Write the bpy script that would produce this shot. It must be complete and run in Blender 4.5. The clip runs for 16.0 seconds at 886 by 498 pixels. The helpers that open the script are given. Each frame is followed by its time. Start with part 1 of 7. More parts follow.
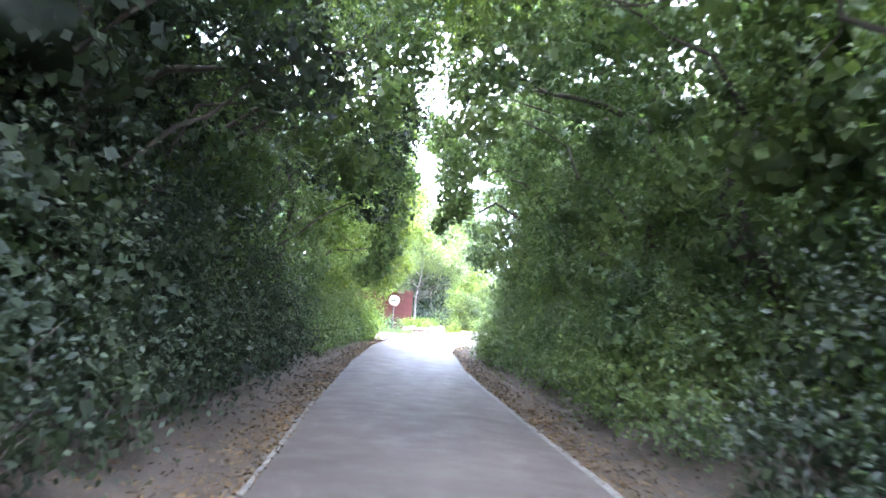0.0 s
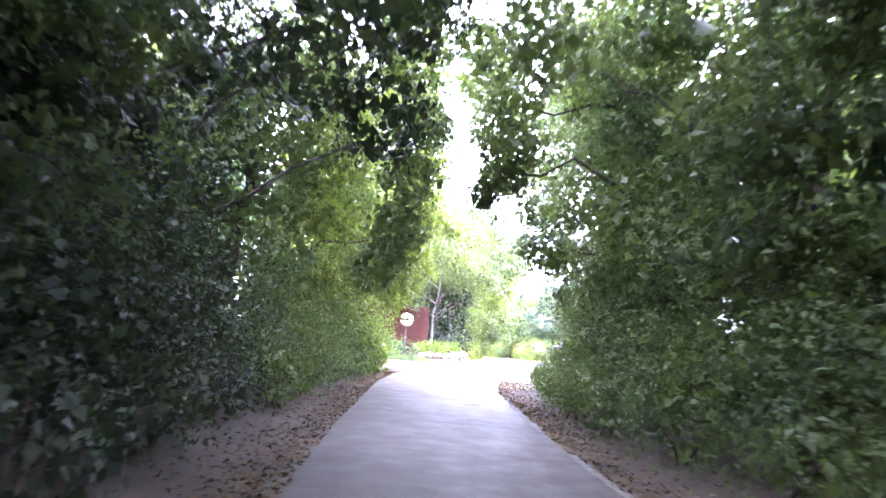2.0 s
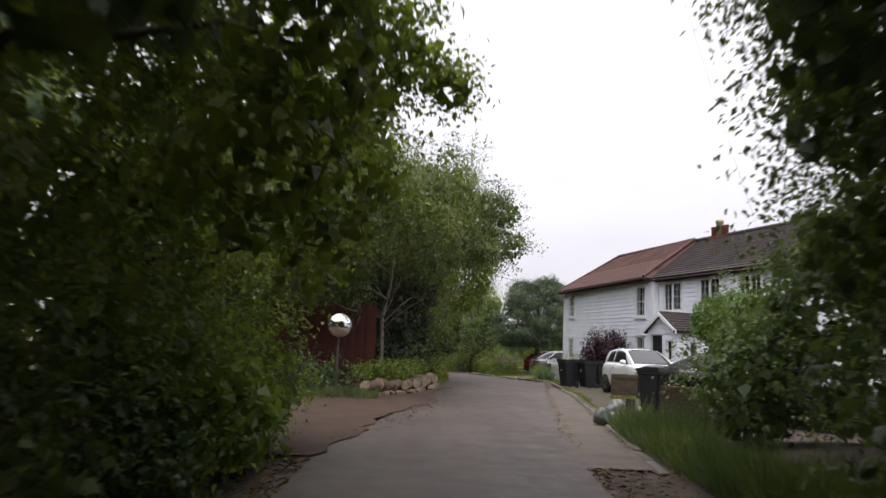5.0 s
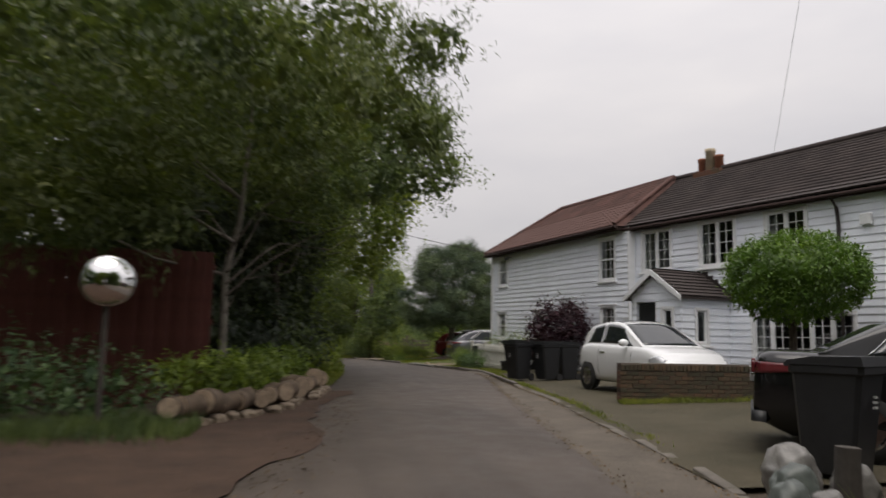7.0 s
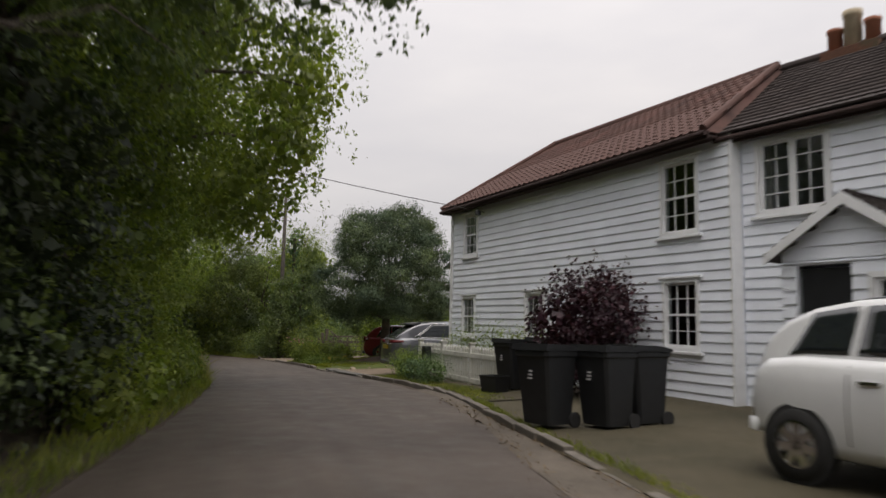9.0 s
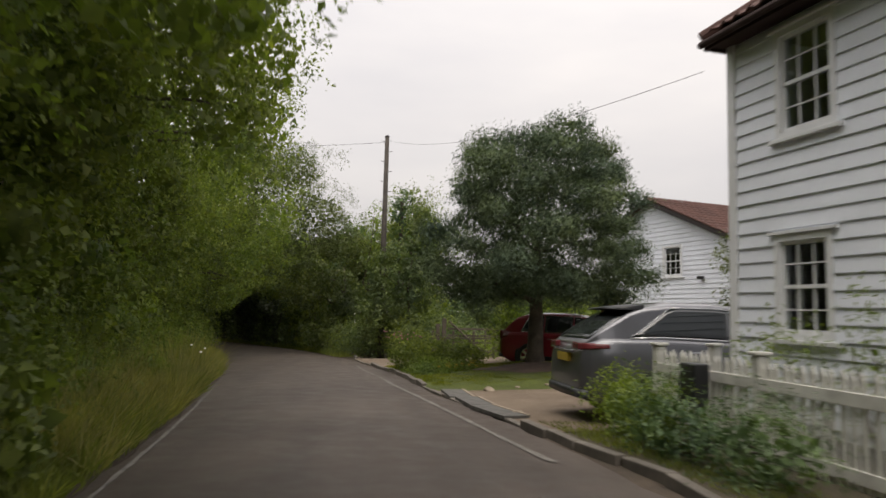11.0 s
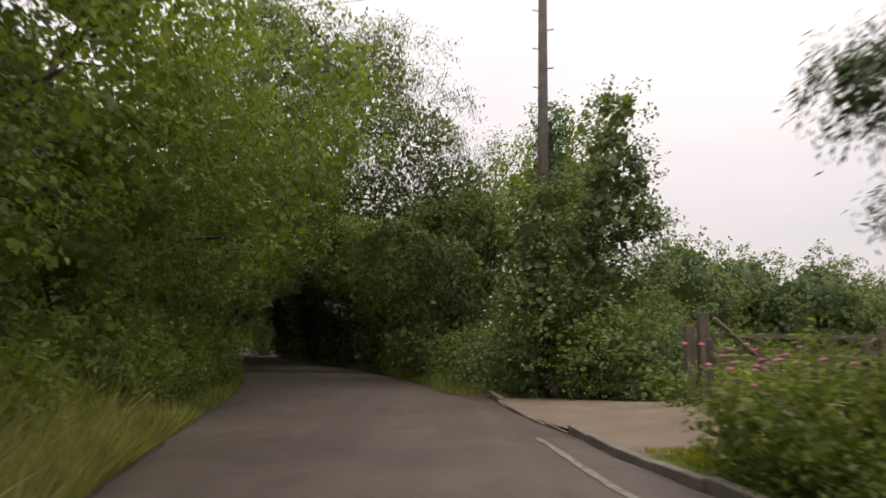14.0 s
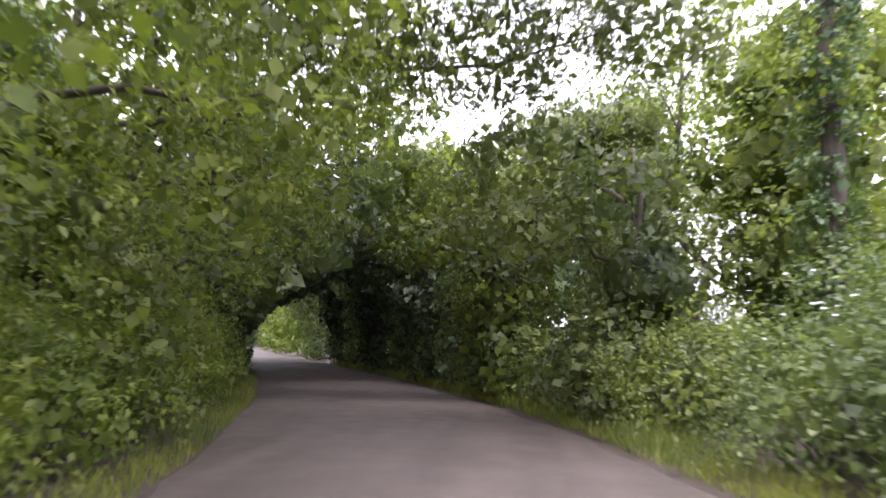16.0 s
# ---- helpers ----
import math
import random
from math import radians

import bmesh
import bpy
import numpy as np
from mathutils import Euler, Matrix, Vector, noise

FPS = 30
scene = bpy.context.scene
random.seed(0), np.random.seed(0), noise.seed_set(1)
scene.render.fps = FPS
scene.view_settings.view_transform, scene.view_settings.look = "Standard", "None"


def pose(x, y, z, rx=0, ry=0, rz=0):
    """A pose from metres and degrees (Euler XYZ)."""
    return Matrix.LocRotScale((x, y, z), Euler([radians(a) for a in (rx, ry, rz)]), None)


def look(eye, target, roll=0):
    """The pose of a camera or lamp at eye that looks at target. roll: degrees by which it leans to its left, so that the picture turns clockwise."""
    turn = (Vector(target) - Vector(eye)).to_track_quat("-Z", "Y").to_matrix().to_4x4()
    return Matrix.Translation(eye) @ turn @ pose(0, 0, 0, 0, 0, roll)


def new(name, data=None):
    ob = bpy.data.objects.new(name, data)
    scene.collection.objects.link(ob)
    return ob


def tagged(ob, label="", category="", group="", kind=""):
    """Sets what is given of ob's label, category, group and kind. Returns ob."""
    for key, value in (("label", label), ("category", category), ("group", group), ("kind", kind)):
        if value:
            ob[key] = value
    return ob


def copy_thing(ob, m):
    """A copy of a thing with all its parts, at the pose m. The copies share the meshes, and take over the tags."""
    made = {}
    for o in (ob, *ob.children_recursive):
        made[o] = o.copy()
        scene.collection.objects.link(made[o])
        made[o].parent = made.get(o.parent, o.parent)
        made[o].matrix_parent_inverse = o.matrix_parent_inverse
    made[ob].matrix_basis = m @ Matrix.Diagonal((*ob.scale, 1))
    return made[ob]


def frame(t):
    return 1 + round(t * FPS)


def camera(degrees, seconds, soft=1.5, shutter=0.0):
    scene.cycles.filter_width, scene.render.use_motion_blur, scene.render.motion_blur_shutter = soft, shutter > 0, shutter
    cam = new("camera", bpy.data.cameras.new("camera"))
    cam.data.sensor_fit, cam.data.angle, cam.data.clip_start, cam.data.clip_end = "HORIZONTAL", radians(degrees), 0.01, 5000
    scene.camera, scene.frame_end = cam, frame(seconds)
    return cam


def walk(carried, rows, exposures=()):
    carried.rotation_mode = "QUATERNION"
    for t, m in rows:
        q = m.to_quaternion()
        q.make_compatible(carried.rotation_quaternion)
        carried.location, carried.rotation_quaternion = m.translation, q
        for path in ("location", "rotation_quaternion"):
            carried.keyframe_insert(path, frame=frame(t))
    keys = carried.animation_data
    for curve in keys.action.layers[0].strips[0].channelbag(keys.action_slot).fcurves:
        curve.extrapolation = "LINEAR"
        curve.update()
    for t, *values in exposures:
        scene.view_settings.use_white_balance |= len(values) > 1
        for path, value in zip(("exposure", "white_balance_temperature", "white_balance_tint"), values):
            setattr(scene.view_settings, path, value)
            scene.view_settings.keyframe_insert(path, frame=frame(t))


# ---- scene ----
cam = camera(64.3, 16.0, soft=1.5, shutter=0.42)
PATH = [
    (0, (5.082, 12.504, 1.391), (4.992, 14.494, 1.567), 4.3),
    (0.5, (4.814, 14.515, 1.347), (4.694, 16.499, 1.567), 4.2),
    (1, (4.545, 16.517, 1.303), (4.44, 18.496, 1.574), 4.2),
    (1.5, (4.265, 18.509, 1.262), (4.166, 20.483, 1.566), 4.5),
    (2, (4.01, 20.612, 1.224), (3.893, 22.594, 1.466), 4.5),
    (2.5, (3.729, 22.764, 1.16), (3.633, 24.744, 1.43), 4.3),
    (3, (3.486, 24.942, 1.138), (3.41, 26.921, 1.419), 4.1),
    (3.5, (3.3, 27.07, 1.192), (3.254, 29.045, 1.502), 4.2),
    (4, (3.008, 29.185, 1.313), (3.004, 31.156, 1.656), 2.9),
    (4.5, (2.86, 31.356, 1.272), (2.907, 33.326, 1.612), 2.7),
    (4.7, (2.791, 32.273, 1.312), (2.847, 34.25, 1.61), 2.6),
    (6.8, (3.07, 41.757, 1.222), (3.33, 43.725, 1.466), 1.1),
    (7, (3.178, 42.766, 1.242), (3.538, 44.719, 1.479), 1.1),
    (7.5, (3.451, 45.036, 1.272), (3.948, 46.961, 1.496), 1.0),
    (8, (3.752, 47.387, 1.264), (4.309, 49.292, 1.513), 1.1),
    (8.2, (3.929, 48.352, 1.246), (4.499, 50.253, 1.496), 1.2),
    (10.3, (6.154, 61.172, 1.25), (6.592, 63.111, 1.422), 1.3),
    (10.5, (6.275, 62.236, 1.252), (6.652, 64.188, 1.432), 1.6),
    (11, (6.402, 64.712, 1.195), (6.641, 66.685, 1.381), 1.4),
    (11.5, (6.396, 67.289, 1.136), (6.591, 69.27, 1.29), 1.1),
    (12, (6.347, 69.851, 1.075), (6.383, 71.84, 1.244), 0.9),
    (12.5, (6.209, 72.415, 0.999), (6.267, 74.401, 1.194), 0.8),
    (13, (5.893, 74.84, 0.97), (5.917, 76.827, 1.155), 0.9),
    (13.5, (5.57, 77.371, 0.85), (5.578, 79.357, 1.05), 0.8),
    (14, (5.293, 79.945, 0.802), (5.298, 81.928, 1.016), 0.6),
    (14.5, (4.94, 82.547, 0.739), (4.934, 84.531, 0.952), 0.3),
    (15, (4.529, 85.067, 0.697), (4.477, 87.046, 0.937), -0.2),
    (15.5, (4.09, 87.55, 0.662), (3.945, 89.53, 0.861), 0.4),
    (16, (3.66, 90.11, 0.609), (3.48, 92.085, 0.826), 0.8),
]
EXPOSURES = [
    (0.0, 5.4, 5000, 17), (1.5, 5.35, 5150, 26), (2.5, 4.98, 5150, 38), (3.2, 4.0, 5250, 38), (4.0, 2.65, 5950, 23), (4.7, 1.4, 6200, 15),
    (6.8, 0.45, 6600, 11), (8.2, 0.45, 6600, 11), (10.5, 0.68, 6800, 10), (11.8, 0.72, 6850, 11), (13.0, 0.84, 6950, 13), (13.8, 0.9, 6900, 14), (14.5, 1.02, 6700, 17), (15.0, 1.55, 6400, 18), (16.0, 2.75, 5900, 27),
]
walk(cam, [(t, look(eye, target, roll)) for t, eye, target, roll in PATH], EXPOSURES)

# ---- sky and sun: a bright overcast evening ----
world = bpy.data.worlds.new("overcast_sky")
scene.world = world
world.use_nodes = True
wn, wl = world.node_tree.nodes, world.node_tree.links
wn.clear()
w_out, w_bg = wn.new("ShaderNodeOutputWorld"), wn.new("ShaderNodeBackground")
w_sky = wn.new("ShaderNodeTexSky")
w_sky.sky_type, w_sky.sun_disc = "NISHITA", False
w_sky.sun_elevation, w_sky.sun_rotation = radians(74), radians(185)
w_co, w_no, w_ra, w_mx = (wn.new("ShaderNodeTexCoord"), wn.new("ShaderNodeTexNoise"), wn.new("ShaderNodeValToRGB"), wn.new("ShaderNodeMixRGB"))
w_map = wn.new("ShaderNodeMapping")
w_map.inputs["Scale"].default_value = (1.2, 1.2, 4.0)
w_no.inputs["Scale"].default_value, w_no.inputs["Detail"].default_value = 2.2, 5.0
w_ra.color_ramp.elements[0].position, w_ra.color_ramp.elements[1].position = 0.3, 0.72
w_ra.color_ramp.elements[0].color, w_ra.color_ramp.elements[1].color = (7.0, 6.85, 7.1, 1), (8.3, 8.0, 8.0, 1)
w_mx.inputs["Fac"].default_value = 0.93
wl.new(w_co.outputs["Generated"], w_map.inputs["Vector"])
wl.new(w_map.outputs["Vector"], w_no.inputs["Vector"])
wl.new(w_no.outputs["Fac"], w_ra.inputs["Fac"])
wl.new(w_sky.outputs["Color"], w_mx.inputs["Color1"])
wl.new(w_ra.outputs["Color"], w_mx.inputs["Color2"])
w_sep, w_grad, w_mul = wn.new("ShaderNodeSeparateXYZ"), wn.new("ShaderNodeMath"), wn.new("ShaderNodeMixRGB")
w_grad.operation, w_grad.use_clamp = "MULTIPLY_ADD", False
w_grad.inputs[1].default_value, w_grad.inputs[2].default_value = 0.95, 0.62
w_mul.blend_type = "MULTIPLY"
w_mul.inputs["Fac"].default_value = 1.0
wl.new(w_co.outputs["Generated"], w_sep.inputs["Vector"])
wl.new(w_sep.outputs["Z"], w_grad.inputs[0])
wl.new(w_mx.outputs["Color"], w_mul.inputs["Color1"])
wl.new(w_grad.outputs["Value"], w_mul.inputs["Color2"])
wl.new(w_mul.outputs["Color"], w_bg.inputs["Color"])
w_bg.inputs["Strength"].default_value = 0.082
wl.new(w_bg.outputs["Background"], w_out.inputs["Surface"])

sun = new("sun", bpy.data.lights.new("sun", "SUN"))
sun.data.energy, sun.data.angle, sun.data.color = 1.3, radians(50), (1.0, 0.95, 0.88)
sun.matrix_world = look((4, 36, 42), (5, 48, 0))


# ---- materials ----
def mat(name, build):
    m = bpy.data.materials.new(name)
    m.use_nodes = True
    nt = m.node_tree
    nt.nodes.clear()
    out = nt.nodes.new("ShaderNodeOutputMaterial")
    bsdf = nt.nodes.new("ShaderNodeBsdfPrincipled")
    nt.links.new(bsdf.outputs[0], out.inputs[0])
    build(nt, bsdf, out)
    return m


def tex_noise(nt, scale, detail=4.0, rough=0.55, stretch=(1, 1, 1), coord="Object"):
    co, mp, no = nt.nodes.new("ShaderNodeTexCoord"), nt.nodes.new("ShaderNodeMapping"), nt.nodes.new("ShaderNodeTexNoise")
    mp.inputs["Scale"].default_value = stretch
    no.inputs["Scale"].default_value, no.inputs["Detail"].default_value, no.inputs["Roughness"].default_value = scale, detail, rough
    nt.links.new(co.outputs[coord], mp.inputs["Vector"])
    nt.links.new(mp.outputs["Vector"], no.inputs["Vector"])
    return no.outputs["Fac"]


def ramp(nt, fac, stops):
    r = nt.nodes.new("ShaderNodeValToRGB")
    el = r.color_ramp.elements
    while len(el) < len(stops):
        el.new(0.5)
    for e, (p, c) in zip(el, stops):
        e.position, e.color = p, (*c, 1)
    nt.links.new(fac, r.inputs["Fac"])
    return r.outputs["Color"]


def blend(nt, fac, a, b, mode="MIX"):
    m = nt.nodes.new("ShaderNodeMixRGB")
    m.blend_type = mode
    for sock, v in (("Fac", fac), ("Color1", a), ("Color2", b)):
        if isinstance(v, (int, float)):
            m.inputs[sock].default_value = v
        elif isinstance(v, tuple):
            m.inputs[sock].default_value = (*v, 1)
        else:
            nt.links.new(v, m.inputs[sock])
    return m.outputs["Color"]


def bump(nt, bsdf, fac, strength=0.3, dist=0.02):
    b = nt.nodes.new("ShaderNodeBump")
    b.inputs["Strength"].default_value, b.inputs["Distance"].default_value = strength, dist
    nt.links.new(fac, b.inputs["Height"])
    nt.links.new(b.outputs["Normal"], bsdf.inputs["Normal"])


def plain(name, col, rough=0.6, metal=0.0, vary=0.12, scale=6.0, fine=60.0, bmp=0.1, coat=0.0):
    """A surface with grain and stains at two scales."""
    def build(nt, b, out):
        big, small = tex_noise(nt, scale), tex_noise(nt, fine, 2.0)
        lo, hi = tuple(c * (1 - vary) for c in col), tuple(min(1, c * (1 + vary)) for c in col)
        c1 = ramp(nt, big, [(0.3, lo), (0.7, hi)])
        c2 = ramp(nt, small, [(0.3, (1 - vary * 0.6,) * 3), (0.7, (1, 1, 1))])
        nt.links.new(blend(nt, 1.0, c1, c2, "MULTIPLY"), b.inputs["Base Color"])
        b.inputs["Roughness"].default_value, b.inputs["Metallic"].default_value = rough, metal
        b.inputs["Coat Weight"].default_value = coat
        if bmp:
            bump(nt, b, small, bmp, 0.005)
    return mat(name, build)


def leaf_mat(name, dark, mid, light, trans=0.35, rough=0.5):
    """Leaves that differ one by one, and by patches, with light passing through."""
    def build(nt, b, out):
        geo = nt.nodes.new("ShaderNodeNewGeometry")
        c = ramp(nt, geo.outputs["Random Per Island"], [(0.0, tuple(0.5 * a + 0.5 * b for a, b in zip(dark, mid))), (0.55, mid), (1.0, tuple(0.55 * a + 0.45 * b for a, b in zip(light, mid)))])
        patch = ramp(nt, tex_noise(nt, 0.7, 3.0), [(0.32, (0.62, 0.68, 0.74)), (0.68, (1.28, 1.2, 0.88))])
        c = blend(nt, 1.0, c, patch, "MULTIPLY")
        spray = ramp(nt, tex_noise(nt, 3.2, 2.0), [(0.35, (0.7, 0.72, 0.72)), (0.65, (1.2, 1.18, 1.05))])
        c = blend(nt, 1.0, c, spray, "MULTIPLY")
        nt.links.new(c, b.inputs["Base Color"])
        b.inputs["Roughness"].default_value = rough
        b.inputs["Specular IOR Level"].default_value = 0.35
        tr, mix = nt.nodes.new("ShaderNodeBsdfTranslucent"), nt.nodes.new("ShaderNodeMixShader")
        nt.links.new(blend(nt, 1.0, c, (1.15, 1.25, 0.58), "MULTIPLY"), tr.inputs["Color"])
        mix.inputs[0].default_value = trans
        nt.links.new(b.outputs[0], mix.inputs[1])
        nt.links.new(tr.outputs[0], mix.inputs[2])
        nt.links.new(mix.outputs[0], out.inputs[0])
    return mat(name, build)


LEAF = leaf_mat("leaf_hedge", (0.09, 0.12, 0.034), (0.166, 0.21, 0.06), (0.265, 0.31, 0.1), 0.48)
LEAF_BLUE = leaf_mat("leaf_cool", (0.05, 0.088, 0.05), (0.095, 0.155, 0.082), (0.16, 0.23, 0.12), 0.3)
# Cool leaf darkened: the shade of the wood is put into its colour.
LEAF_SHADE = leaf_mat("leaf_shade_darkened", (0.025, 0.036, 0.026), (0.047, 0.064, 0.044), (0.08, 0.102, 0.066), 0.3)
LEAF_LANE = leaf_mat("leaf_lane_green", (0.068, 0.1, 0.05), (0.126, 0.17, 0.082), (0.2, 0.25, 0.118), 0.38)
LEAF_LIGHT = leaf_mat("leaf_light", (0.102, 0.15, 0.038), (0.18, 0.242, 0.064), (0.28, 0.35, 0.106), 0.48)
LEAF_WILLOW = leaf_mat("leaf_willow", (0.066, 0.09, 0.036), (0.115, 0.148, 0.058), (0.19, 0.22, 0.095), 0.32)
LEAF_YEW = leaf_mat("needle_dark", (0.052, 0.081, 0.058), (0.092, 0.13, 0.09), (0.155, 0.2, 0.135), 0.18, 0.75)
LEAF_PURPLE = leaf_mat("leaf_purple", (0.018, 0.007, 0.015), (0.036, 0.012, 0.027), (0.068, 0.026, 0.048), 0.2)
LEAF_TOPIARY = leaf_mat("leaf_clipped", (0.045, 0.1, 0.015), (0.09, 0.17, 0.028), (0.16, 0.26, 0.05), 0.3, 0.35)
GRASS = leaf_mat("grass_blade", (0.12, 0.15, 0.04), (0.2, 0.235, 0.065), (0.32, 0.32, 0.13), 0.45)
LAWN = leaf_mat("lawn_blade", (0.1, 0.125, 0.006), (0.18, 0.21, 0.012), (0.29, 0.3, 0.025), 0.45)
GRASS_DRY = leaf_mat("grass_seeding", (0.2, 0.2, 0.08), (0.3, 0.285, 0.12), (0.42, 0.38, 0.2), 0.45)
PETAL = plain("petal_white", (0.75, 0.74, 0.68), 0.6)
PETAL_PINK = plain("petal_pink", (0.5, 0.16, 0.26), 0.6)
BARK = plain("bark", (0.075, 0.06, 0.045), 0.9, vary=0.4, scale=5, fine=30, bmp=0.8)
BARK_GREY = plain("bark_grey", (0.2, 0.18, 0.15), 0.9, vary=0.35, scale=5, fine=30, bmp=0.7)


def b_asphalt(nt, b, out):
    big, mid, fine = tex_noise(nt, 0.35, 4), tex_noise(nt, 2.4, 5, 0.65), tex_noise(nt, 160, 2)
    c = ramp(nt, big, [(0.3, (0.063, 0.05, 0.041)), (0.7, (0.104, 0.085, 0.071))])
    c = blend(nt, 1.0, c, ramp(nt, mid, [(0.32, (0.89, 0.88, 0.87)), (0.6, (1, 1, 1))]), "MULTIPLY")
    c = blend(nt, 1.0, c, ramp(nt, fine, [(0.3, (0.7, 0.7, 0.7)), (0.75, (1.2, 1.18, 1.15))]), "MULTIPLY")
    streak = tex_noise(nt, 1.0, 3, 0.5, (2.6, 0.12, 1))
    c = blend(nt, 1.0, c, ramp(nt, streak, [(0.35, (0.84, 0.83, 0.83)), (0.65, (1.06, 1.05, 1.05))]), "MULTIPLY")
    nt.links.new(c, b.inputs["Base Color"])
    nt.links.new(ramp(nt, mid, [(0.3, (0.5, 0.5, 0.5)), (0.7, (0.76, 0.76, 0.76))]), b.inputs["Roughness"])
    b.inputs["Specular IOR Level"].default_value = 0.35
    bump(nt, b, fine, 0.5, 0.006)


def soil_mat(name, lo, hi, fleck, scale=1.6, rough=0.95, bmp=0.8):
    def build(nt, b, out):
        c = ramp(nt, tex_noise(nt, scale, 6, 0.65), [(0.3, lo), (0.7, hi)])
        f = ramp(nt, tex_noise(nt, 38, 3, 0.6), [(0.58, (0, 0, 0)), (0.7, (1, 1, 1))])
        c = blend(nt, f, c, fleck)
        nt.links.new(c, b.inputs["Base Color"])
        b.inputs["Roughness"].default_value = rough
        bump(nt, b, tex_noise(nt, 30, 5, 0.7), bmp, 0.03)
    return mat(name, build)


ASPHALT = mat("asphalt", b_asphalt)
EARTH = soil_mat("leaf_litter_earth", (0.035, 0.027, 0.02), (0.09, 0.067, 0.048), (0.15, 0.12, 0.078))
BARE = soil_mat("bare_red_earth", (0.045, 0.03, 0.023), (0.1, 0.066, 0.05), (0.15, 0.105, 0.08))
DIRT = soil_mat("red_brown_dirt", (0.034, 0.018, 0.0105), (0.07, 0.039, 0.024), (0.12, 0.073, 0.047))
GRAVEL = soil_mat("tan_gravel", (0.11, 0.08, 0.054), (0.185, 0.14, 0.1), (0.28, 0.225, 0.17), 1.2)
DRIVE = soil_mat("drive_concrete", (0.034, 0.03, 0.013), (0.074, 0.06, 0.035), (0.11, 0.09, 0.058), 0.8, 0.9, 0.5)
TURF = soil_mat("turf", (0.035, 0.048, 0.006), (0.078, 0.098, 0.01), (0.12, 0.125, 0.022), 2.0)
FIELD = soil_mat("meadow", (0.11, 0.15, 0.045), (0.17, 0.2, 0.07), (0.2, 0.21, 0.09), 0.3)
KERB = plain("kerb_stone", (0.145, 0.128, 0.108), 0.9, vary=0.3, scale=3, bmp=0.5)
LINE = plain("worn_white_line", (0.165, 0.152, 0.135), 0.85, vary=0.45, scale=8, bmp=0.3)
BOARD = plain("white_weatherboard", (0.83, 0.865, 0.93), 0.55, vary=0.06, scale=1.2, fine=25, bmp=0.12)
TRIM = plain("white_paint", (0.8, 0.81, 0.82), 0.45, vary=0.04, bmp=0.05)
PICKET = plain("weathered_white_paint", (0.66, 0.65, 0.6), 0.65, vary=0.18, scale=5, bmp=0.15)
TILE_RED = plain("red_clay_tile", (0.105, 0.05, 0.04), 0.85, vary=0.35, scale=1.5, fine=14, bmp=0.4)
TILE_BROWN = plain("brown_tile", (0.048, 0.036, 0.033), 0.85, vary=0.3, scale=1.5, fine=14, bmp=0.4)
def b_brick(nt, b, out):
    info = nt.nodes.new("ShaderNodeObjectInfo")
    c = ramp(nt, info.outputs["Random"], [(0.0, (0.034, 0.022, 0.017)), (0.5, (0.086, 0.042, 0.028)), (1.0, (0.145, 0.066, 0.038))])
    c = blend(nt, 1.0, c, ramp(nt, tex_noise(nt, 30, 4), [(0.3, (0.6, 0.6, 0.6)), (0.7, (1.15, 1.12, 1.1))]), "MULTIPLY")
    moss = ramp(nt, tex_noise(nt, 2.3, 4), [(0.5, (0, 0, 0)), (0.68, (0.7, 0.7, 0.7))])
    c = blend(nt, moss, c, (0.06, 0.065, 0.035))
    nt.links.new(c, b.inputs["Base Color"])
    b.inputs["Roughness"].default_value = 0.92
    bump(nt, b, tex_noise(nt, 40, 4), 0.6, 0.01)


BRICK = mat("brick_brown", b_brick)
MORTAR = plain("mortar", (0.12, 0.1, 0.08), 0.95, vary=0.2)
FENCE_RED = plain("red_stained_wood", (0.1, 0.026, 0.019), 0.75, vary=0.3, scale=3, fine=25, bmp=0.3)
BLACK = plain("black_plastic", (0.018, 0.019, 0.021), 0.45, vary=0.2, bmp=0.08)
EAVE = plain("dark_red_eave", (0.04, 0.021, 0.018), 0.85, vary=0.2)
GUTTER = plain("dark_gutter", (0.022, 0.016, 0.014), 0.7)
RUBBER = plain("tyre_rubber", (0.02, 0.02, 0.02), 0.85)
WOOD_OLD = plain("weathered_wood", (0.11, 0.09, 0.07), 0.9, vary=0.35, scale=4, fine=30, bmp=0.5)
POLE_WOOD = plain("pole_wood", (0.07, 0.06, 0.051), 0.9, vary=0.3, scale=4, fine=30, bmp=0.4)
STONE = plain("pale_stone", (0.27, 0.22, 0.165), 0.9, vary=0.3, scale=5, fine=30, bmp=0.6)
EDGE_STONE = plain("edging_stone", (0.21, 0.165, 0.12), 0.9, vary=0.35, scale=7, fine=30, bmp=0.6)
SAWN = plain("sawn_wood", (0.31, 0.235, 0.165), 0.9, vary=0.3, scale=9, fine=45, bmp=0.4)
LOG = plain("cut_log", (0.115, 0.082, 0.056), 0.9, vary=0.35, scale=6, fine=35, bmp=0.7)
MIRROR = mat("mirror_glass", lambda nt, b, o: [setattr(b.inputs["Base Color"], "default_value", (0.88, 0.88, 0.87, 1)), setattr(b.inputs["Metallic"], "default_value", 1.0), setattr(b.inputs["Roughness"], "default_value", 0.04)])
def b_glass(nt, b, out):
    b.inputs["Base Color"].default_value = (0.75, 0.8, 0.8, 1)
    b.inputs["Roughness"].default_value, b.inputs["Transmission Weight"].default_value, b.inputs["IOR"].default_value = 0.02, 1.0, 1.45


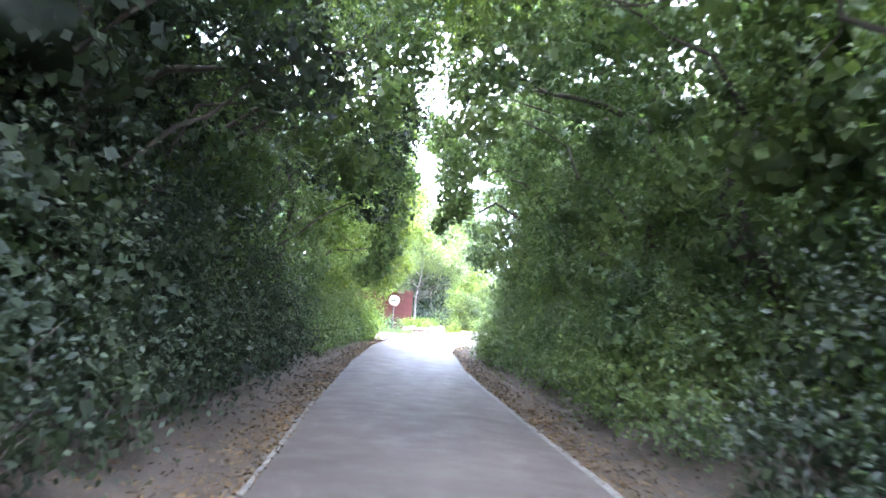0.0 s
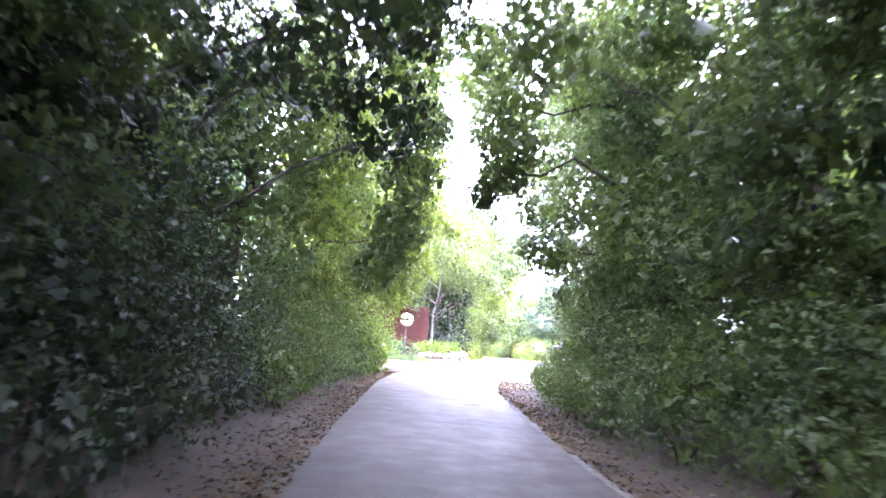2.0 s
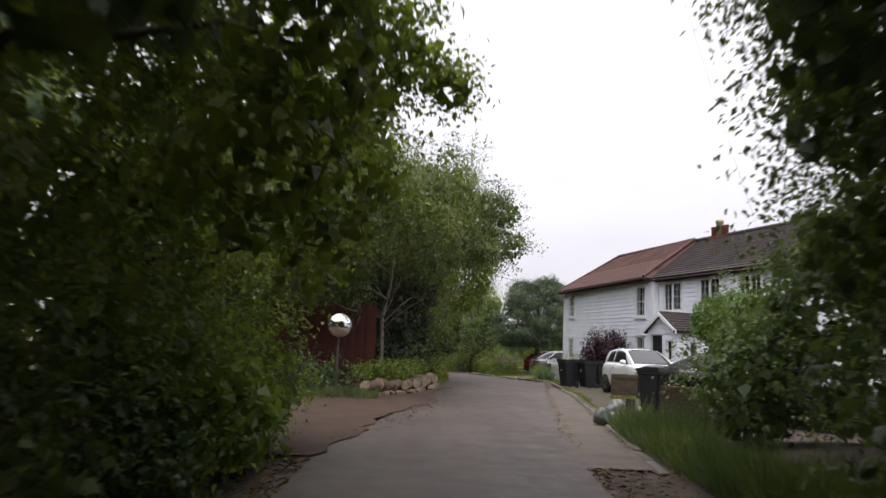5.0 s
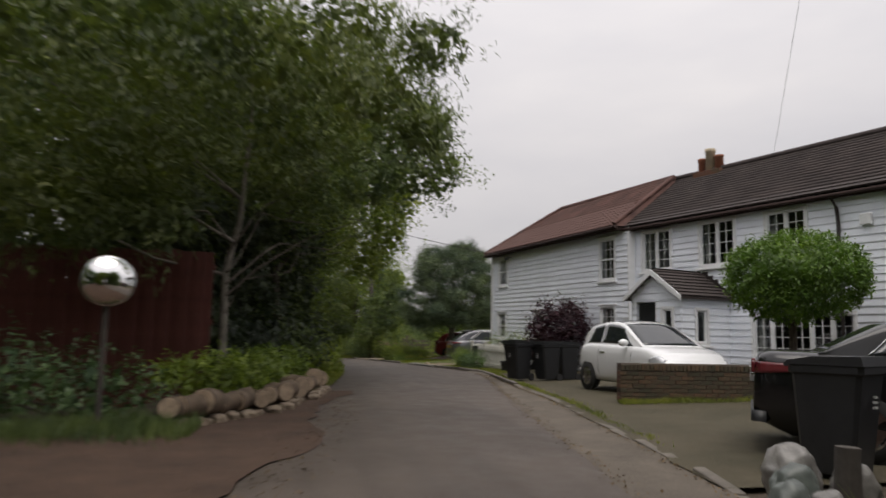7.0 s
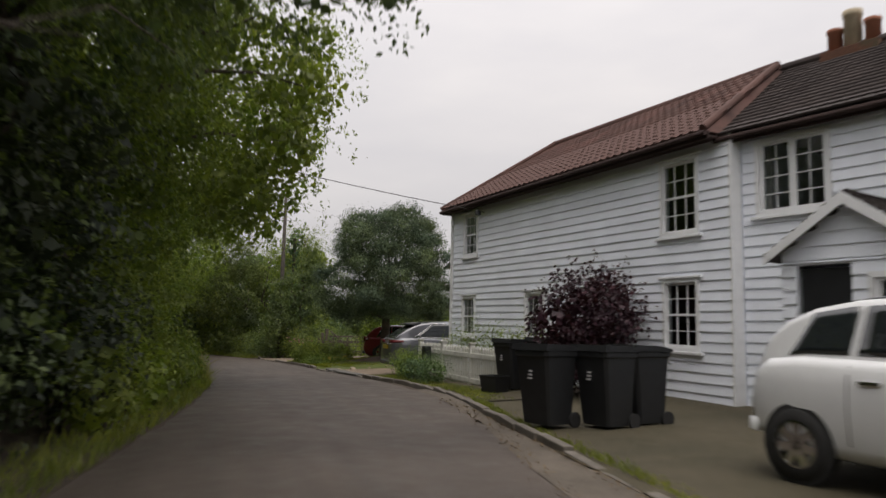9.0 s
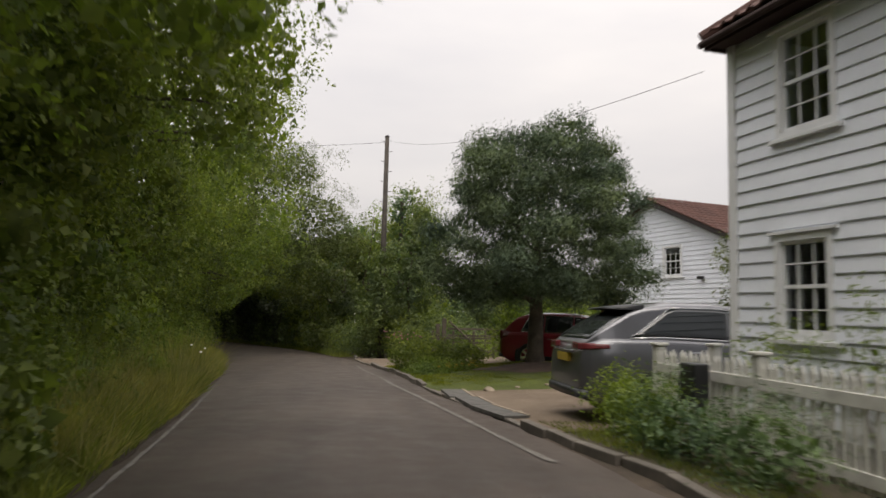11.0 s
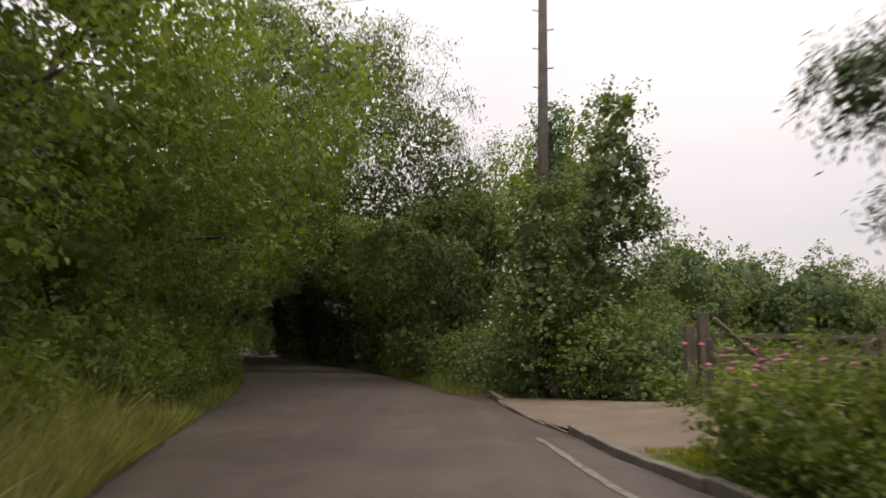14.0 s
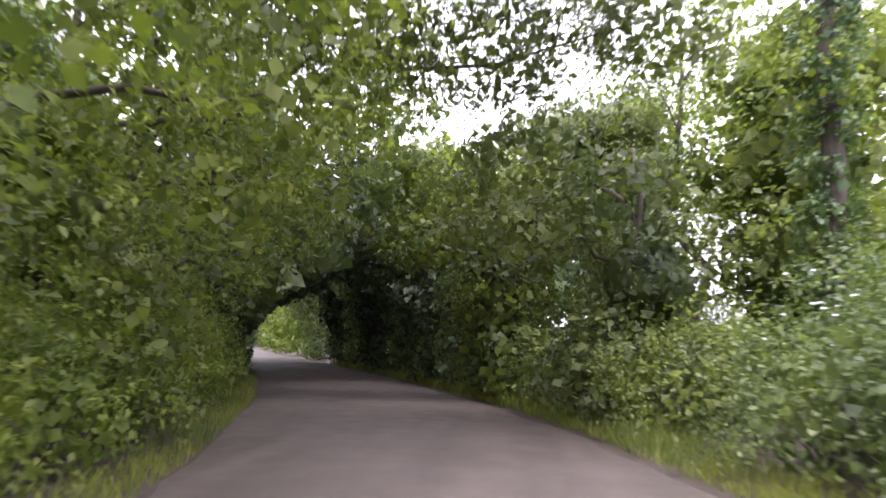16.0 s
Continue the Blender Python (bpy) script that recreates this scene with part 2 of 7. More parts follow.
PANE = mat("pane_glass", b_glass)
GLASS_CAR = mat("car_glass", lambda nt, b, o: [setattr(b.inputs["Base Color"], "default_value", (0.02, 0.024, 0.026, 1)), setattr(b.inputs["Roughness"], "default_value", 0.04), setattr(b.inputs["Specular IOR Level"], "default_value", 0.9)])
# Inner surfaces coloured dark, so the rooms look unlit behind the panes.
ROOM = plain("room_darkened", (0.12, 0.11, 0.1), 0.9)
CURTAIN = plain("pale_curtain", (0.45, 0.44, 0.42), 0.9, vary=0.15, scale=8)
CHROME = plain("chrome", (0.6, 0.6, 0.6), 0.18, 1.0, vary=0.03, bmp=0)
CAR_WHITE = plain("car_paint_white", (0.76, 0.77, 0.78), 0.3, vary=0.02, bmp=0, coat=0.8)
CAR_GREY = plain("car_paint_grey", (0.13, 0.132, 0.145), 0.3, 0.6, vary=0.03, bmp=0, coat=0.8)
CAR_RED = plain("car_paint_red", (0.2, 0.012, 0.02), 0.3, 0.2, vary=0.03, bmp=0, coat=0.8)
CAR_BLACK = plain("car_paint_black", (0.006, 0.006, 0.007), 0.22, vary=0.03, bmp=0, coat=0.15)
LAMP_RED = plain("tail_lamp_red", (0.12, 0.02, 0.024), 0.2, vary=0.03, bmp=0)
LAMP_CLEAR = plain("headlamp_clear", (0.55, 0.56, 0.58), 0.12, 0.4, vary=0.03, bmp=0)
PLATE_Y = plain("plate_yellow", (0.4, 0.29, 0.03), 0.5, bmp=0)
PLATE_W = plain("plate_pale", (0.5, 0.5, 0.5), 0.5, bmp=0)
BAG = plain("plastic_sack", (0.18, 0.172, 0.16), 0.35, vary=0.35, scale=9, bmp=0.3)
POT = plain("terracotta", (0.3, 0.12, 0.07), 0.85)
POT_CREAM = plain("cream_chimney_pot", (0.45, 0.38, 0.27), 0.85)
PETAL_YELLOW = plain("yellow_petal", (0.5, 0.33, 0.02), 0.6, vary=0.1, bmp=0)


# ---- building tools ----
def part(name, bm, material, parent=None, label="", smooth=False):
    """Links a bmesh as one mesh object, under a thing or a part."""
    me = bpy.data.meshes.new(name)
    bm.normal_update()
    bm.to_mesh(me)
    bm.free()
    me.materials.append(material)
    if smooth:
        me.shade_smooth()
    ob = new(name, me)
    if parent is not None:
        ob.parent = parent
    if label:
        ob["label"] = label
    return ob


def thing(name, label, category, at=None, group="", kind=""):
    ob = new(name)
    if at is not None:
        ob.matrix_basis = at
    return tagged(ob, label, category, group, kind)


def box(x0, x1, y0, y1, z0, z1, bevel=0.0, bm=None):
    bm2 = bmesh.new()
    bmesh.ops.create_cube(bm2, size=1, matrix=Matrix.LocRotScale(((x0 + x1) / 2, (y0 + y1) / 2, (z0 + z1) / 2), None, (x1 - x0, y1 - y0, z1 - z0)))
    if bevel:
        bmesh.ops.bevel(bm2, geom=bm2.edges[:], offset=bevel, segments=2, affect="EDGES", profile=0.5)
    if bm is None:
        return bm2
    me = bpy.data.meshes.new("tmp")
    bm2.to_mesh(me)
    bm.from_mesh(me)
    bm2.free()
    bpy.data.meshes.remove(me)
    return bm


def prism(outline, thick, m=None):
    """A flat outline (x, z) given depth along y."""
    bm = bmesh.new()
    a = [bm.verts.new((x, 0, z)) for x, z in outline]
    b = [bm.verts.new((x, thick, z)) for x, z in outline]
    bm.faces.new(a)
    bm.faces.new(b[::-1])
    for i in range(len(a)):
        j = (i + 1) % len(a)
        bm.faces.new((a[j], a[i], b[i], b[j]))
    bmesh.ops.recalc_face_normals(bm, faces=bm.faces[:])
    if m is not None:
        bm.transform(m)
    return bm


def tube(points, radii, sides=8, bm=None):
    """A tapered round limb along points."""
    bm = bm or bmesh.new()
    rings = []
    pts = [Vector(p) for p in points]
    for i, (p, r) in enumerate(zip(pts, radii)):
        d = (pts[min(i + 1, len(pts) - 1)] - pts[max(i - 1, 0)]).normalized()
        a = d.orthogonal().normalized() if abs(d.z) < 0.9 else Vector((1, 0, 0)).cross(d).normalized()
        b = d.cross(a)
        rings.append([bm.verts.new(p + r * (math.cos(k * math.tau / sides) * a + math.sin(k * math.tau / sides) * b)) for k in range(sides)])
    for q, s in zip(rings, rings[1:]):
        for k in range(sides):
            bm.faces.new((q[k], q[(k + 1) % sides], s[(k + 1) % sides], s[k]))
    bm.faces.new(rings[0][::-1])
    bm.faces.new(rings[-1])
    return bm


def lathe(profile, sides=24, m=None, cap=True):
    """A turned body from (radius, z)."""
    bm = bmesh.new()
    rings = [[bm.verts.new((r * math.cos(k * math.tau / sides), r * math.sin(k * math.tau / sides), z)) for k in range(sides)] for r, z in profile]
    for q, s in zip(rings, rings[1:]):
        for k in range(sides):
            bm.faces.new((q[k], q[(k + 1) % sides], s[(k + 1) % sides], s[k]))
    if cap:
        bm.faces.new(rings[0][::-1])
        bm.faces.new(rings[-1])
    if m is not None:
        bm.transform(m)
    return bm


def mesh_np(name, verts, quads, material, parent=None, label="", smooth=False):
    me = bpy.data.meshes.new(name)
    n, f = len(verts), len(quads)
    me.vertices.add(n)
    me.vertices.foreach_set("co", np.ascontiguousarray(verts, dtype=np.float32).ravel())
    me.loops.add(4 * f)
    me.loops.foreach_set("vertex_index", np.ascontiguousarray(quads, dtype=np.int32).ravel())
    me.polygons.add(f)
    me.polygons.foreach_set("loop_start", np.arange(0, 4 * f, 4, dtype=np.int32))
    me.update(calc_edges=True)
    me.materials.append(material)
    if smooth:
        me.shade_smooth()
    ob = new(name, me)
    if parent is not None:
        ob.parent = parent
    if label:
        ob["label"] = label
    return ob


LEFT = [(5, 4.6), (12, 3.9), (18, 3.4), (23, 2.8), (30, 2.1), (38, 1.5), (43, 1.5), (47, 2.3), (50.6, 2.74), (55, 3.15), (60, 3.8), (65, 4.25), (70, 4.45), (73, 4.2), (76, 3.9), (80, 3.44), (83.4, 3.1), (88, 2.2), (91.5, 1.6), (93.7, 1.25), (97.4, 0.5), (100.5, -0.35), (104.3, -1.4), (115, -5.3), (128, -10.5), (145, -18), (170, -30)]
RIGHT = [(5, 7.9), (12, 7.15), (18.5, 6.46), (23.6, 5.8), (28, 5.3), (31, 5.05), (34, 4.85), (37, 4.65), (40, 4.75), (43, 5.0), (45, 5.2), (50, 6.05), (52.4, 6.4), (56.3, 7.05), (59.5, 7.6), (62, 8.15), (67, 8.85), (71, 8.85), (75, 8.5), (79, 8.0), (83, 7.68), (85.2, 7.5), (88, 7.05), (92, 6.5), (94.3, 6.0), (96.2, 5.35), (97.7, 5.0), (100.2, 4.5), (104.7, 3.1), (113, -0.1), (120, -3.1), (127, -6.1), (142, -13.2), (170, -25.5)]


def lx(y):
    return np.interp(y, [p[0] for p in LEFT], [p[1] for p in LEFT])


def rx(y):
    return np.interp(y, [p[0] for p in RIGHT], [p[1] for p in RIGHT])


def road_clear(p, margin=0.0, height=2.9):
    """Which points stay out of the space over the road."""
    l, r = lx(p[:, 1]) - margin, rx(p[:, 1]) + margin
    mid, half = (l + r) / 2, (r - l) / 2 + 0.02
    u = np.clip(np.abs(p[:, 0] - mid) / half, 0, 1)
    return (u >= 1) | (p[:, 2] > height * np.sqrt(1 - 0.75 * u**2))


def leaf_quads(pos, axis, normal, length, width):
    """Four corners a leaf: stalk, side, tip, side, with a fold along the middle."""
    side = np.cross(axis, normal)
    side /= np.linalg.norm(side, axis=1, keepdims=True) + 1e-9
    l, w = length[:, None], width[:, None]
    up = np.cross(side, axis)
    a = pos - axis * l * 0.5
    t = pos + axis * l * 0.5 - up * l * 0.08
    s1, s2 = pos + side * w * 0.5 - axis * l * 0.08 + up * w * 0.18, pos - side * w * 0.5 - axis * l * 0.08 + up * w * 0.18
    v = np.stack([a, s1, t, s2], 1).reshape(-1, 3)
    q = np.arange(4 * len(pos)).reshape(-1, 4)
    return v, q


def unit(v):
    return v / (np.linalg.norm(v, axis=1, keepdims=True) + 1e-9)


def foliage(name, blobs, material, parent, seed, clusters=9.0, leaves=12, leaf=0.085, aspect=0.55, spread=0.16, droop=0.3, shade=30, big=0.22, rough=0.17, keep=None, clear=True, label="", margin=0.0, twig=0.2, thin=None, low=0.05, bough=0.5, core=0.0):
    """A crown of leaf sprays. Each blob (x, y, z, rx, ry, rz) carries boughs, small lumps with gaps between them, and each bough
    carries sprays of leaves on its outer side; broad shaded leaves fill the inside. clusters, shade: per square metre of skin."""
    rng = np.random.default_rng(seed)
    B = np.array(blobs, float)
    skin, heart = [], []

    def free(p, k, limit):
        ok = p[:, 2] > low
        for j, (ox, oy, oz, s1, s2, s3) in enumerate(B):
            if j != k:
                ok &= (((p - (ox, oy, oz)) / (s1, s2, s3)) ** 2).sum(1) > limit
        return ok & keep(p) if keep is not None else ok

    for k, (bx, by, bz, r1, r2, r3) in enumerate(B):
        radii, mid = np.array([r1, r2, r3]), np.array([bx, by, bz])
        area = 4 * math.pi * (((r1 * r2) ** 1.6 + (r1 * r3) ** 1.6 + (r2 * r3) ** 1.6) / 3) ** (1 / 1.6)
        small = min(bough, 0.55 * radii.min())
        n = max(7, int(area / (2.3 * small**2)))
        d = unit(rng.normal(size=(n, 3)))
        c = mid + d * radii * (1 - 0.5 * small / radii.min() + rough * np.clip(rng.normal(size=n), -1.5, 1.6))[:, None]
        ok = free(c, k, 0.7)
        if thin is not None:
            ok &= rng.uniform(size=n) < thin(c)
        c, d = c[ok], d[ok]
        per = max(2, int(round(clusters * 2.3 * small**2)))
        idx = np.repeat(np.arange(len(c)), per)
        e = unit(rng.normal(size=(len(idx), 3)) + d[idx] * 0.75 + np.array([0, 0, 0.5]))
        size = small * rng.uniform(0.6, 1.5, len(c))
        p = c[idx] + e * (size[idx] * rng.uniform(0.75, 1.1, len(idx)))[:, None]
        ok = p[:, 2] > low
        skin.append(np.concatenate([p[ok], unit(e * 0.8 + d[idx] * 0.4)[ok]], 1))
        n = int(area * shade)
        d = unit(rng.normal(size=(n, 3)))
        p = mid + d * radii * rng.uniform(0.45, 0.84, n)[:, None]
        ok = free(p, k, 0.3)
        if thin is not None:
            ok &= rng.uniform(size=n) < np.maximum(thin(p), 0.35)
        heart.append(np.concatenate([p[ok], d[ok]], 1))
    skin, heart = np.concatenate(skin), np.concatenate(heart)
    idx = np.repeat(np.arange(len(skin)), leaves)
    n, hang = len(idx), np.array([0, 0, -1.0])
    pos, out = skin[:, :3], skin[:, 3:]
    along = unit(out * 0.8 + hang * droop * 1.3 + rng.normal(size=out.shape) * 0.5)
    face = unit(out * 0.6 + np.array([0, 0, 0.9]) + rng.normal(size=out.shape) * 0.3)
    p = pos[idx] + along[idx] * rng.uniform(-0.6, 1, n)[:, None] * twig + rng.normal(size=(n, 3)) * spread * 0.5
    axis = unit(along[idx] * 0.7 + rng.normal(size=(n, 3)) * 0.55 + hang * droop * 0.6)
    nor = unit(face[idx] + rng.normal(size=(n, 3)) * 0.3)
    size, wide = leaf * rng.uniform(0.65, 1.35, n), np.full(n, aspect)
    m = len(heart)
    p = np.concatenate([p, heart[:, :3]])
    axis = np.concatenate([axis, unit(rng.normal(size=(m, 3)) + hang * 0.2)])
    nor = np.concatenate([nor, unit(heart[:, 3:] + rng.normal(size=(m, 3)) * 0.4)])
    size, wide = np.concatenate([size, big * rng.uniform(0.7, 1.2, m)]), np.concatenate([wide, np.full(m, 0.4 + 0.8 * aspect)])
    ok = p[:, 2] > 0.02
    if clear:
        ok &= road_clear(p, margin)
    if keep is not None:
        ok &= keep(p)
    v, q = leaf_quads(p[ok], axis[ok], nor[ok], size[ok], size[ok] * wide[ok])
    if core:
        # one ragged leafless lump added a blob, blocking sky and standing for inner shade
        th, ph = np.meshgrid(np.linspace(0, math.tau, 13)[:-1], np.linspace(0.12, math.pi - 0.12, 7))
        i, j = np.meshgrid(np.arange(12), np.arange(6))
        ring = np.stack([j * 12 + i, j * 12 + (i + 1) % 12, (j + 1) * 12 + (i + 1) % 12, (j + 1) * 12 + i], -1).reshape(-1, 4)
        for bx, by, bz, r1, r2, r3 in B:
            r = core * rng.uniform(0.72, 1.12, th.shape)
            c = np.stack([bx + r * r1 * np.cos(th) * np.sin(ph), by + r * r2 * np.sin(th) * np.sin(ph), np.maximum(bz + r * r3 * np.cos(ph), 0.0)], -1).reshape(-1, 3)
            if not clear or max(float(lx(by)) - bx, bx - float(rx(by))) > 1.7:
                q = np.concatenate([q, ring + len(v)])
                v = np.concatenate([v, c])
    return mesh_np(name, v, q, material, parent, label)


def limb_path(a, b, rng, sag=0.15, steps=5):
    a, b = Vector(a), Vector(b)
    ln = (b - a).length
    out = []
    for i in range(steps + 1):
        t = i / steps
        p = a.lerp(b, t) + Vector((0, 0, sag * ln * math.sin(t * math.pi)))
        if 0 < i < steps:
            p += Vector(rng.normal(size=3) * ln * 0.035)
        out.append(p)
    return out


def tree(name, label, category, base, height, trunk_r, blobs, material, seed, bark=None, group="", limbs=6, straight=False, **kw):
    """Trunk, limbs and crown; base, height and blobs in the world."""
    rng = np.random.default_rng(seed + 999)
    t = thing(name, label, category, group=group)
    bark = bark or BARK
    bx, by = base
    top = Vector((bx + rng.normal() * 0.15, by + rng.normal() * 0.15, height))
    path = limb_path((bx, by, -0.05), top, rng, 0.0, 6)
    if straight:
        path = [Vector((bx, by, -0.05)).lerp(Vector((bx + 0.06, by, height)), k / 6) for k in range(7)]
    part("trunk", tube(path, [trunk_r * (1.35 if i == 0 else 1 - 0.13 * i) for i in range(7)], 9), bark, t, smooth=True)
    order = list(range(len(blobs)))
    rng.shuffle(order)
    for k in order[:limbs]:
        c = blobs[k]
        h = min(max(c[2] - c[5] * 0.8, height * 0.25), height * 0.9)
        i = min(int(h / max(height, 0.1) * 6), 5)
        a = path[i].lerp(path[i + 1], h / height * 6 - i)
        r0 = trunk_r * 0.36
        part("limb", tube(limb_path(a, (c[0], c[1], c[2] + 0.1), rng, 0.08), [r0, r0 * 0.8, r0 * 0.62, r0 * 0.45, r0 * 0.3, r0 * 0.15], 6), bark, t, smooth=True)
    foliage("crown", blobs, material, t, seed, **kw)
    return t


def ribbon(name, ys, left, right, z, material, label, category="", kind="structure", across=6, wobble=0.0, camber=0.0, seed=1):
    """A strip of ground between two lines x(y), as one gently uneven mesh."""
    rng = np.random.default_rng(seed)
    ys = np.asarray(ys, float)
    L, R = np.asarray([left(y) for y in ys]), np.asarray([right(y) for y in ys])
    u = np.linspace(0, 1, across + 1)
    X = L[:, None] * (1 - u) + R[:, None] * u
    X[:, 0] += rng.normal(size=len(ys)) * wobble
    X[:, -1] += rng.normal(size=len(ys)) * wobble
    Z = z + camber * (1 - (2 * u - 1) ** 2)[None, :] * np.ones_like(X)
    V = np.stack([X, np.repeat(ys[:, None], across + 1, 1), Z], -1).reshape(-1, 3)
    i = np.arange(len(ys) - 1)[:, None] * (across + 1) + np.arange(across)[None, :]
    Q = np.stack([i, i + 1, i + across + 2, i + across + 1], -1).reshape(-1, 4)
    ob = mesh_np(name, V, Q, material, smooth=True)
    return tagged(ob, label, category or name.replace("_", " "), kind=kind)


def blades(name, sampler, n, height, material, label, category="grass", seed=3, width=0.016, lean=0.35, kind="stuff", parent=None):
    """Blades of grass or stalks over a patch; sampler(rng, n) gives their feet."""
    rng = np.random.default_rng(seed)
    foot = sampler(rng, n)
    axis = unit(np.stack([rng.normal(size=len(foot)) * lean, rng.normal(size=len(foot)) * lean, np.ones(len(foot))], 1))
    h = height * rng.uniform(0.45, 1.15, len(foot)) * (0.72 + 0.3 * np.sin(foot[:, 0] * 5.1 + np.sin(foot[:, 1] * 2.3) * 2) * np.sin(foot[:, 1] * 3.7 + foot[:, 0] * 1.7) + 0.2 * np.sin(foot[:, 1] * 1.3 + seed))
    nor = unit(rng.normal(size=(len(foot), 3)) * (1, 1, 0.2))
    v, q = leaf_quads(foot + axis * h[:, None] * 0.48, axis, nor, h, np.full(len(foot), width))
    ob = mesh_np(name, v, q, material, parent)
    return tagged(ob, label, category, kind=kind) if parent is None else ob


def wheel(parent, x, y, r, wide, side, spokes=5):
    """A tyre with its rim at one side of a car."""
    turn = Matrix.Translation((x, y, r)) @ pose(0, 0, 0, 90 * side, 0, 0)
    tyre = part("wheel", lathe([(r * 0.66, -wide / 2), (r * 0.93, -wide / 2), (r, -wide * 0.36), (r, wide * 0.36), (r * 0.93, wide / 2), (r * 0.66, wide / 2)], 28, turn, False), RUBBER, parent, "black tyre on an alloy rim", True)
    bm = lathe([(r * 0.67, -wide * 0.3), (r * 0.67, wide * 0.46), (r * 0.6, wide * 0.47), (r * 0.57, wide * 0.2), (0.02, wide * 0.18)], 28)
    for k in range(spokes):
        box(-0.035, 0.035, r * 0.05, r * 0.62, wide * 0.2, wide * 0.44, 0, bm)
        bmesh.ops.rotate(bm, verts=bm.verts[:], cent=(0, 0, 0), matrix=Matrix.Rotation(math.tau / spokes, 3, "Z"))
    bm.transform(turn)
    part("rim", bm, CHROME, tyre, "grey alloy rim")


def loft(rings, cap=True):
    bm = bmesh.new()
    vs = [[bm.verts.new(p) for p in ring] for ring in rings]
    for a, b in zip(vs, vs[1:]):
        for k in range(len(a) - 1):
            bm.faces.new((a[k], a[k + 1], b[k + 1], b[k]))
    if cap:
        bm.faces.new(vs[0][::-1])
        bm.faces.new(vs[-1])
    bmesh.ops.recalc_face_normals(bm, faces=bm.faces[:])
    return bm


def shell(name, at, n, m, material, parent, label="", lift=0.004, deep=0.01):
    """A thin panel laid on a curved surface at(a, b), a and b from 0 to 1, with an edge all round."""
    bm = bmesh.new()
    h = 0.004
    grids = []
    pts = [[Vector(at(i / n, j / m)) for j in range(m + 1)] for i in range(n + 1)]
    mid = sum((p for row in pts for p in row), Vector()) / ((n + 1) * (m + 1))
    nor = []
    for i in range(n + 1):
        row = []
        for j in range(m + 1):
            a, b = min(max(i / n, h), 1 - h), min(max(j / m, h), 1 - h)
            v = (Vector(at(a + h, b)) - Vector(at(a - h, b))).cross(Vector(at(a, b + h)) - Vector(at(a, b - h)))
            row.append(v.normalized() if v.length > 1e-12 else Vector((0, 0, 1)))
        nor.append(row)
    flip = -1 if nor[n // 2][m // 2].dot(mid - Vector((mid.x if abs(mid.y) > 0.3 else 2.0, 0, 0.6))) < 0 else 1
    for d in (lift, lift - deep):
        grids.append([[bm.verts.new(pts[i][j] + nor[i][j] * d * flip) for j in range(m + 1)] for i in range(n + 1)])
    for g in grids:
        for i in range(n):
            for j in range(m):
                bm.faces.new((g[i][j], g[i + 1][j], g[i + 1][j + 1], g[i][j + 1]))
    loop = [(i, 0) for i in range(n)] + [(n, j) for j in range(m)] + [(i, m) for i in range(n, 0, -1)] + [(0, j) for j in range(m, 0, -1)]
    for p, q in zip(loop, loop[1:] + loop[:1]):
        bm.faces.new((grids[0][p[0]][p[1]], grids[0][q[0]][q[1]], grids[1][q[0]][q[1]], grids[1][p[0]][p[1]]))
    bmesh.ops.recalc_face_normals(bm, faces=bm.faces[:])
    return part(name, bm, material, parent, label, True)


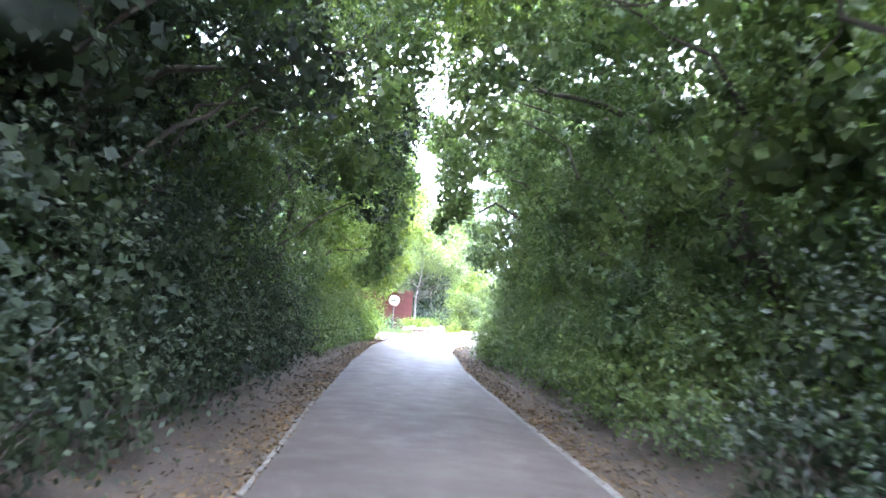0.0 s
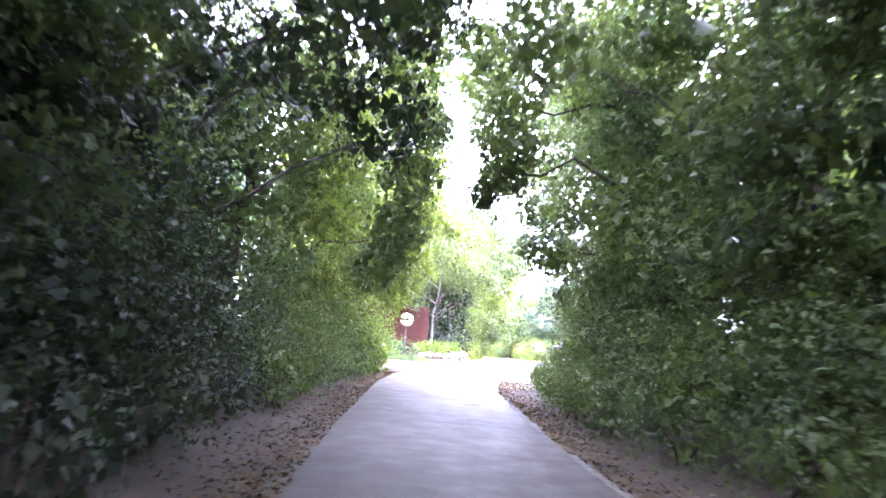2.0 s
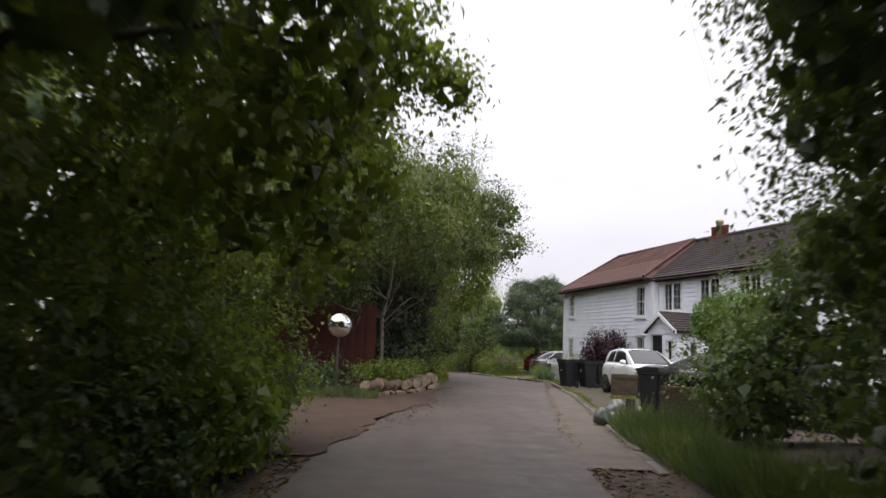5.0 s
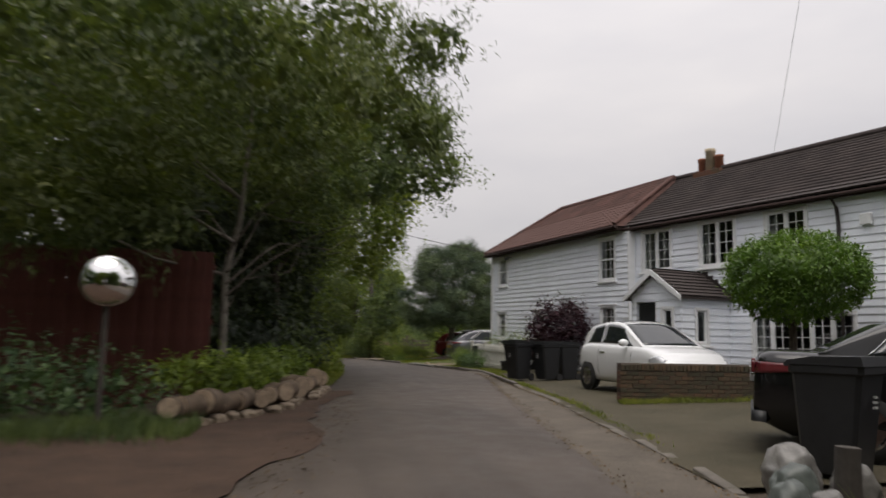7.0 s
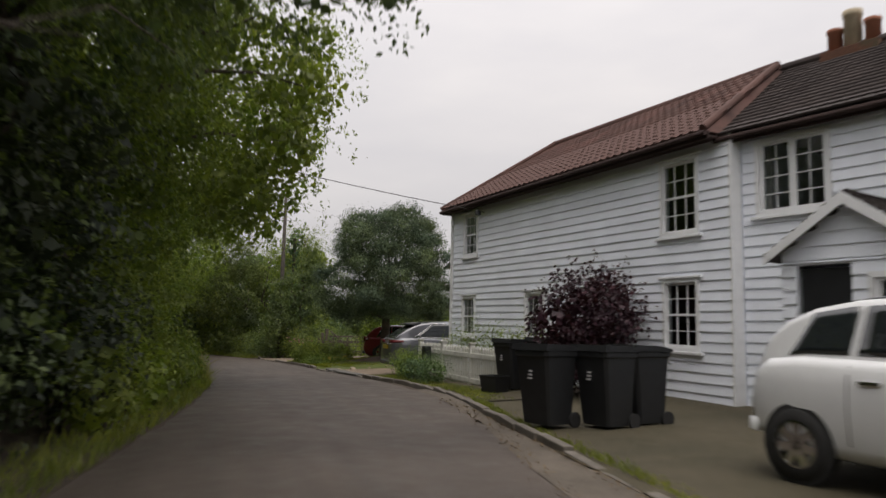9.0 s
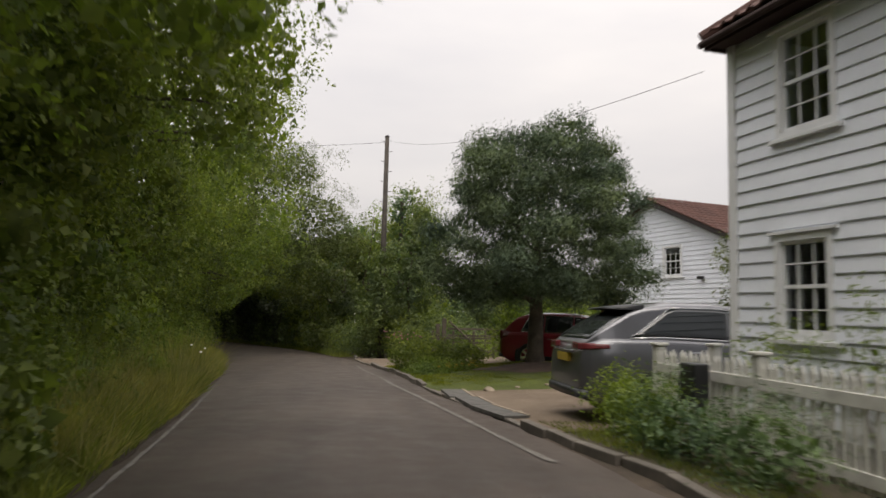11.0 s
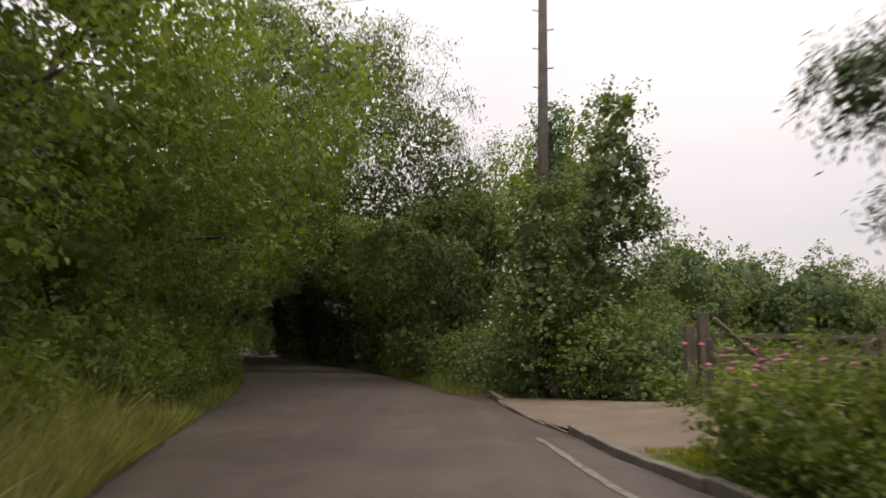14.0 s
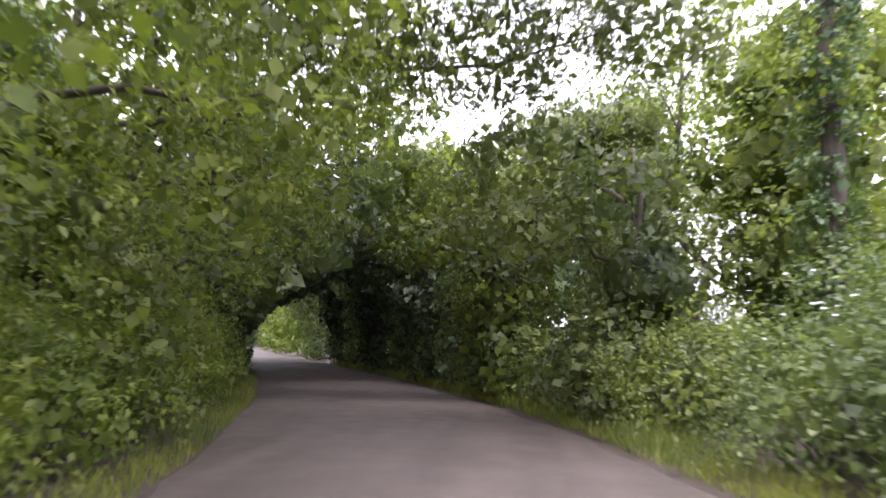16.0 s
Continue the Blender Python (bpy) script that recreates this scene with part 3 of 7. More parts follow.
def car(name, label, paint, at, long, wide, belt, roof, axles, r, screen, windows, plate=None, floor=0.2, tail=(), head=None, rear=None, glass_roof=None, seams=(), handles=(), cladding=None, spoiler=None, group=""):
    """A car along +x, its tail at x = 0. belt, roof: lines of (x, z). screen, rear: x of the top and foot of the glass. windows: x of the two
    lower and two upper corners. tail: lamps (z0, z1, along the side). head: (x0, x1, z0, z1)."""
    t = thing(name, label, "car", at, group)
    hw = wide / 2
    at_belt = lambda x: float(np.interp(x, [p[0] for p in belt], [p[1] for p in belt]))  # noqa: E731
    at_roof = lambda x: float(np.interp(x, [p[0] for p in roof], [p[1] for p in roof]))  # noqa: E731
    tall = max(p[1] - at_belt(p[0]) for p in roof)

    def girth(x):
        end = min(x, long - x)
        return hw * (0.74 + 0.26 * math.sqrt(max(0.0, 1 - (1 - min(1, end / 0.62)) ** 2)))

    def flank(x):
        """Half a section of the body: (y, z) from the floor to the middle of the top."""
        w, h = girth(x), at_belt(x)
        end = min(x, long - x)
        b = floor + 0.16 * max(0, 1 - end / 0.35)
        k = h - b
        return [(0, b), (w * 0.8, b), (w * 0.93, b + 0.04), (w * 0.965, b + 0.12), (w * 0.985, b + 0.35 * k), (w, b + 0.55 * k), (w * 0.99, b + 0.74 * k), (w * 0.965, h - 0.09), (w * 0.93, h - 0.035), (w * 0.87, h), (w * 0.5, h + 0.016), (0, h + 0.022)]

    def skin(x, z, s):
        half = flank(x)[2:10]
        return (x, s * float(np.interp(z, [p[1] for p in half], [p[0] for p in half])), z)

    def dims(x):
        zb, zr = at_belt(x), max(at_roof(x), at_belt(x) + 0.012)
        f = (zr - zb) / tall
        return zb - 0.02, zr, f, girth(x) * 0.88, girth(x) * (0.88 - 0.17 * f)

    def pane(x, g, s):
        """A point on the side of the cabin, g from the belt to the roof's edge."""
        zb, zr, f, wb, wt = dims(x)
        top = zr - 0.06 * f
        y = float(np.interp(g, [0, 0.6, 1], [wb, wb * 0.42 + wt * 0.58, wt]))
        return (x, s * y, zb + (top - zb) * g)

    def crest(x, u):
        """A point on the top of the cabin, u across from -1 to 1."""
        zb, zr, f, wb, wt = dims(x)
        return (x, u * wt, zr - 0.06 * f * abs(u) ** 3)

    xs = sorted({round(float(v), 3) for v in list(np.linspace(0.0, long, 40)) + [p[0] for p in belt]})
    part("body", loft([[(x, y, z) for y, z in flank(x)] + [(x, -y, z) for y, z in flank(x)[::-1][1:]] for x in xs]), paint, t, smooth=True)
    rings = []
    for x in sorted({round(float(v), 3) for v in list(np.linspace(roof[0][0], roof[-1][0], 44)) + [p[0] for p in roof]}):
        side = [pane(x, g, 1) for g in (0, 0.3, 0.6, 0.85, 1)]
        top = [crest(x, u) for u in (0.9, 0.7, 0.4, 0)]
        half = side + top
        rings.append(half + [(a, -b, c) for a, b, c in half[::-1][1:]])
    part("cabin", loft(rings), paint, t, smooth=True)
    xa, xb = screen
    shell("windscreen", lambda a, b: crest(xa + (xb - xa) * a, -0.9 + 1.8 * b), 8, 10, GLASS_CAR, t, "dark tinted windscreen")
    if rear:
        shell("rear_window", lambda a, b: crest(rear[0] + (rear[1] - rear[0]) * a, -0.88 + 1.76 * b), 6, 10, GLASS_CAR, t, "dark tinted rear window")
    if glass_roof:
        shell("roof_glass", lambda a, b: crest(glass_roof[0] + (glass_roof[1] - glass_roof[0]) * a, -0.86 + 1.72 * b), 6, 10, GLASS_CAR, t, "black glass roof panel")
    for s in (1, -1):
        for p, q, u, v in windows:
            shell("side_window", lambda a, b: pane((p + (u - p) * b) * (1 - a) + (q + (v - q) * b) * a, 0.1 + 0.82 * b, s), 8, 6, GLASS_CAR, t, "dark tinted side window")
            if name != "small_white_car":
                shell("window_trim", lambda a, b: pane(p + (q - p) * a, 0.05 + 0.04 * b, s), 6, 1, CHROME, t, "bright window trim", 0.006)
                shell("window_trim", lambda a, b: pane(u + (v - u) * a, 0.92 + 0.025 * b, s), 6, 1, CHROME, t, "bright window trim", 0.006)
                if u > p + 0.1:
                    shell("window_trim", lambda a, b: pane(p + (u - p) * a - 0.016 * b, 0.08 + 0.86 * a, s), 6, 1, CHROME, t, "bright window trim", 0.006)
        for x in seams:
            shell("door_seam", lambda a, b: skin(x - 0.005 + 0.01 * a, floor + 0.14 + (at_belt(x) - 0.05 - floor - 0.14) * b, s), 1, 8, RUBBER, t, "", 0.002)
        for dx in handles:
            x, y, z = skin(dx, at_belt(dx) - 0.17, s)
            part("door_handle", box(x - 0.09, x + 0.09, y - 0.02, y + 0.028, z - 0.017, z + 0.017, 0.01), CHROME, t)
        if cladding:
            shell("sill_cladding", lambda a, b: skin(axles[0] + r * 1.2 + (axles[1] - axles[0] - r * 2.4) * a, floor + 0.06 + cladding * b, s), 8, 3, BLACK, t, "dark plastic sill", 0.008)
        for ax in axles:
            # Black ring laid on the uncut body, standing for the shaded wheel opening.
            part("wheel_arch", lathe([(r * 1.13, -0.03), (r * 1.13, 0.006), (r * 0.8, 0.008)], 28, Matrix.Translation((ax, s * (skin(ax, 0.55, 1)[1] - 0.004), r)) @ pose(0, 0, 0, 90 * -s, 0, 0), False), RUBBER, t)
            wheel(t, ax, s * (hw - 0.085), r, 0.2, -s, 7)
        mx = screen[1] - 0.42
        x, y, z = pane(mx, 0.08, s)
        bm = bmesh.new()
        bmesh.ops.create_uvsphere(bm, u_segments=14, v_segments=10, radius=1, matrix=Matrix.LocRotScale((x, y + s * 0.13, z + 0.06), None, (0.07, 0.11, 0.075)))
        mirror = part("wing_mirror", bm, paint, t, smooth=True)
        part("mirror_arm", tube([(x, y - s * 0.02, z), (x, y + s * 0.09, z + 0.03)], [0.025, 0.022], 8), BLACK, mirror)
        if tail:
            z0, z1, run = tail
            lamp = shell("tail_lamp", lambda a, b: skin(0.03 + run * a, z0 + (z1 - z0) * (b * (1 - 0.45 * a) + 0.3 * a), s), 8, 4, LAMP_RED, t, "red wrap-round tail lamp", 0.012, 0.03)
            part("lamp_face", box(-0.012, 0.06, min(s * hw * 0.42, s * hw * 0.74), max(s * hw * 0.42, s * hw * 0.74), z0, z1, 0.015), LAMP_RED, lamp)
            part("lamp_strip", box(-0.016, 0.05, min(s * hw * 0.44, s * hw * 0.74), max(s * hw * 0.44, s * hw * 0.74), z0 - 0.02, z0 - 0.002, 0.004), CHROME, lamp, "pale lamp strip")
        if head:
            a0, a1, z0, z1 = head
            shell("headlamp", lambda a, b: skin(a0 + (a1 - a0) * a, z0 + (z1 - z0) * (0.5 + (b - 0.5) * (0.35 + 0.65 * math.sin(math.pi * min(max(a, 0.06), 0.94)))), s), 10, 6, LAMP_CLEAR, t, "clear rounded headlamp", 0.012, 0.03)
    if spoiler:
        x0, x1, z = spoiler
        w = dims(x1)[4]
        part("roof_spoiler", loft([[(x, -w * k, z - 0.045), (x, -w * k, z + h - 0.02), (x, 0, z + h), (x, w * k, z + h - 0.02), (x, w * k, z - 0.045), (x, 0, z - 0.03), (x, -w * k, z - 0.045)] for x, k, h in ((x0, 0.84, -0.01), (x0 + 0.06, 0.92, 0.01), (x1, 0.97, 0.05))]), BLACK, t, "black tailgate spoiler", True)
    if plate:
        part("number_plate", box(-0.03, 0.06, -0.26, 0.26, plate[0], plate[0] + 0.12, 0.004), plate[1], t, "plain number plate")
        part("plate_bar", box(-0.035, 0.05, -0.4, 0.4, plate[0] + 0.14, plate[0] + 0.165, 0.006), CHROME, t, "bright strip over the plate")
    part("bumper", loft([[(x, y, z) for y, z in ((-girth(0.06) * k, floor + 0.13), (-girth(0.06) * k, floor + 0.24), (0.0, floor + 0.25), (girth(0.06) * k, floor + 0.24), (girth(0.06) * k, floor + 0.13), (0.0, floor + 0.12), (-girth(0.06) * k, floor + 0.13))] for x, k in ((-0.03, 0.86), (-0.015, 0.95), (0.12, 1.03))]), BLACK if paint is not CAR_WHITE else paint, t, smooth=True)
    return t


# ---- ground ----
def rise(x, y):
    """Height of the ground: banks under the hedges, gardens that climb from the kerb."""
    x, y = np.asarray(x, float), np.asarray(y, float)
    l, r = lx(y), rx(y)
    dl, dr = np.maximum(l - x, 0), np.maximum(x - r, 0)
    south, north = np.clip((46 - y) / 4, 0, 1), np.clip((y - 96) / 4, 0, 1)
    z = np.clip(dl - 0.9, 0, 3) * 0.16 * np.clip(south + np.clip((y - 57) / 4, 0, 1), 0, 1)
    z = z + np.clip(dr - 0.8, 0, 3) * 0.14 * np.clip(south + north, 0, 1)
    garden = np.clip((y - 47) / 3, 0, 1) * np.clip((95 - y) / 4, 0, 1)
    flat = np.clip((y - 62) / 3, 0, 1) * (1 - np.clip((y - 73) / 0.8, 0, 1) * np.clip((80.4 - y) / 0.8, 0, 1))
    z = z + garden * (np.clip(dr - 0.5, 0, 5) * (0.03 + 0.02 * flat) + 0.06 * np.clip(dr / 0.3, 0, 1) * flat)
    z = z + 0.22 * np.exp(-((x - 11.45) ** 2 + (y - 83.8) ** 2) / 1.6)
    z = z + np.clip((y - 110) / 200, 0, 1) * np.clip((x - 14) / 60, 0, 1) * 4.0
    return z


def line(a):
    return lambda y: float(np.interp(y, [p[0] for p in a], [p[1] for p in a]))


def ground_sheet():
    xs = np.concatenate([np.linspace(-3000, -60, 12), np.linspace(-50, -8, 29), np.linspace(-7.5, 20, 68), np.linspace(22, 60, 14), np.linspace(70, 3000, 12)])
    ys = np.concatenate([np.linspace(-3000, -20, 12), np.linspace(-10, 175, 248), np.linspace(185, 4000, 14)])
    X, Y = np.meshgrid(xs, ys)
    d = np.maximum(np.maximum(lx(Y) - X, X - rx(Y)), 0)
    Z = rise(X, Y) - 0.03 + 0.02 * np.sin(X * 2.3 + np.sin(Y)) * np.sin(Y * 1.9) * np.clip(d, 0, 1)
    i = np.arange(len(ys) - 1)[:, None] * len(xs) + np.arange(len(xs) - 1)[None, :]
    Q = np.stack([i, i + 1, i + len(xs) + 1, i + len(xs)], -1).reshape(-1, 4)
    ob = mesh_np("ground", np.stack([X, Y, Z], -1).reshape(-1, 3), Q, EARTH, smooth=True)
    return tagged(ob, "brown earth and leaf litter beside the lane", "ground", kind="structure")


def patch(name, ys, left, right, material, label, lift=0.012, across=14, kind="structure", category="", seed=2, ragged=0.08):
    """A surface that lies on the ground between two lines x(y)."""
    rng = np.random.default_rng(seed)
    ys = np.asarray(ys, float)
    u = np.linspace(0, 1, across + 1)
    L, R = np.array([left(y) for y in ys]) + rng.normal(size=len(ys)) * min(ragged, 0.02), np.array([right(y) for y in ys]) + rng.normal(size=len(ys)) * ragged
    X = L[:, None] * (1 - u) + R[:, None] * u
    Y = np.repeat(ys[:, None], across + 1, 1)
    Z = np.maximum(rise(X, Y) - 0.0 + lift, lift)
    i = np.arange(len(ys) - 1)[:, None] * (across + 1) + np.arange(across)[None, :]
    Q = np.stack([i, i + 1, i + across + 2, i + across + 1], -1).reshape(-1, 4)
    ob = mesh_np(name, np.stack([X, Y, Z], -1).reshape(-1, 3), Q, material, smooth=True)
    return tagged(ob, label, category or name.replace("_", " "), kind=kind)


ground_sheet()
ribbon("road", np.arange(-8, 170, 0.5), lambda y: lx(y), lambda y: rx(y), 0.004, ASPHALT, "worn grey asphalt lane with patched edges", across=8, wobble=0.03, camber=0.035)
# worn white edge lines
for k, (a, b, side) in enumerate(((12, 29, 1), (17.5, 23, 0), (30.5, 35, 1), (71.5, 88.8, 1), (70, 80.5, 0))):
    off = 0.28 if (side and a > 60) else 0.1
    f = line([(69, 8.6), (70.6, 8.48), (72.1, 8.27), (73.7, 8.09), (77.3, 7.7), (80.8, 7.27), (83.2, 7.08), (86, 6.7), (88.8, 6.5)]) if off > 0.2 else (lambda y, o=off: rx(y) - o) if side else (lambda y, o=0.12: lx(y) + o)
    ribbon("edge_line", np.arange(a, b, 0.25), lambda y: f(y) - (0.042 if side else 0.024), lambda y: f(y) + (0.042 if side else 0.024), 0.028 if off > 0.2 else 0.018, LINE, "worn white edge line on the asphalt", "road marking", "structure", 1, 0.006, seed=k)
patch("dirt_apron", np.arange(42, 58, 0.4), line([(42, 1.2), (44.5, -3.5), (50, -5), (51.5, 0.5), (53, 1.9), (58, 3.2)]), lambda y: lx(y) + 0.12 + 0.18 * math.sin(y * 0.9) + 0.3 * min(1, max(0, y - 49.5)), DIRT, "red-brown dirt entrance with scattered leaves", 0.03, ragged=0.05)
KERB_LINE = [(42, 5.7), (43, 5.82), (49, 6.72), (50.2, 6.95), (52.5, 7.25), (55.4, 7.72), (58.2, 8.0), (61.8, 8.4), (67, 9.1), (71, 9.05), (72.7, 8.82), (75, 8.6), (77.4, 8.25), (79, 8.12), (81.3, 7.88), (83, 7.8), (85.2, 7.6), (87.1, 7.26), (89.7, 6.98), (91.2, 6.68), (93.2, 6.5), (96.5, 6.36)]
kx = line(KERB_LINE)


def kx_np(y):
    return np.interp(y, [p[0] for p in KERB_LINE], [p[1] for p in KERB_LINE])


patch("gutter", np.arange(42, 69, 0.5), lambda y: rx(y) - 0.03, lambda y: kx(y), soil_mat("stained_concrete", (0.068, 0.056, 0.043), (0.128, 0.105, 0.083), (0.17, 0.14, 0.113), 1.6, 0.9, 0.4), "stained concrete gutter strip with dry debris", 0.006, 4, ragged=0.02)
patch("driveway", np.arange(48.2, 65, 0.4), lambda y: kx(y) - 0.03, line([(48, 11.5), (52, 15), (65, 13.2)]), DRIVE, "mossy tan concrete forecourt before the houses", 0.02)
patch("gravel_drive", np.arange(73.4, 79.9, 0.3), lambda y: kx(y) + 0.0, lambda y: 19.0, GRAVEL, "pinkish tan gravel drive", 0.018)
patch("lawn", np.arange(79.4, 87.5, 0.3), lambda y: kx(y) + 0.02, line([(79.4, 17), (84, 13), (86, 10.6), (89.5, 10.8)]), TURF, "rough green lawn under the yew", 0.02, ragged=0.12)
patch("bare_earth", np.arange(82.2, 87.0, 0.3), lambda y: 9.4 + 0.6 * abs(y - 84.3), lambda y: 14.5 - 0.3 * abs(y - 84.3), BARE, "bare brown earth under a yew", 0.035, ragged=0.15)
patch("gravel_entrance", np.arange(87.2, 96.2, 0.3), lambda y: kx(y) - 0.02, line([(87.2, 11.5), (88.4, 13), (91.6, 13), (93.4, 9.0), (96, 6.8)]), GRAVEL, "tan gravel field entrance before a gate", 0.02)
patch("pavement_verge", np.arange(64.8, 73.6, 0.4), lambda y: kx(y) + 0.02, lambda y: 10.9, DRIVE, "dusty tan verge along a picket fence", 0.015)
patch("meadow", np.arange(93.5, 175, 2.0), line([(93.5, 9.6), (100, 14), (140, 22), (175, 10)]), lambda y: 120.0, FIELD, "pale green meadow beyond the gate", 0.03, 30, ragged=0)



def kerbs():
    """Kerb stones, one by one, along the garden side."""
    top = tagged(new("kerb"), "weathered stone kerb edging the lane", "kerb", kind="structure")
    rng = np.random.default_rng(8)
    me = bpy.data.meshes.new("kerb_stone")
    bm = box(-0.44, 0.44, -0.06, 0.06, -0.12, 0.1, 0.015)
    bm.to_mesh(me)
    bm.free()
    me.materials.append(KERB)
    y = 42.2
    while y < 96.2:
        dx = kx(y + 0.45) - kx(y - 0.45)
        low = 1.0 if not (y < 60 or 73.8 < y < 80.2 or 89.2 < y < 94) else 0.3
        ob = new("kerb_stone", me)
        ob.parent = top
        ob.matrix_basis = pose(kx(y) + 0.02 + rng.normal() * 0.012, y, -0.1 * (1 - low) + rng.normal() * 0.006, rng.normal() * 1.2, rng.normal() * 1.2, math.degrees(math.atan2(0.9, dx)) + rng.normal() * 1.0)
        y += 0.9


kerbs()


# ---- trees and hedges ----
def near_road(limit=2.3, far=0.1):
    return lambda p: np.where(np.maximum(lx(p[:, 1]) - p[:, 0], p[:, 0] - rx(p[:, 1])) < limit, 1.0, far)


vr = np.random.default_rng(21)


def roadside(k, y, side, face, top, over, material, seed, label, leaf=0.085, lean=0.0, low=True, dens=9.5, bark=None, shade=20, thick=1.9, span=2.6, kind="tree", start=0.5, far=0.1, big=0.2, bough=0.45, lobes=(), core=0.0, rough=0.17):
    """A roadside tree or tall bush. face: how far its foliage stands back from the road edge; over: how far its crown reaches over the road."""
    s = -1 if side == "left" else 1
    edge = float(lx(y) if s < 0 else rx(y))
    x = edge + s * (face + thick)
    blobs = []
    z = 1.0
    while z < top - 0.8:
        f = z / top
        out = -s * (over + face) * max(0, (f - start) / (1 - start))
        for h in (-0.5, 0.5):
            blobs.append((x + out + vr.uniform(-0.6, 0.75) * s, y + span * h + vr.uniform(-0.5, 0.5), z + vr.uniform(-0.3, 0.3), thick * vr.uniform(0.65, 1.0), span * vr.uniform(0.42, 0.66), vr.uniform(0.8, 1.2)))
        z += 1.4
    blobs += [(edge - s * dx, y + dy, z, r, r * 1.35, r * 0.8) for dx, dy, z, r in lobes]
    blobs.append((x + vr.uniform(-0.5, 0.2) * s, y + vr.uniform(-0.6, 0.6), top - 0.9, thick, span * 0.8, 1.1))
    return tree(kind, label, "tree", (x + s * 0.5, y), top * 0.8, 0.13 + 0.012 * top, blobs, material, seed, leaf=leaf * 1.05, leaves=10, clusters=dens, thin=near_road(2.3, far), limbs=5, bark=bark, shade=shade, big=big, bough=bough, core=core, rough=rough)


def bush(name, label, blobs, material, seed, category="bush", stems=4, **kw):
    """A bush: stems from one foot, and leaves."""
    t = thing(name, label, category)
    rng = np.random.default_rng(seed)
    cx, cy = blobs[0][0], blobs[0][1]
    g = float(rise(cx, cy))
    for k in range(stems):
        b = blobs[k % len(blobs)]
        part("stem", tube(limb_path((cx + rng.normal() * 0.08, cy + rng.normal() * 0.08, g - 0.05), (b[0] + rng.normal() * b[3] * 0.3, b[1] + rng.normal() * b[4] * 0.3, b[2]), rng, 0.05, 4), [0.022, 0.018, 0.014, 0.01, 0.006], 5), BARK, t)
    foliage("leaves", blobs, material, t, seed, **kw)
    return t


# wooded lane, both sides
for k, y in enumerate(np.arange(1.8, 33, 3.9)):
    # Trees up to y = 11 are unseen, coarse ones added to darken the lane.
    far = y < 11
    d, lf, sh, bg = (0.8, 0.2, 4, 0.5) if far else (5.6, 0.078, 20, 0.19)
    left_lobes = () if y < 18 else ((0.9, 0.5, 7.6, 0.8), (0.5, -0.8, 6.6, 0.9), (1.3, 1.4, 8.2, 0.7), (-0.5, 0.2, 4.4, 1.0), (-0.6, -0.4, 5.8, 1.0)) if y < 24 else ((0.4, 0.2, 3.9, 0.8), (0.6, -0.6, 5.0, 0.9), (0.7, 0.7, 6.2, 1.0), (0.7, -0.4, 7.4, 1.0), (0.8, 0.4, 8.6, 1.0), (-0.7, 0.3, 4.6, 1.0), (-0.6, -0.3, 5.9, 1.0))
    right_lobes = () if y < 18 else ((0.6, 0.2, 7.4, 0.8), (0.4, 1.0, 6.4, 0.9), (0.9, -0.9, 8.0, 0.7), (0.3, -0.3, 5.2, 0.8))
    # All left trees but one take the leaf coloured darker for shade.
    roadside(k, y, "left", 1.15, 8.6 if y < 14 else 9.8, (2.2 if y < 18 else (1.7, 1.4, 1.8)[k % 3]) if y < 27 else 1.4, LEAF_SHADE if y < 24 or y > 27.5 else LEAF_LANE, 100 + k, "tall dense tree beside the lane", lobes=left_lobes, leaf=lf, span=2.5, dens=d, shade=sh, big=bg, far=0.35, core=0.0 if far else 0.36)
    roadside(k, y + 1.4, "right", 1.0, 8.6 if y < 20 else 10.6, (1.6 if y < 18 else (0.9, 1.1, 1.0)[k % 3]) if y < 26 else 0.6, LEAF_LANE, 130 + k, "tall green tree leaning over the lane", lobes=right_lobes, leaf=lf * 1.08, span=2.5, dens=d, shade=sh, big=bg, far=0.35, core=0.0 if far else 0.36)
for k, (y, top, over) in enumerate(((34.8, 8.6, 0.7), (38.2, 8.2, 0.8), (41.6, 7.2, 0.6))):
    roadside(k, y, "left", 0.55 - 0.1 * k, top, over, (LEAF_LANE, LEAF, LEAF)[k], 160 + k, "fresh green tree at the mouth of the wooded lane", leaf=0.075, span=2.3, dens=11, start=0.4, far=0.3, shade=28, big=0.2, lobes=((0.6, 0.2, 4.4, 0.8), (0.7, 0.4, 5.6, 0.9), (0.5, -0.4, 6.8, 1.0), (0.4, 0.2, 8.0, 1.0), (0.1, 0.3, 2.5, 0.8), (0.4, 0.5, 3.4, 0.8)) if k < 2 else ((0.6, 0.0, 5.2, 0.7), (1.1, -0.1, 4.6, 0.5), (1.5, -0.1, 4.3, 0.38), (0.2, 0.3, 6.0, 0.8), (0.2, 0.2, 2.3, 0.8), (0.4, 0.0, 3.2, 0.8), (0.4, 0.4, 4.2, 0.7)))
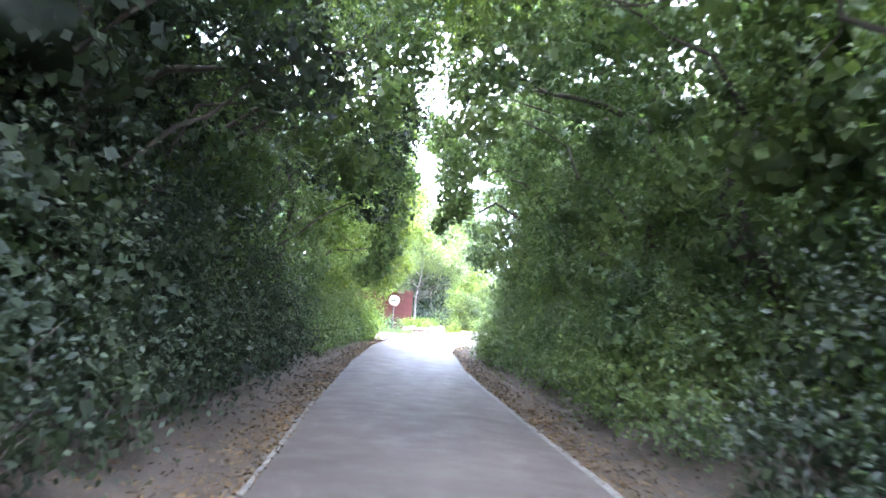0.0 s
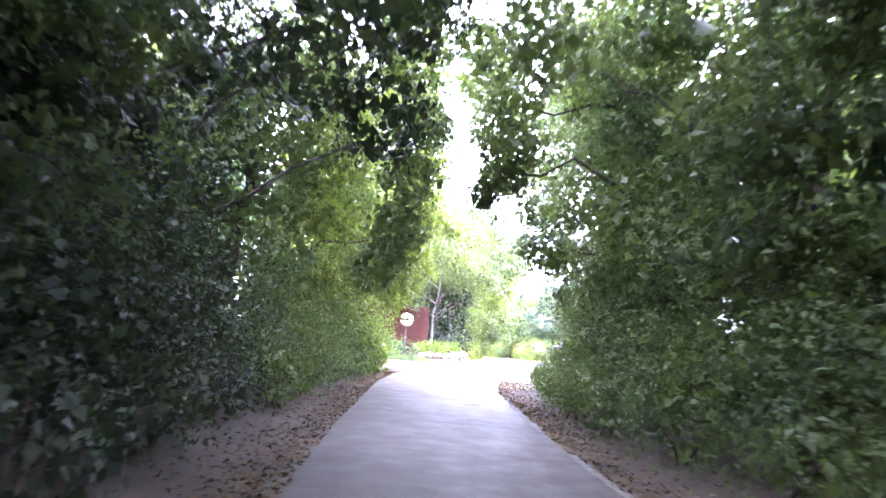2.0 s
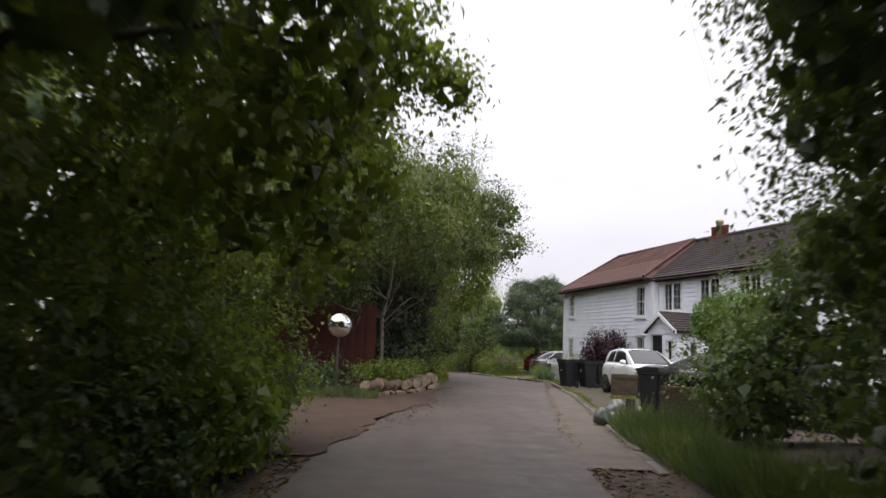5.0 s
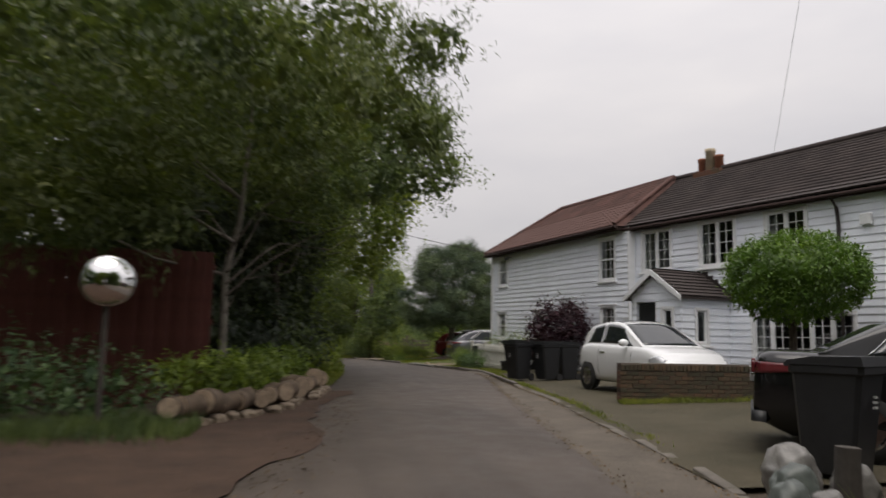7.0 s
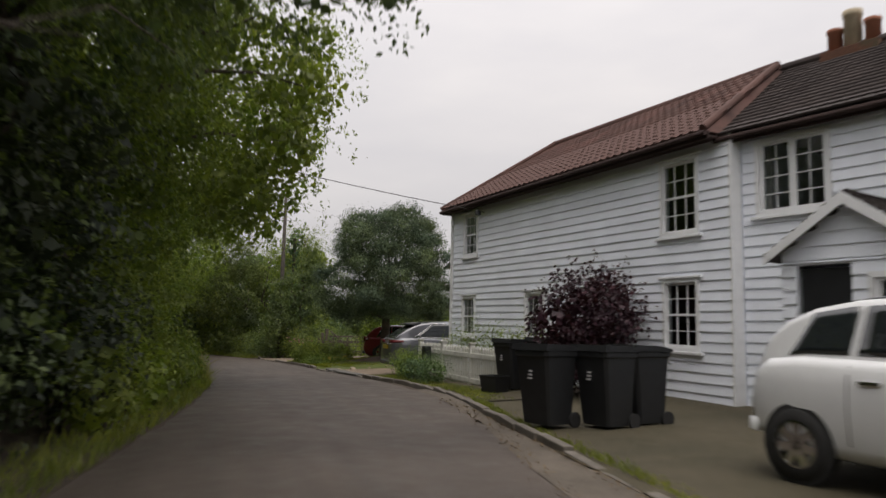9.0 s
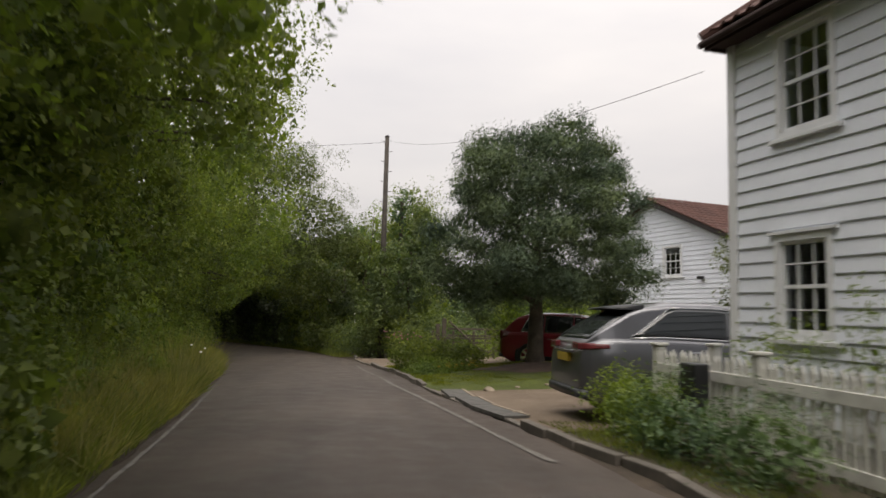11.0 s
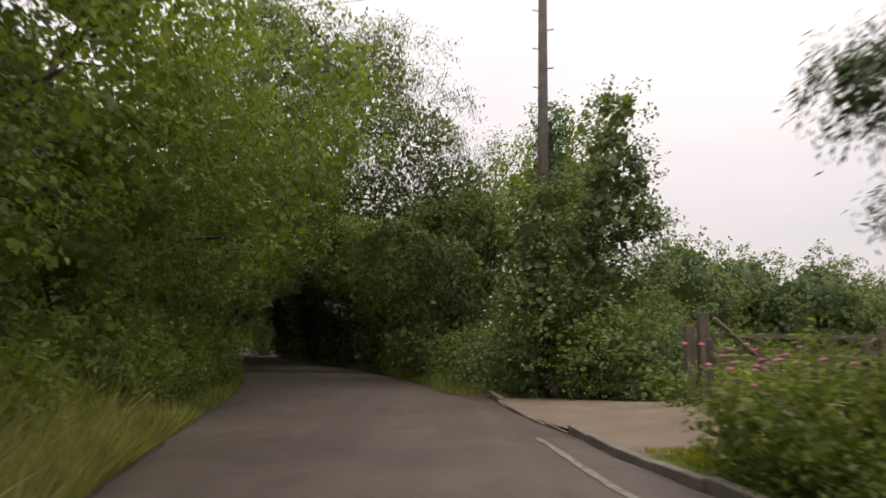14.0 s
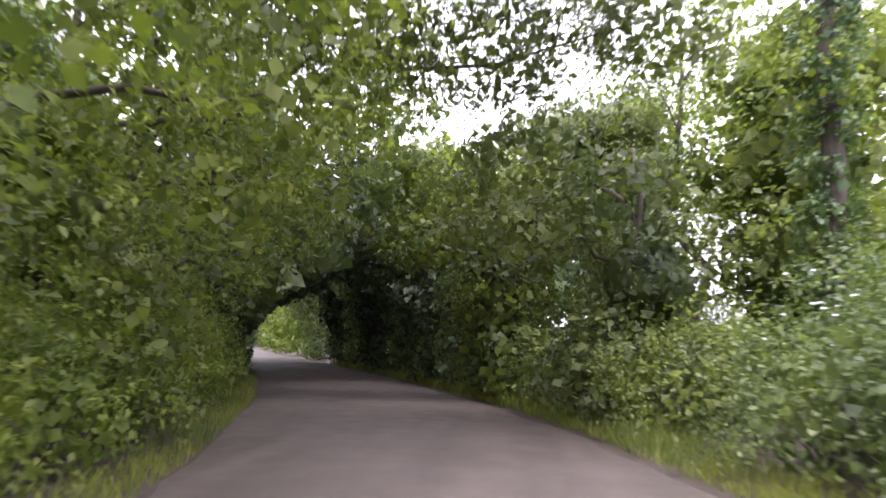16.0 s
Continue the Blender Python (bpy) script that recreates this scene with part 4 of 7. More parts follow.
for k, (y, top, over, face) in enumerate(((34.0, 8.6, 0.7, 0.6), (36.8, 9.2, 0.4, 0.75), (39.6, 9.2, -0.4, 1.3), (42.4, 9.0, -1.6, 2.4))):
    roadside(k, y, "right", face, top, over, LEAF_LANE, 170 + k, "broad-leaved tree with dark serrated leaves", leaf=0.07, span=2.0, start=0.5, dens=10, shade=30, big=0.19, far=0.6, lobes=((0.2, 0.8, 5.2, 0.8), (0.5, 0.0, 6.2, 0.9), (0.9, -0.5, 7.0, 0.9), (-0.8, 0.6, 3.4, 0.8), (-0.6, 0.9, 4.4, 0.7)) if k == 1 else ((-1.1, -1.2, 4.4, 0.8), (-1.4, -1.0, 3.3, 0.8), (-1.0, -0.6, 5.6, 0.9), (-0.9, -1.2, 6.8, 0.9), (-1.8, -0.6, 2.2, 0.8), (-1.3, 0.4, 7.8, 0.9)) if k == 2 else ((0.4, 0.3, 5.0, 0.8), (0.6, 0.3, 4.4, 0.55), (0.95, 0.3, 4.0, 0.4), (0.4, 0.4, 5.8, 0.7), (0.7, 0.2, 6.6, 0.8), (1.3, 0.3, 7.2, 0.7)) if k == 0 else ())
# deeper wood behind the first trees
for k, y in enumerate(np.arange(-4, 46, 5.0)):
    for s in (-1, 1):
        x = (float(lx(y)) - 6.6) if s < 0 else (float(rx(y)) + 6.4 + 0.25 * max(0, y - 34))
        bl = [(x + vr.normal() * 0.4, y + vr.normal() * 0.5, z, 1.8, 3.1, 1.5) for z in np.arange(1.0, 11.6 if y < 36 and s < 0 else 8.6, 1.9)]
        # High crowns added over the lane, mostly out of view, to block sky light.
        if s < 0 and y < 36:
            bl += [(x + f * (0.5 * float(lx(y) + rx(y)) - x), y + vr.normal() * 0.4, 10.2 + vr.normal() * 0.3, 2.3, 3.0, 1.2) for f in (0.4, 0.75, 1.1, 1.5)]
        tree("woodland_tree", "dark woodland tree deep behind the lane", "tree", (x, y), 7.5, 0.2, bl, (LEAF, LEAF_BLUE)[k % 2], 600 + 2 * k + (s > 0), leaf=0.24, clusters=0.9 if y > 8 else 0.5, leaves=7, shade=2.5, big=0.6, spread=0.3, clear=False, limbs=3, bough=0.8, core=0.66)
for k, (y, back) in enumerate([(y, 11.5) for y in np.arange(13, 52, 5.5)] + [(y, 5.6) for y in np.arange(61, 118, 4.6)] + [(y, -9.6) for y in np.arange(17, 37, 4.4)]):
    x = float(lx(y)) - back if back > 0 else float(rx(y)) - back
    bl = [(x + vr.normal() * 0.4, y + vr.normal() * 0.5, z, 2.0, 3.4, 1.7) for z in np.arange(1.0, 12.6 if back < 0 else 11 if back > 8 else 11 if 64 < y < 84 else 7.5 if y > 84 else 9.0, 1.9)]
    tree("woodland_tree", "dark woodland tree deep behind the lane", "tree", (x, y), 7.0, 0.2, bl, (LEAF, LEAF_BLUE)[k % 2], 800 + k, leaf=0.3, clusters=0.9, leaves=6, shade=2, big=0.6, spread=0.35, clear=False, limbs=2, bough=0.9, core=0.7)
for k, y in enumerate(np.arange(7.7, 36, 3.9)):
    for s in (-1, 1):
        x = (float(lx(y)) - 3.9) if s < 0 else (float(rx(y + 1.4)) + 3.8)
        # On the left the leaf colour itself carries the shade.
        tree("woodland_tree", "leafy understorey tree filling the wood beside the lane", "tree", (x + 0.8 * s, y + (1.4 if s > 0 else 0)), 7.5, 0.15,
             [(x + 0.5 * math.sin(2.1 * k + z), y + (1.4 if s > 0 else 0) + 0.4 * math.cos(k + 1.7 * z), z, 1.5, 1.9, 1.0) for z in np.arange(1.0, 6.8 if s < 0 else 7.2, 1.35)],
             LEAF_SHADE if s < 0 else LEAF_LANE, 640 + 2 * k + (s > 0), leaf=0.12, clusters=3.2, leaves=9, shade=12, big=0.3, limbs=4, bough=0.5, core=0.4)
# the crowns meet over the lane
for k, y in enumerate(np.arange(21, 33.5, 3.3)):
    mid = 0.5 * float(lx(y) + rx(y))
    tree("arching_tree", "slender tree whose crown arches over the lane", "tree", (float(rx(y)) + 3.4, y), 7.6, 0.12,
         [(mid + dx, y + 0.5 * math.sin(2.3 * k + dx), 7.3 + 0.35 * math.cos(1.7 * k + 2 * dx), 1.05, 1.5, 0.6) for dx in (-1.6, -0.4, 0.8, 2.0)],
         LEAF, 180 + k, leaf=0.09, clusters=1.7, leaves=9, shade=0.3, big=0.16, rough=0.4, limbs=3, bough=0.4)
# bare dark branches reaching out of the wood
for k in range(16):
    s, y = (-1, 14.5 + 1.5 * k) if k < 12 else (1, 17 + 4.2 * (k - 12))
    e = float(lx(y) if s < 0 else rx(y))
    t = thing("bare_branch", "dark bare branch reaching over the lane", "branch")
    z = vr.uniform(3.4, 5.0)
    a, b = (e + s * 2.2, y, z - 0.8), (e - s * vr.uniform(-0.2, 0.9), y + vr.uniform(0.2, 2.6), z + vr.uniform(0.3, 1.8))
    path = limb_path(a, b, vr, 0.1, 6)
    part("branch", tube(path, [0.04, 0.034, 0.028, 0.022, 0.016, 0.011, 0.005], 6), BARK, t)
    for j in (2, 3, 4, 5):
        q = path[j] + Vector((vr.uniform(-0.9, 0.9), vr.uniform(-0.5, 1.0), vr.uniform(-0.7, 0.6)))
        part("twig", tube(limb_path(path[j], q, vr, 0.05, 4), [0.014, 0.011, 0.008, 0.006, 0.003], 5), BARK, t)
# low growth at the foot of the woods
for k, y in enumerate(np.arange(12, 42, 2.1)):
    for s in (-1, 1):
        e = float(lx(y) if s < 0 else rx(y))
        if s > 0 and y > 36.5:
            continue
        g = 0.78 if y < 30 else 0.4
        x = e + s * (g + 0.35 + vr.uniform(0, 0.2))
        # Left and nearest banks: leaf colour darkened to stand for shade.
        bush("bramble_bush" if s < 0 else "undergrowth", "low bramble and nettle growth on a shaded bank", [(x, y, 0.45, 0.6, 1.1, 0.5), (x + s * 0.6, y + 0.8, 1.1, 0.8, 1.0, 1.0)], (LEAF, LEAF_BLUE, LEAF_LIGHT)[(k + (s > 0)) % 3] if y > 37.5 else LEAF_LANE if y > 30 else (LEAF_SHADE if s < 0 or y < 20 else LEAF_LANE), 200 + 2 * k + s, leaf=0.062, clusters=15, leaves=11, shade=26, big=0.13)
bush("yellow_green_bush", "bright yellow-green bush at the lane's mouth", [(1.0, 40.6, 0.6, 0.6, 1.3, 0.7), (0.8, 42.4, 0.7, 0.7, 1.2, 0.7)], LEAF_LIGHT, 251, leaf=0.08, clusters=14)
bush("shrub", "leafy roadside shrub with long grass below", [(7.6, 43.8, 0.9, 0.7, 1.2, 1.0), (8.3, 45.0, 1.3, 0.8, 1.1, 1.3), (8.6, 43.4, 2.0, 1.0, 1.4, 1.3)], LEAF_LANE, 252, leaf=0.08, clusters=12)

# big willow-leaved tree over the fence
tree("willow_tree", "tall willow-leaved tree hanging over a red fence and the lane", "tree", (1.75, 55.1), 6.5, 0.08,
     [(1.9, 54.3, 4.9, 1.8, 1.1, 1.3), (0.3, 54.2, 5.0, 1.8, 1.1, 1.4), (3.1, 55.1, 5.0, 1.3, 1.2, 1.1), (1.6, 54.4, 6.1, 1.9, 1.4, 1.0), (2.0, 56.6, 5.2, 2.2, 2.0, 1.5), (0.0, 56.4, 5.6, 2.3, 2.0, 1.5), (-1.6, 55.6, 5.0, 2.0, 2.0, 1.8), (-0.6, 54.6, 3.4, 1.6, 0.9, 0.7), (-2.8, 54.6, 3.6, 1.9, 1.0, 1.0), (-4.6, 55.2, 5.4, 2.0, 1.8, 2.0), (1.2, 51.8, 5.1, 1.6, 1.2, 1.0), (-0.9, 51.6, 5.0, 1.7, 1.2, 1.2), (2.7, 51.6, 4.7, 1.1, 0.9, 0.8), (3.8, 51.3, 4.2, 0.7, 0.6, 0.5), (4.5, 51.2, 3.7, 0.45, 0.4, 0.35), (0.6, 53.0, 3.9, 1.3, 0.8, 0.6), (-3.0, 52.0, 4.6, 1.7, 1.2, 1.3), (-0.5, 53.4, 3.0, 1.2, 0.7, 0.6), (-2.3, 53.3, 3.0, 1.4, 0.7, 0.6), (-4.2, 53.2, 3.1, 1.4, 0.8, 0.7), (0.7, 53.9, 3.2, 0.7, 0.5, 0.5), (1.0, 53.2, 2.75, 0.65, 0.45, 0.5), (0.0, 53.2, 2.65, 0.9, 0.45, 0.5), (-1.3, 53.1, 2.7, 1.0, 0.5, 0.55), (-2.8, 53.0, 2.6, 1.0, 0.5, 0.6), (4.6, 51.7, 5.0, 0.6, 0.6, 0.45), (3.6, 52.4, 5.5, 0.9, 0.8, 0.6)],
     LEAF_WILLOW, 300, bark=BARK_GREY, leaf=0.13, aspect=0.17, droop=0.7, twig=0.38, spread=0.16, clusters=8, leaves=16, limbs=8, shade=32, big=0.2, rough=0.2, bough=0.36)
for k, (a, b) in enumerate((((1.75, 55.1, 1.5), (3.9, 57.4, 2.9)), ((1.75, 55.1, 1.8), (4.0, 56.0, 3.3)), ((1.75, 55.1, 2.2), (3.2, 59.0, 3.8)), ((1.75, 55.1, 2.0), (4.3, 58.6, 3.3)), ((1.75, 55.1, 2.5), (3.4, 56.8, 4.4)))):
    t = thing("bare_branch", "thin bare branch of a willow", "branch")
    part("branch", tube(limb_path(a, b, vr, 0.1), [0.024, 0.02, 0.016, 0.012, 0.008, 0.004], 6), BARK, t)
for k, (x, y, top) in enumerate(((-3.6, 58.5, 9.5), (-0.6, 61.0, 10.0), (-6.8, 57.0, 9.0))):
    bl = [(x + vr.normal() * 0.4, y + vr.normal() * 0.4, z, 2.2, 1.8, 1.4) for z in np.arange(1.2, top, 1.5)]
    tree("tree", "dense shady tree behind a red fence", "tree", (x, y), top * 0.8, 0.18, bl, (LEAF_BLUE, LEAF)[k % 2], 310 + k, leaf=0.1, clusters=5, leaves=12, shade=16, big=0.28, clear=False, core=0.4)
tree("broadleaf_tree", "dark dense broadleaved tree reaching over the lane", "tree", (2.4, 60.2), 7.0, 0.14,
     [(2.6, 59.6, 5.4, 1.8, 1.7, 1.3), (4.3, 60.0, 5.3, 1.5, 1.4, 1.2), (5.5, 60.0, 5.3, 1.0, 1.1, 0.9), (6.2, 60.1, 5.3, 0.7, 0.8, 0.7), (4.9, 60.1, 6.6, 1.4, 1.3, 0.9), (3.2, 60.0, 7.2, 1.8, 1.6, 1.0), (6.0, 60.2, 6.5, 0.7, 0.8, 0.6), (1.2, 59.4, 6.6, 1.8, 1.6, 1.3), (2.4, 58.2, 4.6, 1.4, 1.2, 0.9), (4.2, 59.4, 4.7, 1.0, 1.0, 0.5)],
     LEAF_LANE, 305, leaf=0.085, clusters=12, leaves=11, shade=26, big=0.2, rough=0.22, bough=0.45, core=0.4)
# Filler bushes in the darkened leaf, standing for the dark hollow under trees.
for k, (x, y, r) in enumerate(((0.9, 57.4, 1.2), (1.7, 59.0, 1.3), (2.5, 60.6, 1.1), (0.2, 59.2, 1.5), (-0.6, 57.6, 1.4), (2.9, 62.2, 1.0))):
    bush("holly_bush", "filler bush coloured dark for the deep shade under trees", [(x, y, 1.0, r, r, 1.0), (x - 0.2, y + 0.2, 2.3, r * 0.9, r * 0.9, 1.0), (x, y, 3.4, r * 0.8, r * 0.8, 0.8)], LEAF_SHADE, 312 + k, leaf=0.075, clusters=10, leaves=9, shade=22, big=0.2, core=0.5)
# tall hedge trees along the lane past the fence
for k, (y, top, over, face) in enumerate(((62.0, 9.2, 2.6, 0.6), (65.8, 9.8, 2.1, 0.4), (69.4, 9.8, 1.8, 0.4), (73.0, 10.0, 1.2, 0.8), (76.8, 9.4, 0.8, 1.0), (80.6, 8.6, 0.5, 1.2), (84.4, 8.0, 0.5, 1.2), (88.2, 7.6, 0.7, 1.0), (92.0, 8.0, 1.6, 0.6), (96.0, 8.0, 2.4, 0.4), (100, 8.0, 2.8, 0.4))):
    roadside(k, y, "left", face, top, over, LEAF_LANE if k == 0 else LEAF if k % 3 < 2 else LEAF_LIGHT, 320 + k, "tall unclipped hedge tree arching to the lane", leaf=0.085, span=2.5, thick=1.7, bough=0.6, rough=0.26, dens=6.6 if 60 < y < 79 else 6 if y < 87 else 7.2 if y < 97 else 5.0, start=0.32, core=0.42 if 70 < y < 102 else 0.0, shade=20 if 64 < y < 78 else 12, big=0.18, far=0.15 if y < 88 else 0.4, lobes=((0.6, 0.3, 3.7, 0.9), (1.2, 0.3, 4.5, 0.9), (1.5, -0.6, 5.4, 0.9), (1.0, 0.8, 6.4, 1.2), (1.6, 0.6, 6.8, 0.8)) if 64 < y < 71 else ((0.2, 0.0, 4.9, 1.0), (0.5, 0.5, 6.2, 1.2), (0.2, -0.6, 7.3, 1.2), (0.0, 0.9, 5.6, 1.0)) if 71 < y < 82 else ((0.3, 0.0, 6.0, 1.0), (0.5, 0.4, 7.2, 1.0)) if 82 < y < 86 else ((0.3, 0.4, 2.4, 0.8), (0.8, 0.3, 3.4, 0.9), (1.4, 0.2, 4.6, 1.1), (2.0, -0.4, 5.6, 1.0)) if 91 < y < 101 else ())
for k, y in enumerate(np.arange(62, 116, 2.0)):
    x = float(lx(y)) - (0.55 if y < 71 else 2.1 if y < 90 else 1.0)
    bush("undergrowth", "low bramble and nettle growth on a shaded bank", [(x, y, 0.5, 0.45, 1.1, 0.6), (x - 0.6, y + 0.7, 1.0, 0.6, 1.0, 0.8)], (LEAF, LEAF_LIGHT)[k % 2], 350 + k, leaf=0.08, clusters=11, leaves=10, shade=16, big=0.2)
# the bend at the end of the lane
# Trees deep in the bend get the darkened leaf, tunnel shade put in colour.
for k, (x, y, top, r, m) in enumerate(((3.4, 105.5, 6.2, 1.7, LEAF), (5.6, 101.5, 5.2, 1.4, LEAF_WILLOW), (1.2, 110.5, 7.4, 2.0, LEAF_SHADE), (-1.8, 117, 8.0, 2.2, LEAF_SHADE), (-5, 124, 9, 2.4, LEAF_SHADE), (-9, 132, 9, 2.6, LEAF_LANE), (6.4, 106, 7.4, 1.6, LEAF_WILLOW))):
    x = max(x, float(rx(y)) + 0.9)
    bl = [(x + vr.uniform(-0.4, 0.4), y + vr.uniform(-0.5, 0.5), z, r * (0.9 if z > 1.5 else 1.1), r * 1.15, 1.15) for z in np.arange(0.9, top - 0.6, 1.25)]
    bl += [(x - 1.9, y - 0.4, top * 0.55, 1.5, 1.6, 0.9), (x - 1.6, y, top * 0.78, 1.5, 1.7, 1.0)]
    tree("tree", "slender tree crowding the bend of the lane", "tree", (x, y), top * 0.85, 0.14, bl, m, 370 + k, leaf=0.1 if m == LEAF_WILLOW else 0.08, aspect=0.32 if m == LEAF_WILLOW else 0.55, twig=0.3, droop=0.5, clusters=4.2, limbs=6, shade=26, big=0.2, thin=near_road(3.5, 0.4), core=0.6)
# Here too the tunnel's shade is painted with the darker leaf.
for k, (y, top, m) in enumerate(((105, 8.5, LEAF_LANE), (110, 8.5, LEAF_SHADE), (116, 8.5, LEAF_SHADE), (122, 8, LEAF_SHADE), (129, 8, LEAF_LANE), (137, 9, LEAF), (146, 9, LEAF), (156, 9, LEAF_BLUE))):
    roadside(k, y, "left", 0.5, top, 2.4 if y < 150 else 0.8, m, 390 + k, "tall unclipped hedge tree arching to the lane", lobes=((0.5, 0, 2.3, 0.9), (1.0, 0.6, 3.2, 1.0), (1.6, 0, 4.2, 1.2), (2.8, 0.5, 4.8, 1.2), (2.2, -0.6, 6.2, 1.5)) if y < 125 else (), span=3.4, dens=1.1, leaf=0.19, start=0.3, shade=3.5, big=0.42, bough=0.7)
for k, y in enumerate((141, 150, 160, 168)):
    roadside(k, y, "right", 0.5, 8.5, 0, (LEAF_LIGHT, LEAF)[k % 2], 399 + k, "leafy tree where the lane opens out", span=4.4, dens=1.2, leaf=0.2, shade=4, big=0.5, bough=1.0)
for k, y in enumerate(np.arange(112, 130, 3.2)):
    mid = 0.5 * float(lx(y) + rx(y))
    # Crowns reach wide to block light; the darkened leaf adds painted shade.
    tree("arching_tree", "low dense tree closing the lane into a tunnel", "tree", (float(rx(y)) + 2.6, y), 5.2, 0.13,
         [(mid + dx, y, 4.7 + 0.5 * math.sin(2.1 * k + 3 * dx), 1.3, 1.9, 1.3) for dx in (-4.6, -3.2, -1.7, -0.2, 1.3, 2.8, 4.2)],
         LEAF_SHADE, 190 + k, leaf=0.13, clusters=4, leaves=9, shade=14, big=0.32, limbs=3, bough=0.7, clear=False, droop=0.6)
for k, y in enumerate(np.arange(105.5, 128, 2.6)):
    x = float(rx(y)) + 0.55
    bush("shade_shrub", "dark shrub crowding the edge of a shady lane", [(x, y, 0.9, 0.8, 1.4, 0.9), (x + 0.1, y + 0.4, 2.2, 0.9, 1.4, 1.0), (x - 0.1, y, 3.4, 1.1, 1.3, 0.9), (x - 0.8, y + 0.5, 3.9, 0.9, 1.2, 0.7)], LEAF_LANE, 740 + k, leaf=0.09, clusters=7, leaves=9, shade=16, big=0.22, core=0.4)
tree("large_willow", "airy willow with twisted limbs over the lane", "tree", (-3.3, 102.6), 8.0, 0.22,
     [(2.6, 99.2, 7.6, 1.9, 1.9, 1.3), (4.4, 98.6, 6.6, 1.7, 1.7, 1.2), (3.0, 100.6, 9.2, 1.8, 1.9, 1.2), (5.6, 99.2, 5.4, 1.3, 1.4, 1.0), (1.2, 98.4, 8.8, 1.6, 1.6, 1.1), (0.2, 99.8, 10.2, 1.5, 1.5, 1.0), (0.6, 99, 7.0, 1.6, 1.6, 1.2), (3.4, 99.6, 5.2, 1.6, 1.6, 0.9), (-1.0, 99.4, 8.6, 1.5, 1.5, 1.2), (1.6, 98.8, 5.6, 1.5, 1.5, 1.0)],
     LEAF_WILLOW, 410, bark=BARK, leaf=0.11, aspect=0.22, droop=0.6, twig=0.36, spread=0.2, clusters=8, leaves=22, limbs=9, shade=22, big=0.2, rough=0.3, bough=0.6)
for k, (x, y) in enumerate(((9.5, 104), (6.5, 110), (3.5, 116), (0, 122), (-34, 176), (-29, 178), (-24, 178), (-19, 177), (-14, 174), (-9.5, 168), (-39, 172), (-28.5, 184), (-25.5, 184))):
    bl = [(x + vr.normal() * 0.4, y + vr.normal() * 0.5, z, 2.4, 3.0, 1.5) for z in np.arange(1.0, 7.2 if y < 130 else 6.5, 1.8)]
    tree("woodland_tree", "dark woodland tree behind the bend of the lane", "tree", (x, y), 6.5, 0.2, bl, (LEAF, LEAF_BLUE)[k % 2], 700 + k, leaf=0.2, clusters=1.6, leaves=7, shade=7, big=0.4, spread=0.3, limbs=3, bough=0.8, clear=False, core=0.6)
# right side by the pole and beyond
tree("young_maple", "bushy young tree with layered leaves around a pole", "tree", (8.8, 95.3), 4.8, 0.09,
     [(8.7, 95.3, 2.4, 1.1, 1.1, 1.1), (8.9, 95.2, 3.8, 1.0, 1.0, 0.9), (8.95, 95.1, 5.1, 0.8, 0.8, 0.8), (9.1, 95.0, 6.2, 0.5, 0.5, 0.5), (9.3, 95.0, 4.7, 0.65, 0.7, 0.45), (7.5, 94.6, 2.9, 0.7, 0.6, 0.9), (9.5, 94.8, 3.7, 0.6, 0.6, 0.35), (7.3, 94.4, 3.5, 0.6, 0.5, 0.7), (7.2, 94.35, 2.0, 0.8, 0.6, 0.9), (7.5, 94.55, 4.1, 0.45, 0.4, 0.45), (8.3, 95.3, 1.0, 1.2, 1.1, 1.0)],
     LEAF_LANE, 420, leaf=0.095, aspect=0.75, clusters=13, leaves=13, spread=0.2, shade=16, rough=0.24)
for k, (x, y, z, r) in enumerate(((7.1, 94.95, 1.6, 0.8), (8.1, 94.4, 1.5, 0.7), (9.0, 94.0, 1.2, 0.7), (6.6, 97.0, 0.9, 0.9), (5.8, 99.6, 1.0, 1.0), (4.6, 102.6, 1.1, 1.0), (6.9, 96.2, 1.2, 1.1), (8.9, 95.6, 0.9, 1.1), (10.2, 94.6, 0.9, 1.0), (7.4, 98.3, 1.2, 1.5), (9.4, 98.2, 1.5, 1.4), (6.2, 100.3, 1.0, 1.3), (11.0, 97.0, 1.2, 1.4))):
    bush("bramble_thicket", "bramble thicket with pale flowers beside the lane", [(x, y, z * 0.55, r, r * 1.1, z * 0.75), (x + 0.5, y + 0.5, z, r * 0.8, r * 0.9, z * 0.65)], (LEAF_LANE, LEAF, LEAF_LANE)[k % 3], 430 + k, leaf=0.066, aspect=0.6, clusters=15, leaves=11, shade=24, big=0.15)
for k, (x, y, top) in enumerate(((9.2, 102.5, 8.6), (7.6, 104.5, 8.0), (10.2, 107, 8.4), (8.0, 109, 8.5))):
    bl = [(x + vr.normal() * 0.6, y + vr.normal() * 0.6, z, 1.2, 1.2, 0.9) for z in np.arange(2.2, top, 1.05)]
    tree("ash_tree", "thin roadside tree with open branches", "tree", (x, y), top * 0.95, 0.12, bl, (LEAF, LEAF_LIGHT)[k % 2], 450 + k, leaf=0.1, clusters=6, leaves=10, shade=7, big=0.16, rough=0.26, limbs=7)
t = thing("ivy_trunk", "dead trunk wrapped in dark ivy", "tree trunk")
part("trunk", tube([(8.6, 101.2, 0), (8.65, 101.2, 4), (8.6, 101.3, 8)], [0.2, 0.17, 0.1], 10), BARK, t)
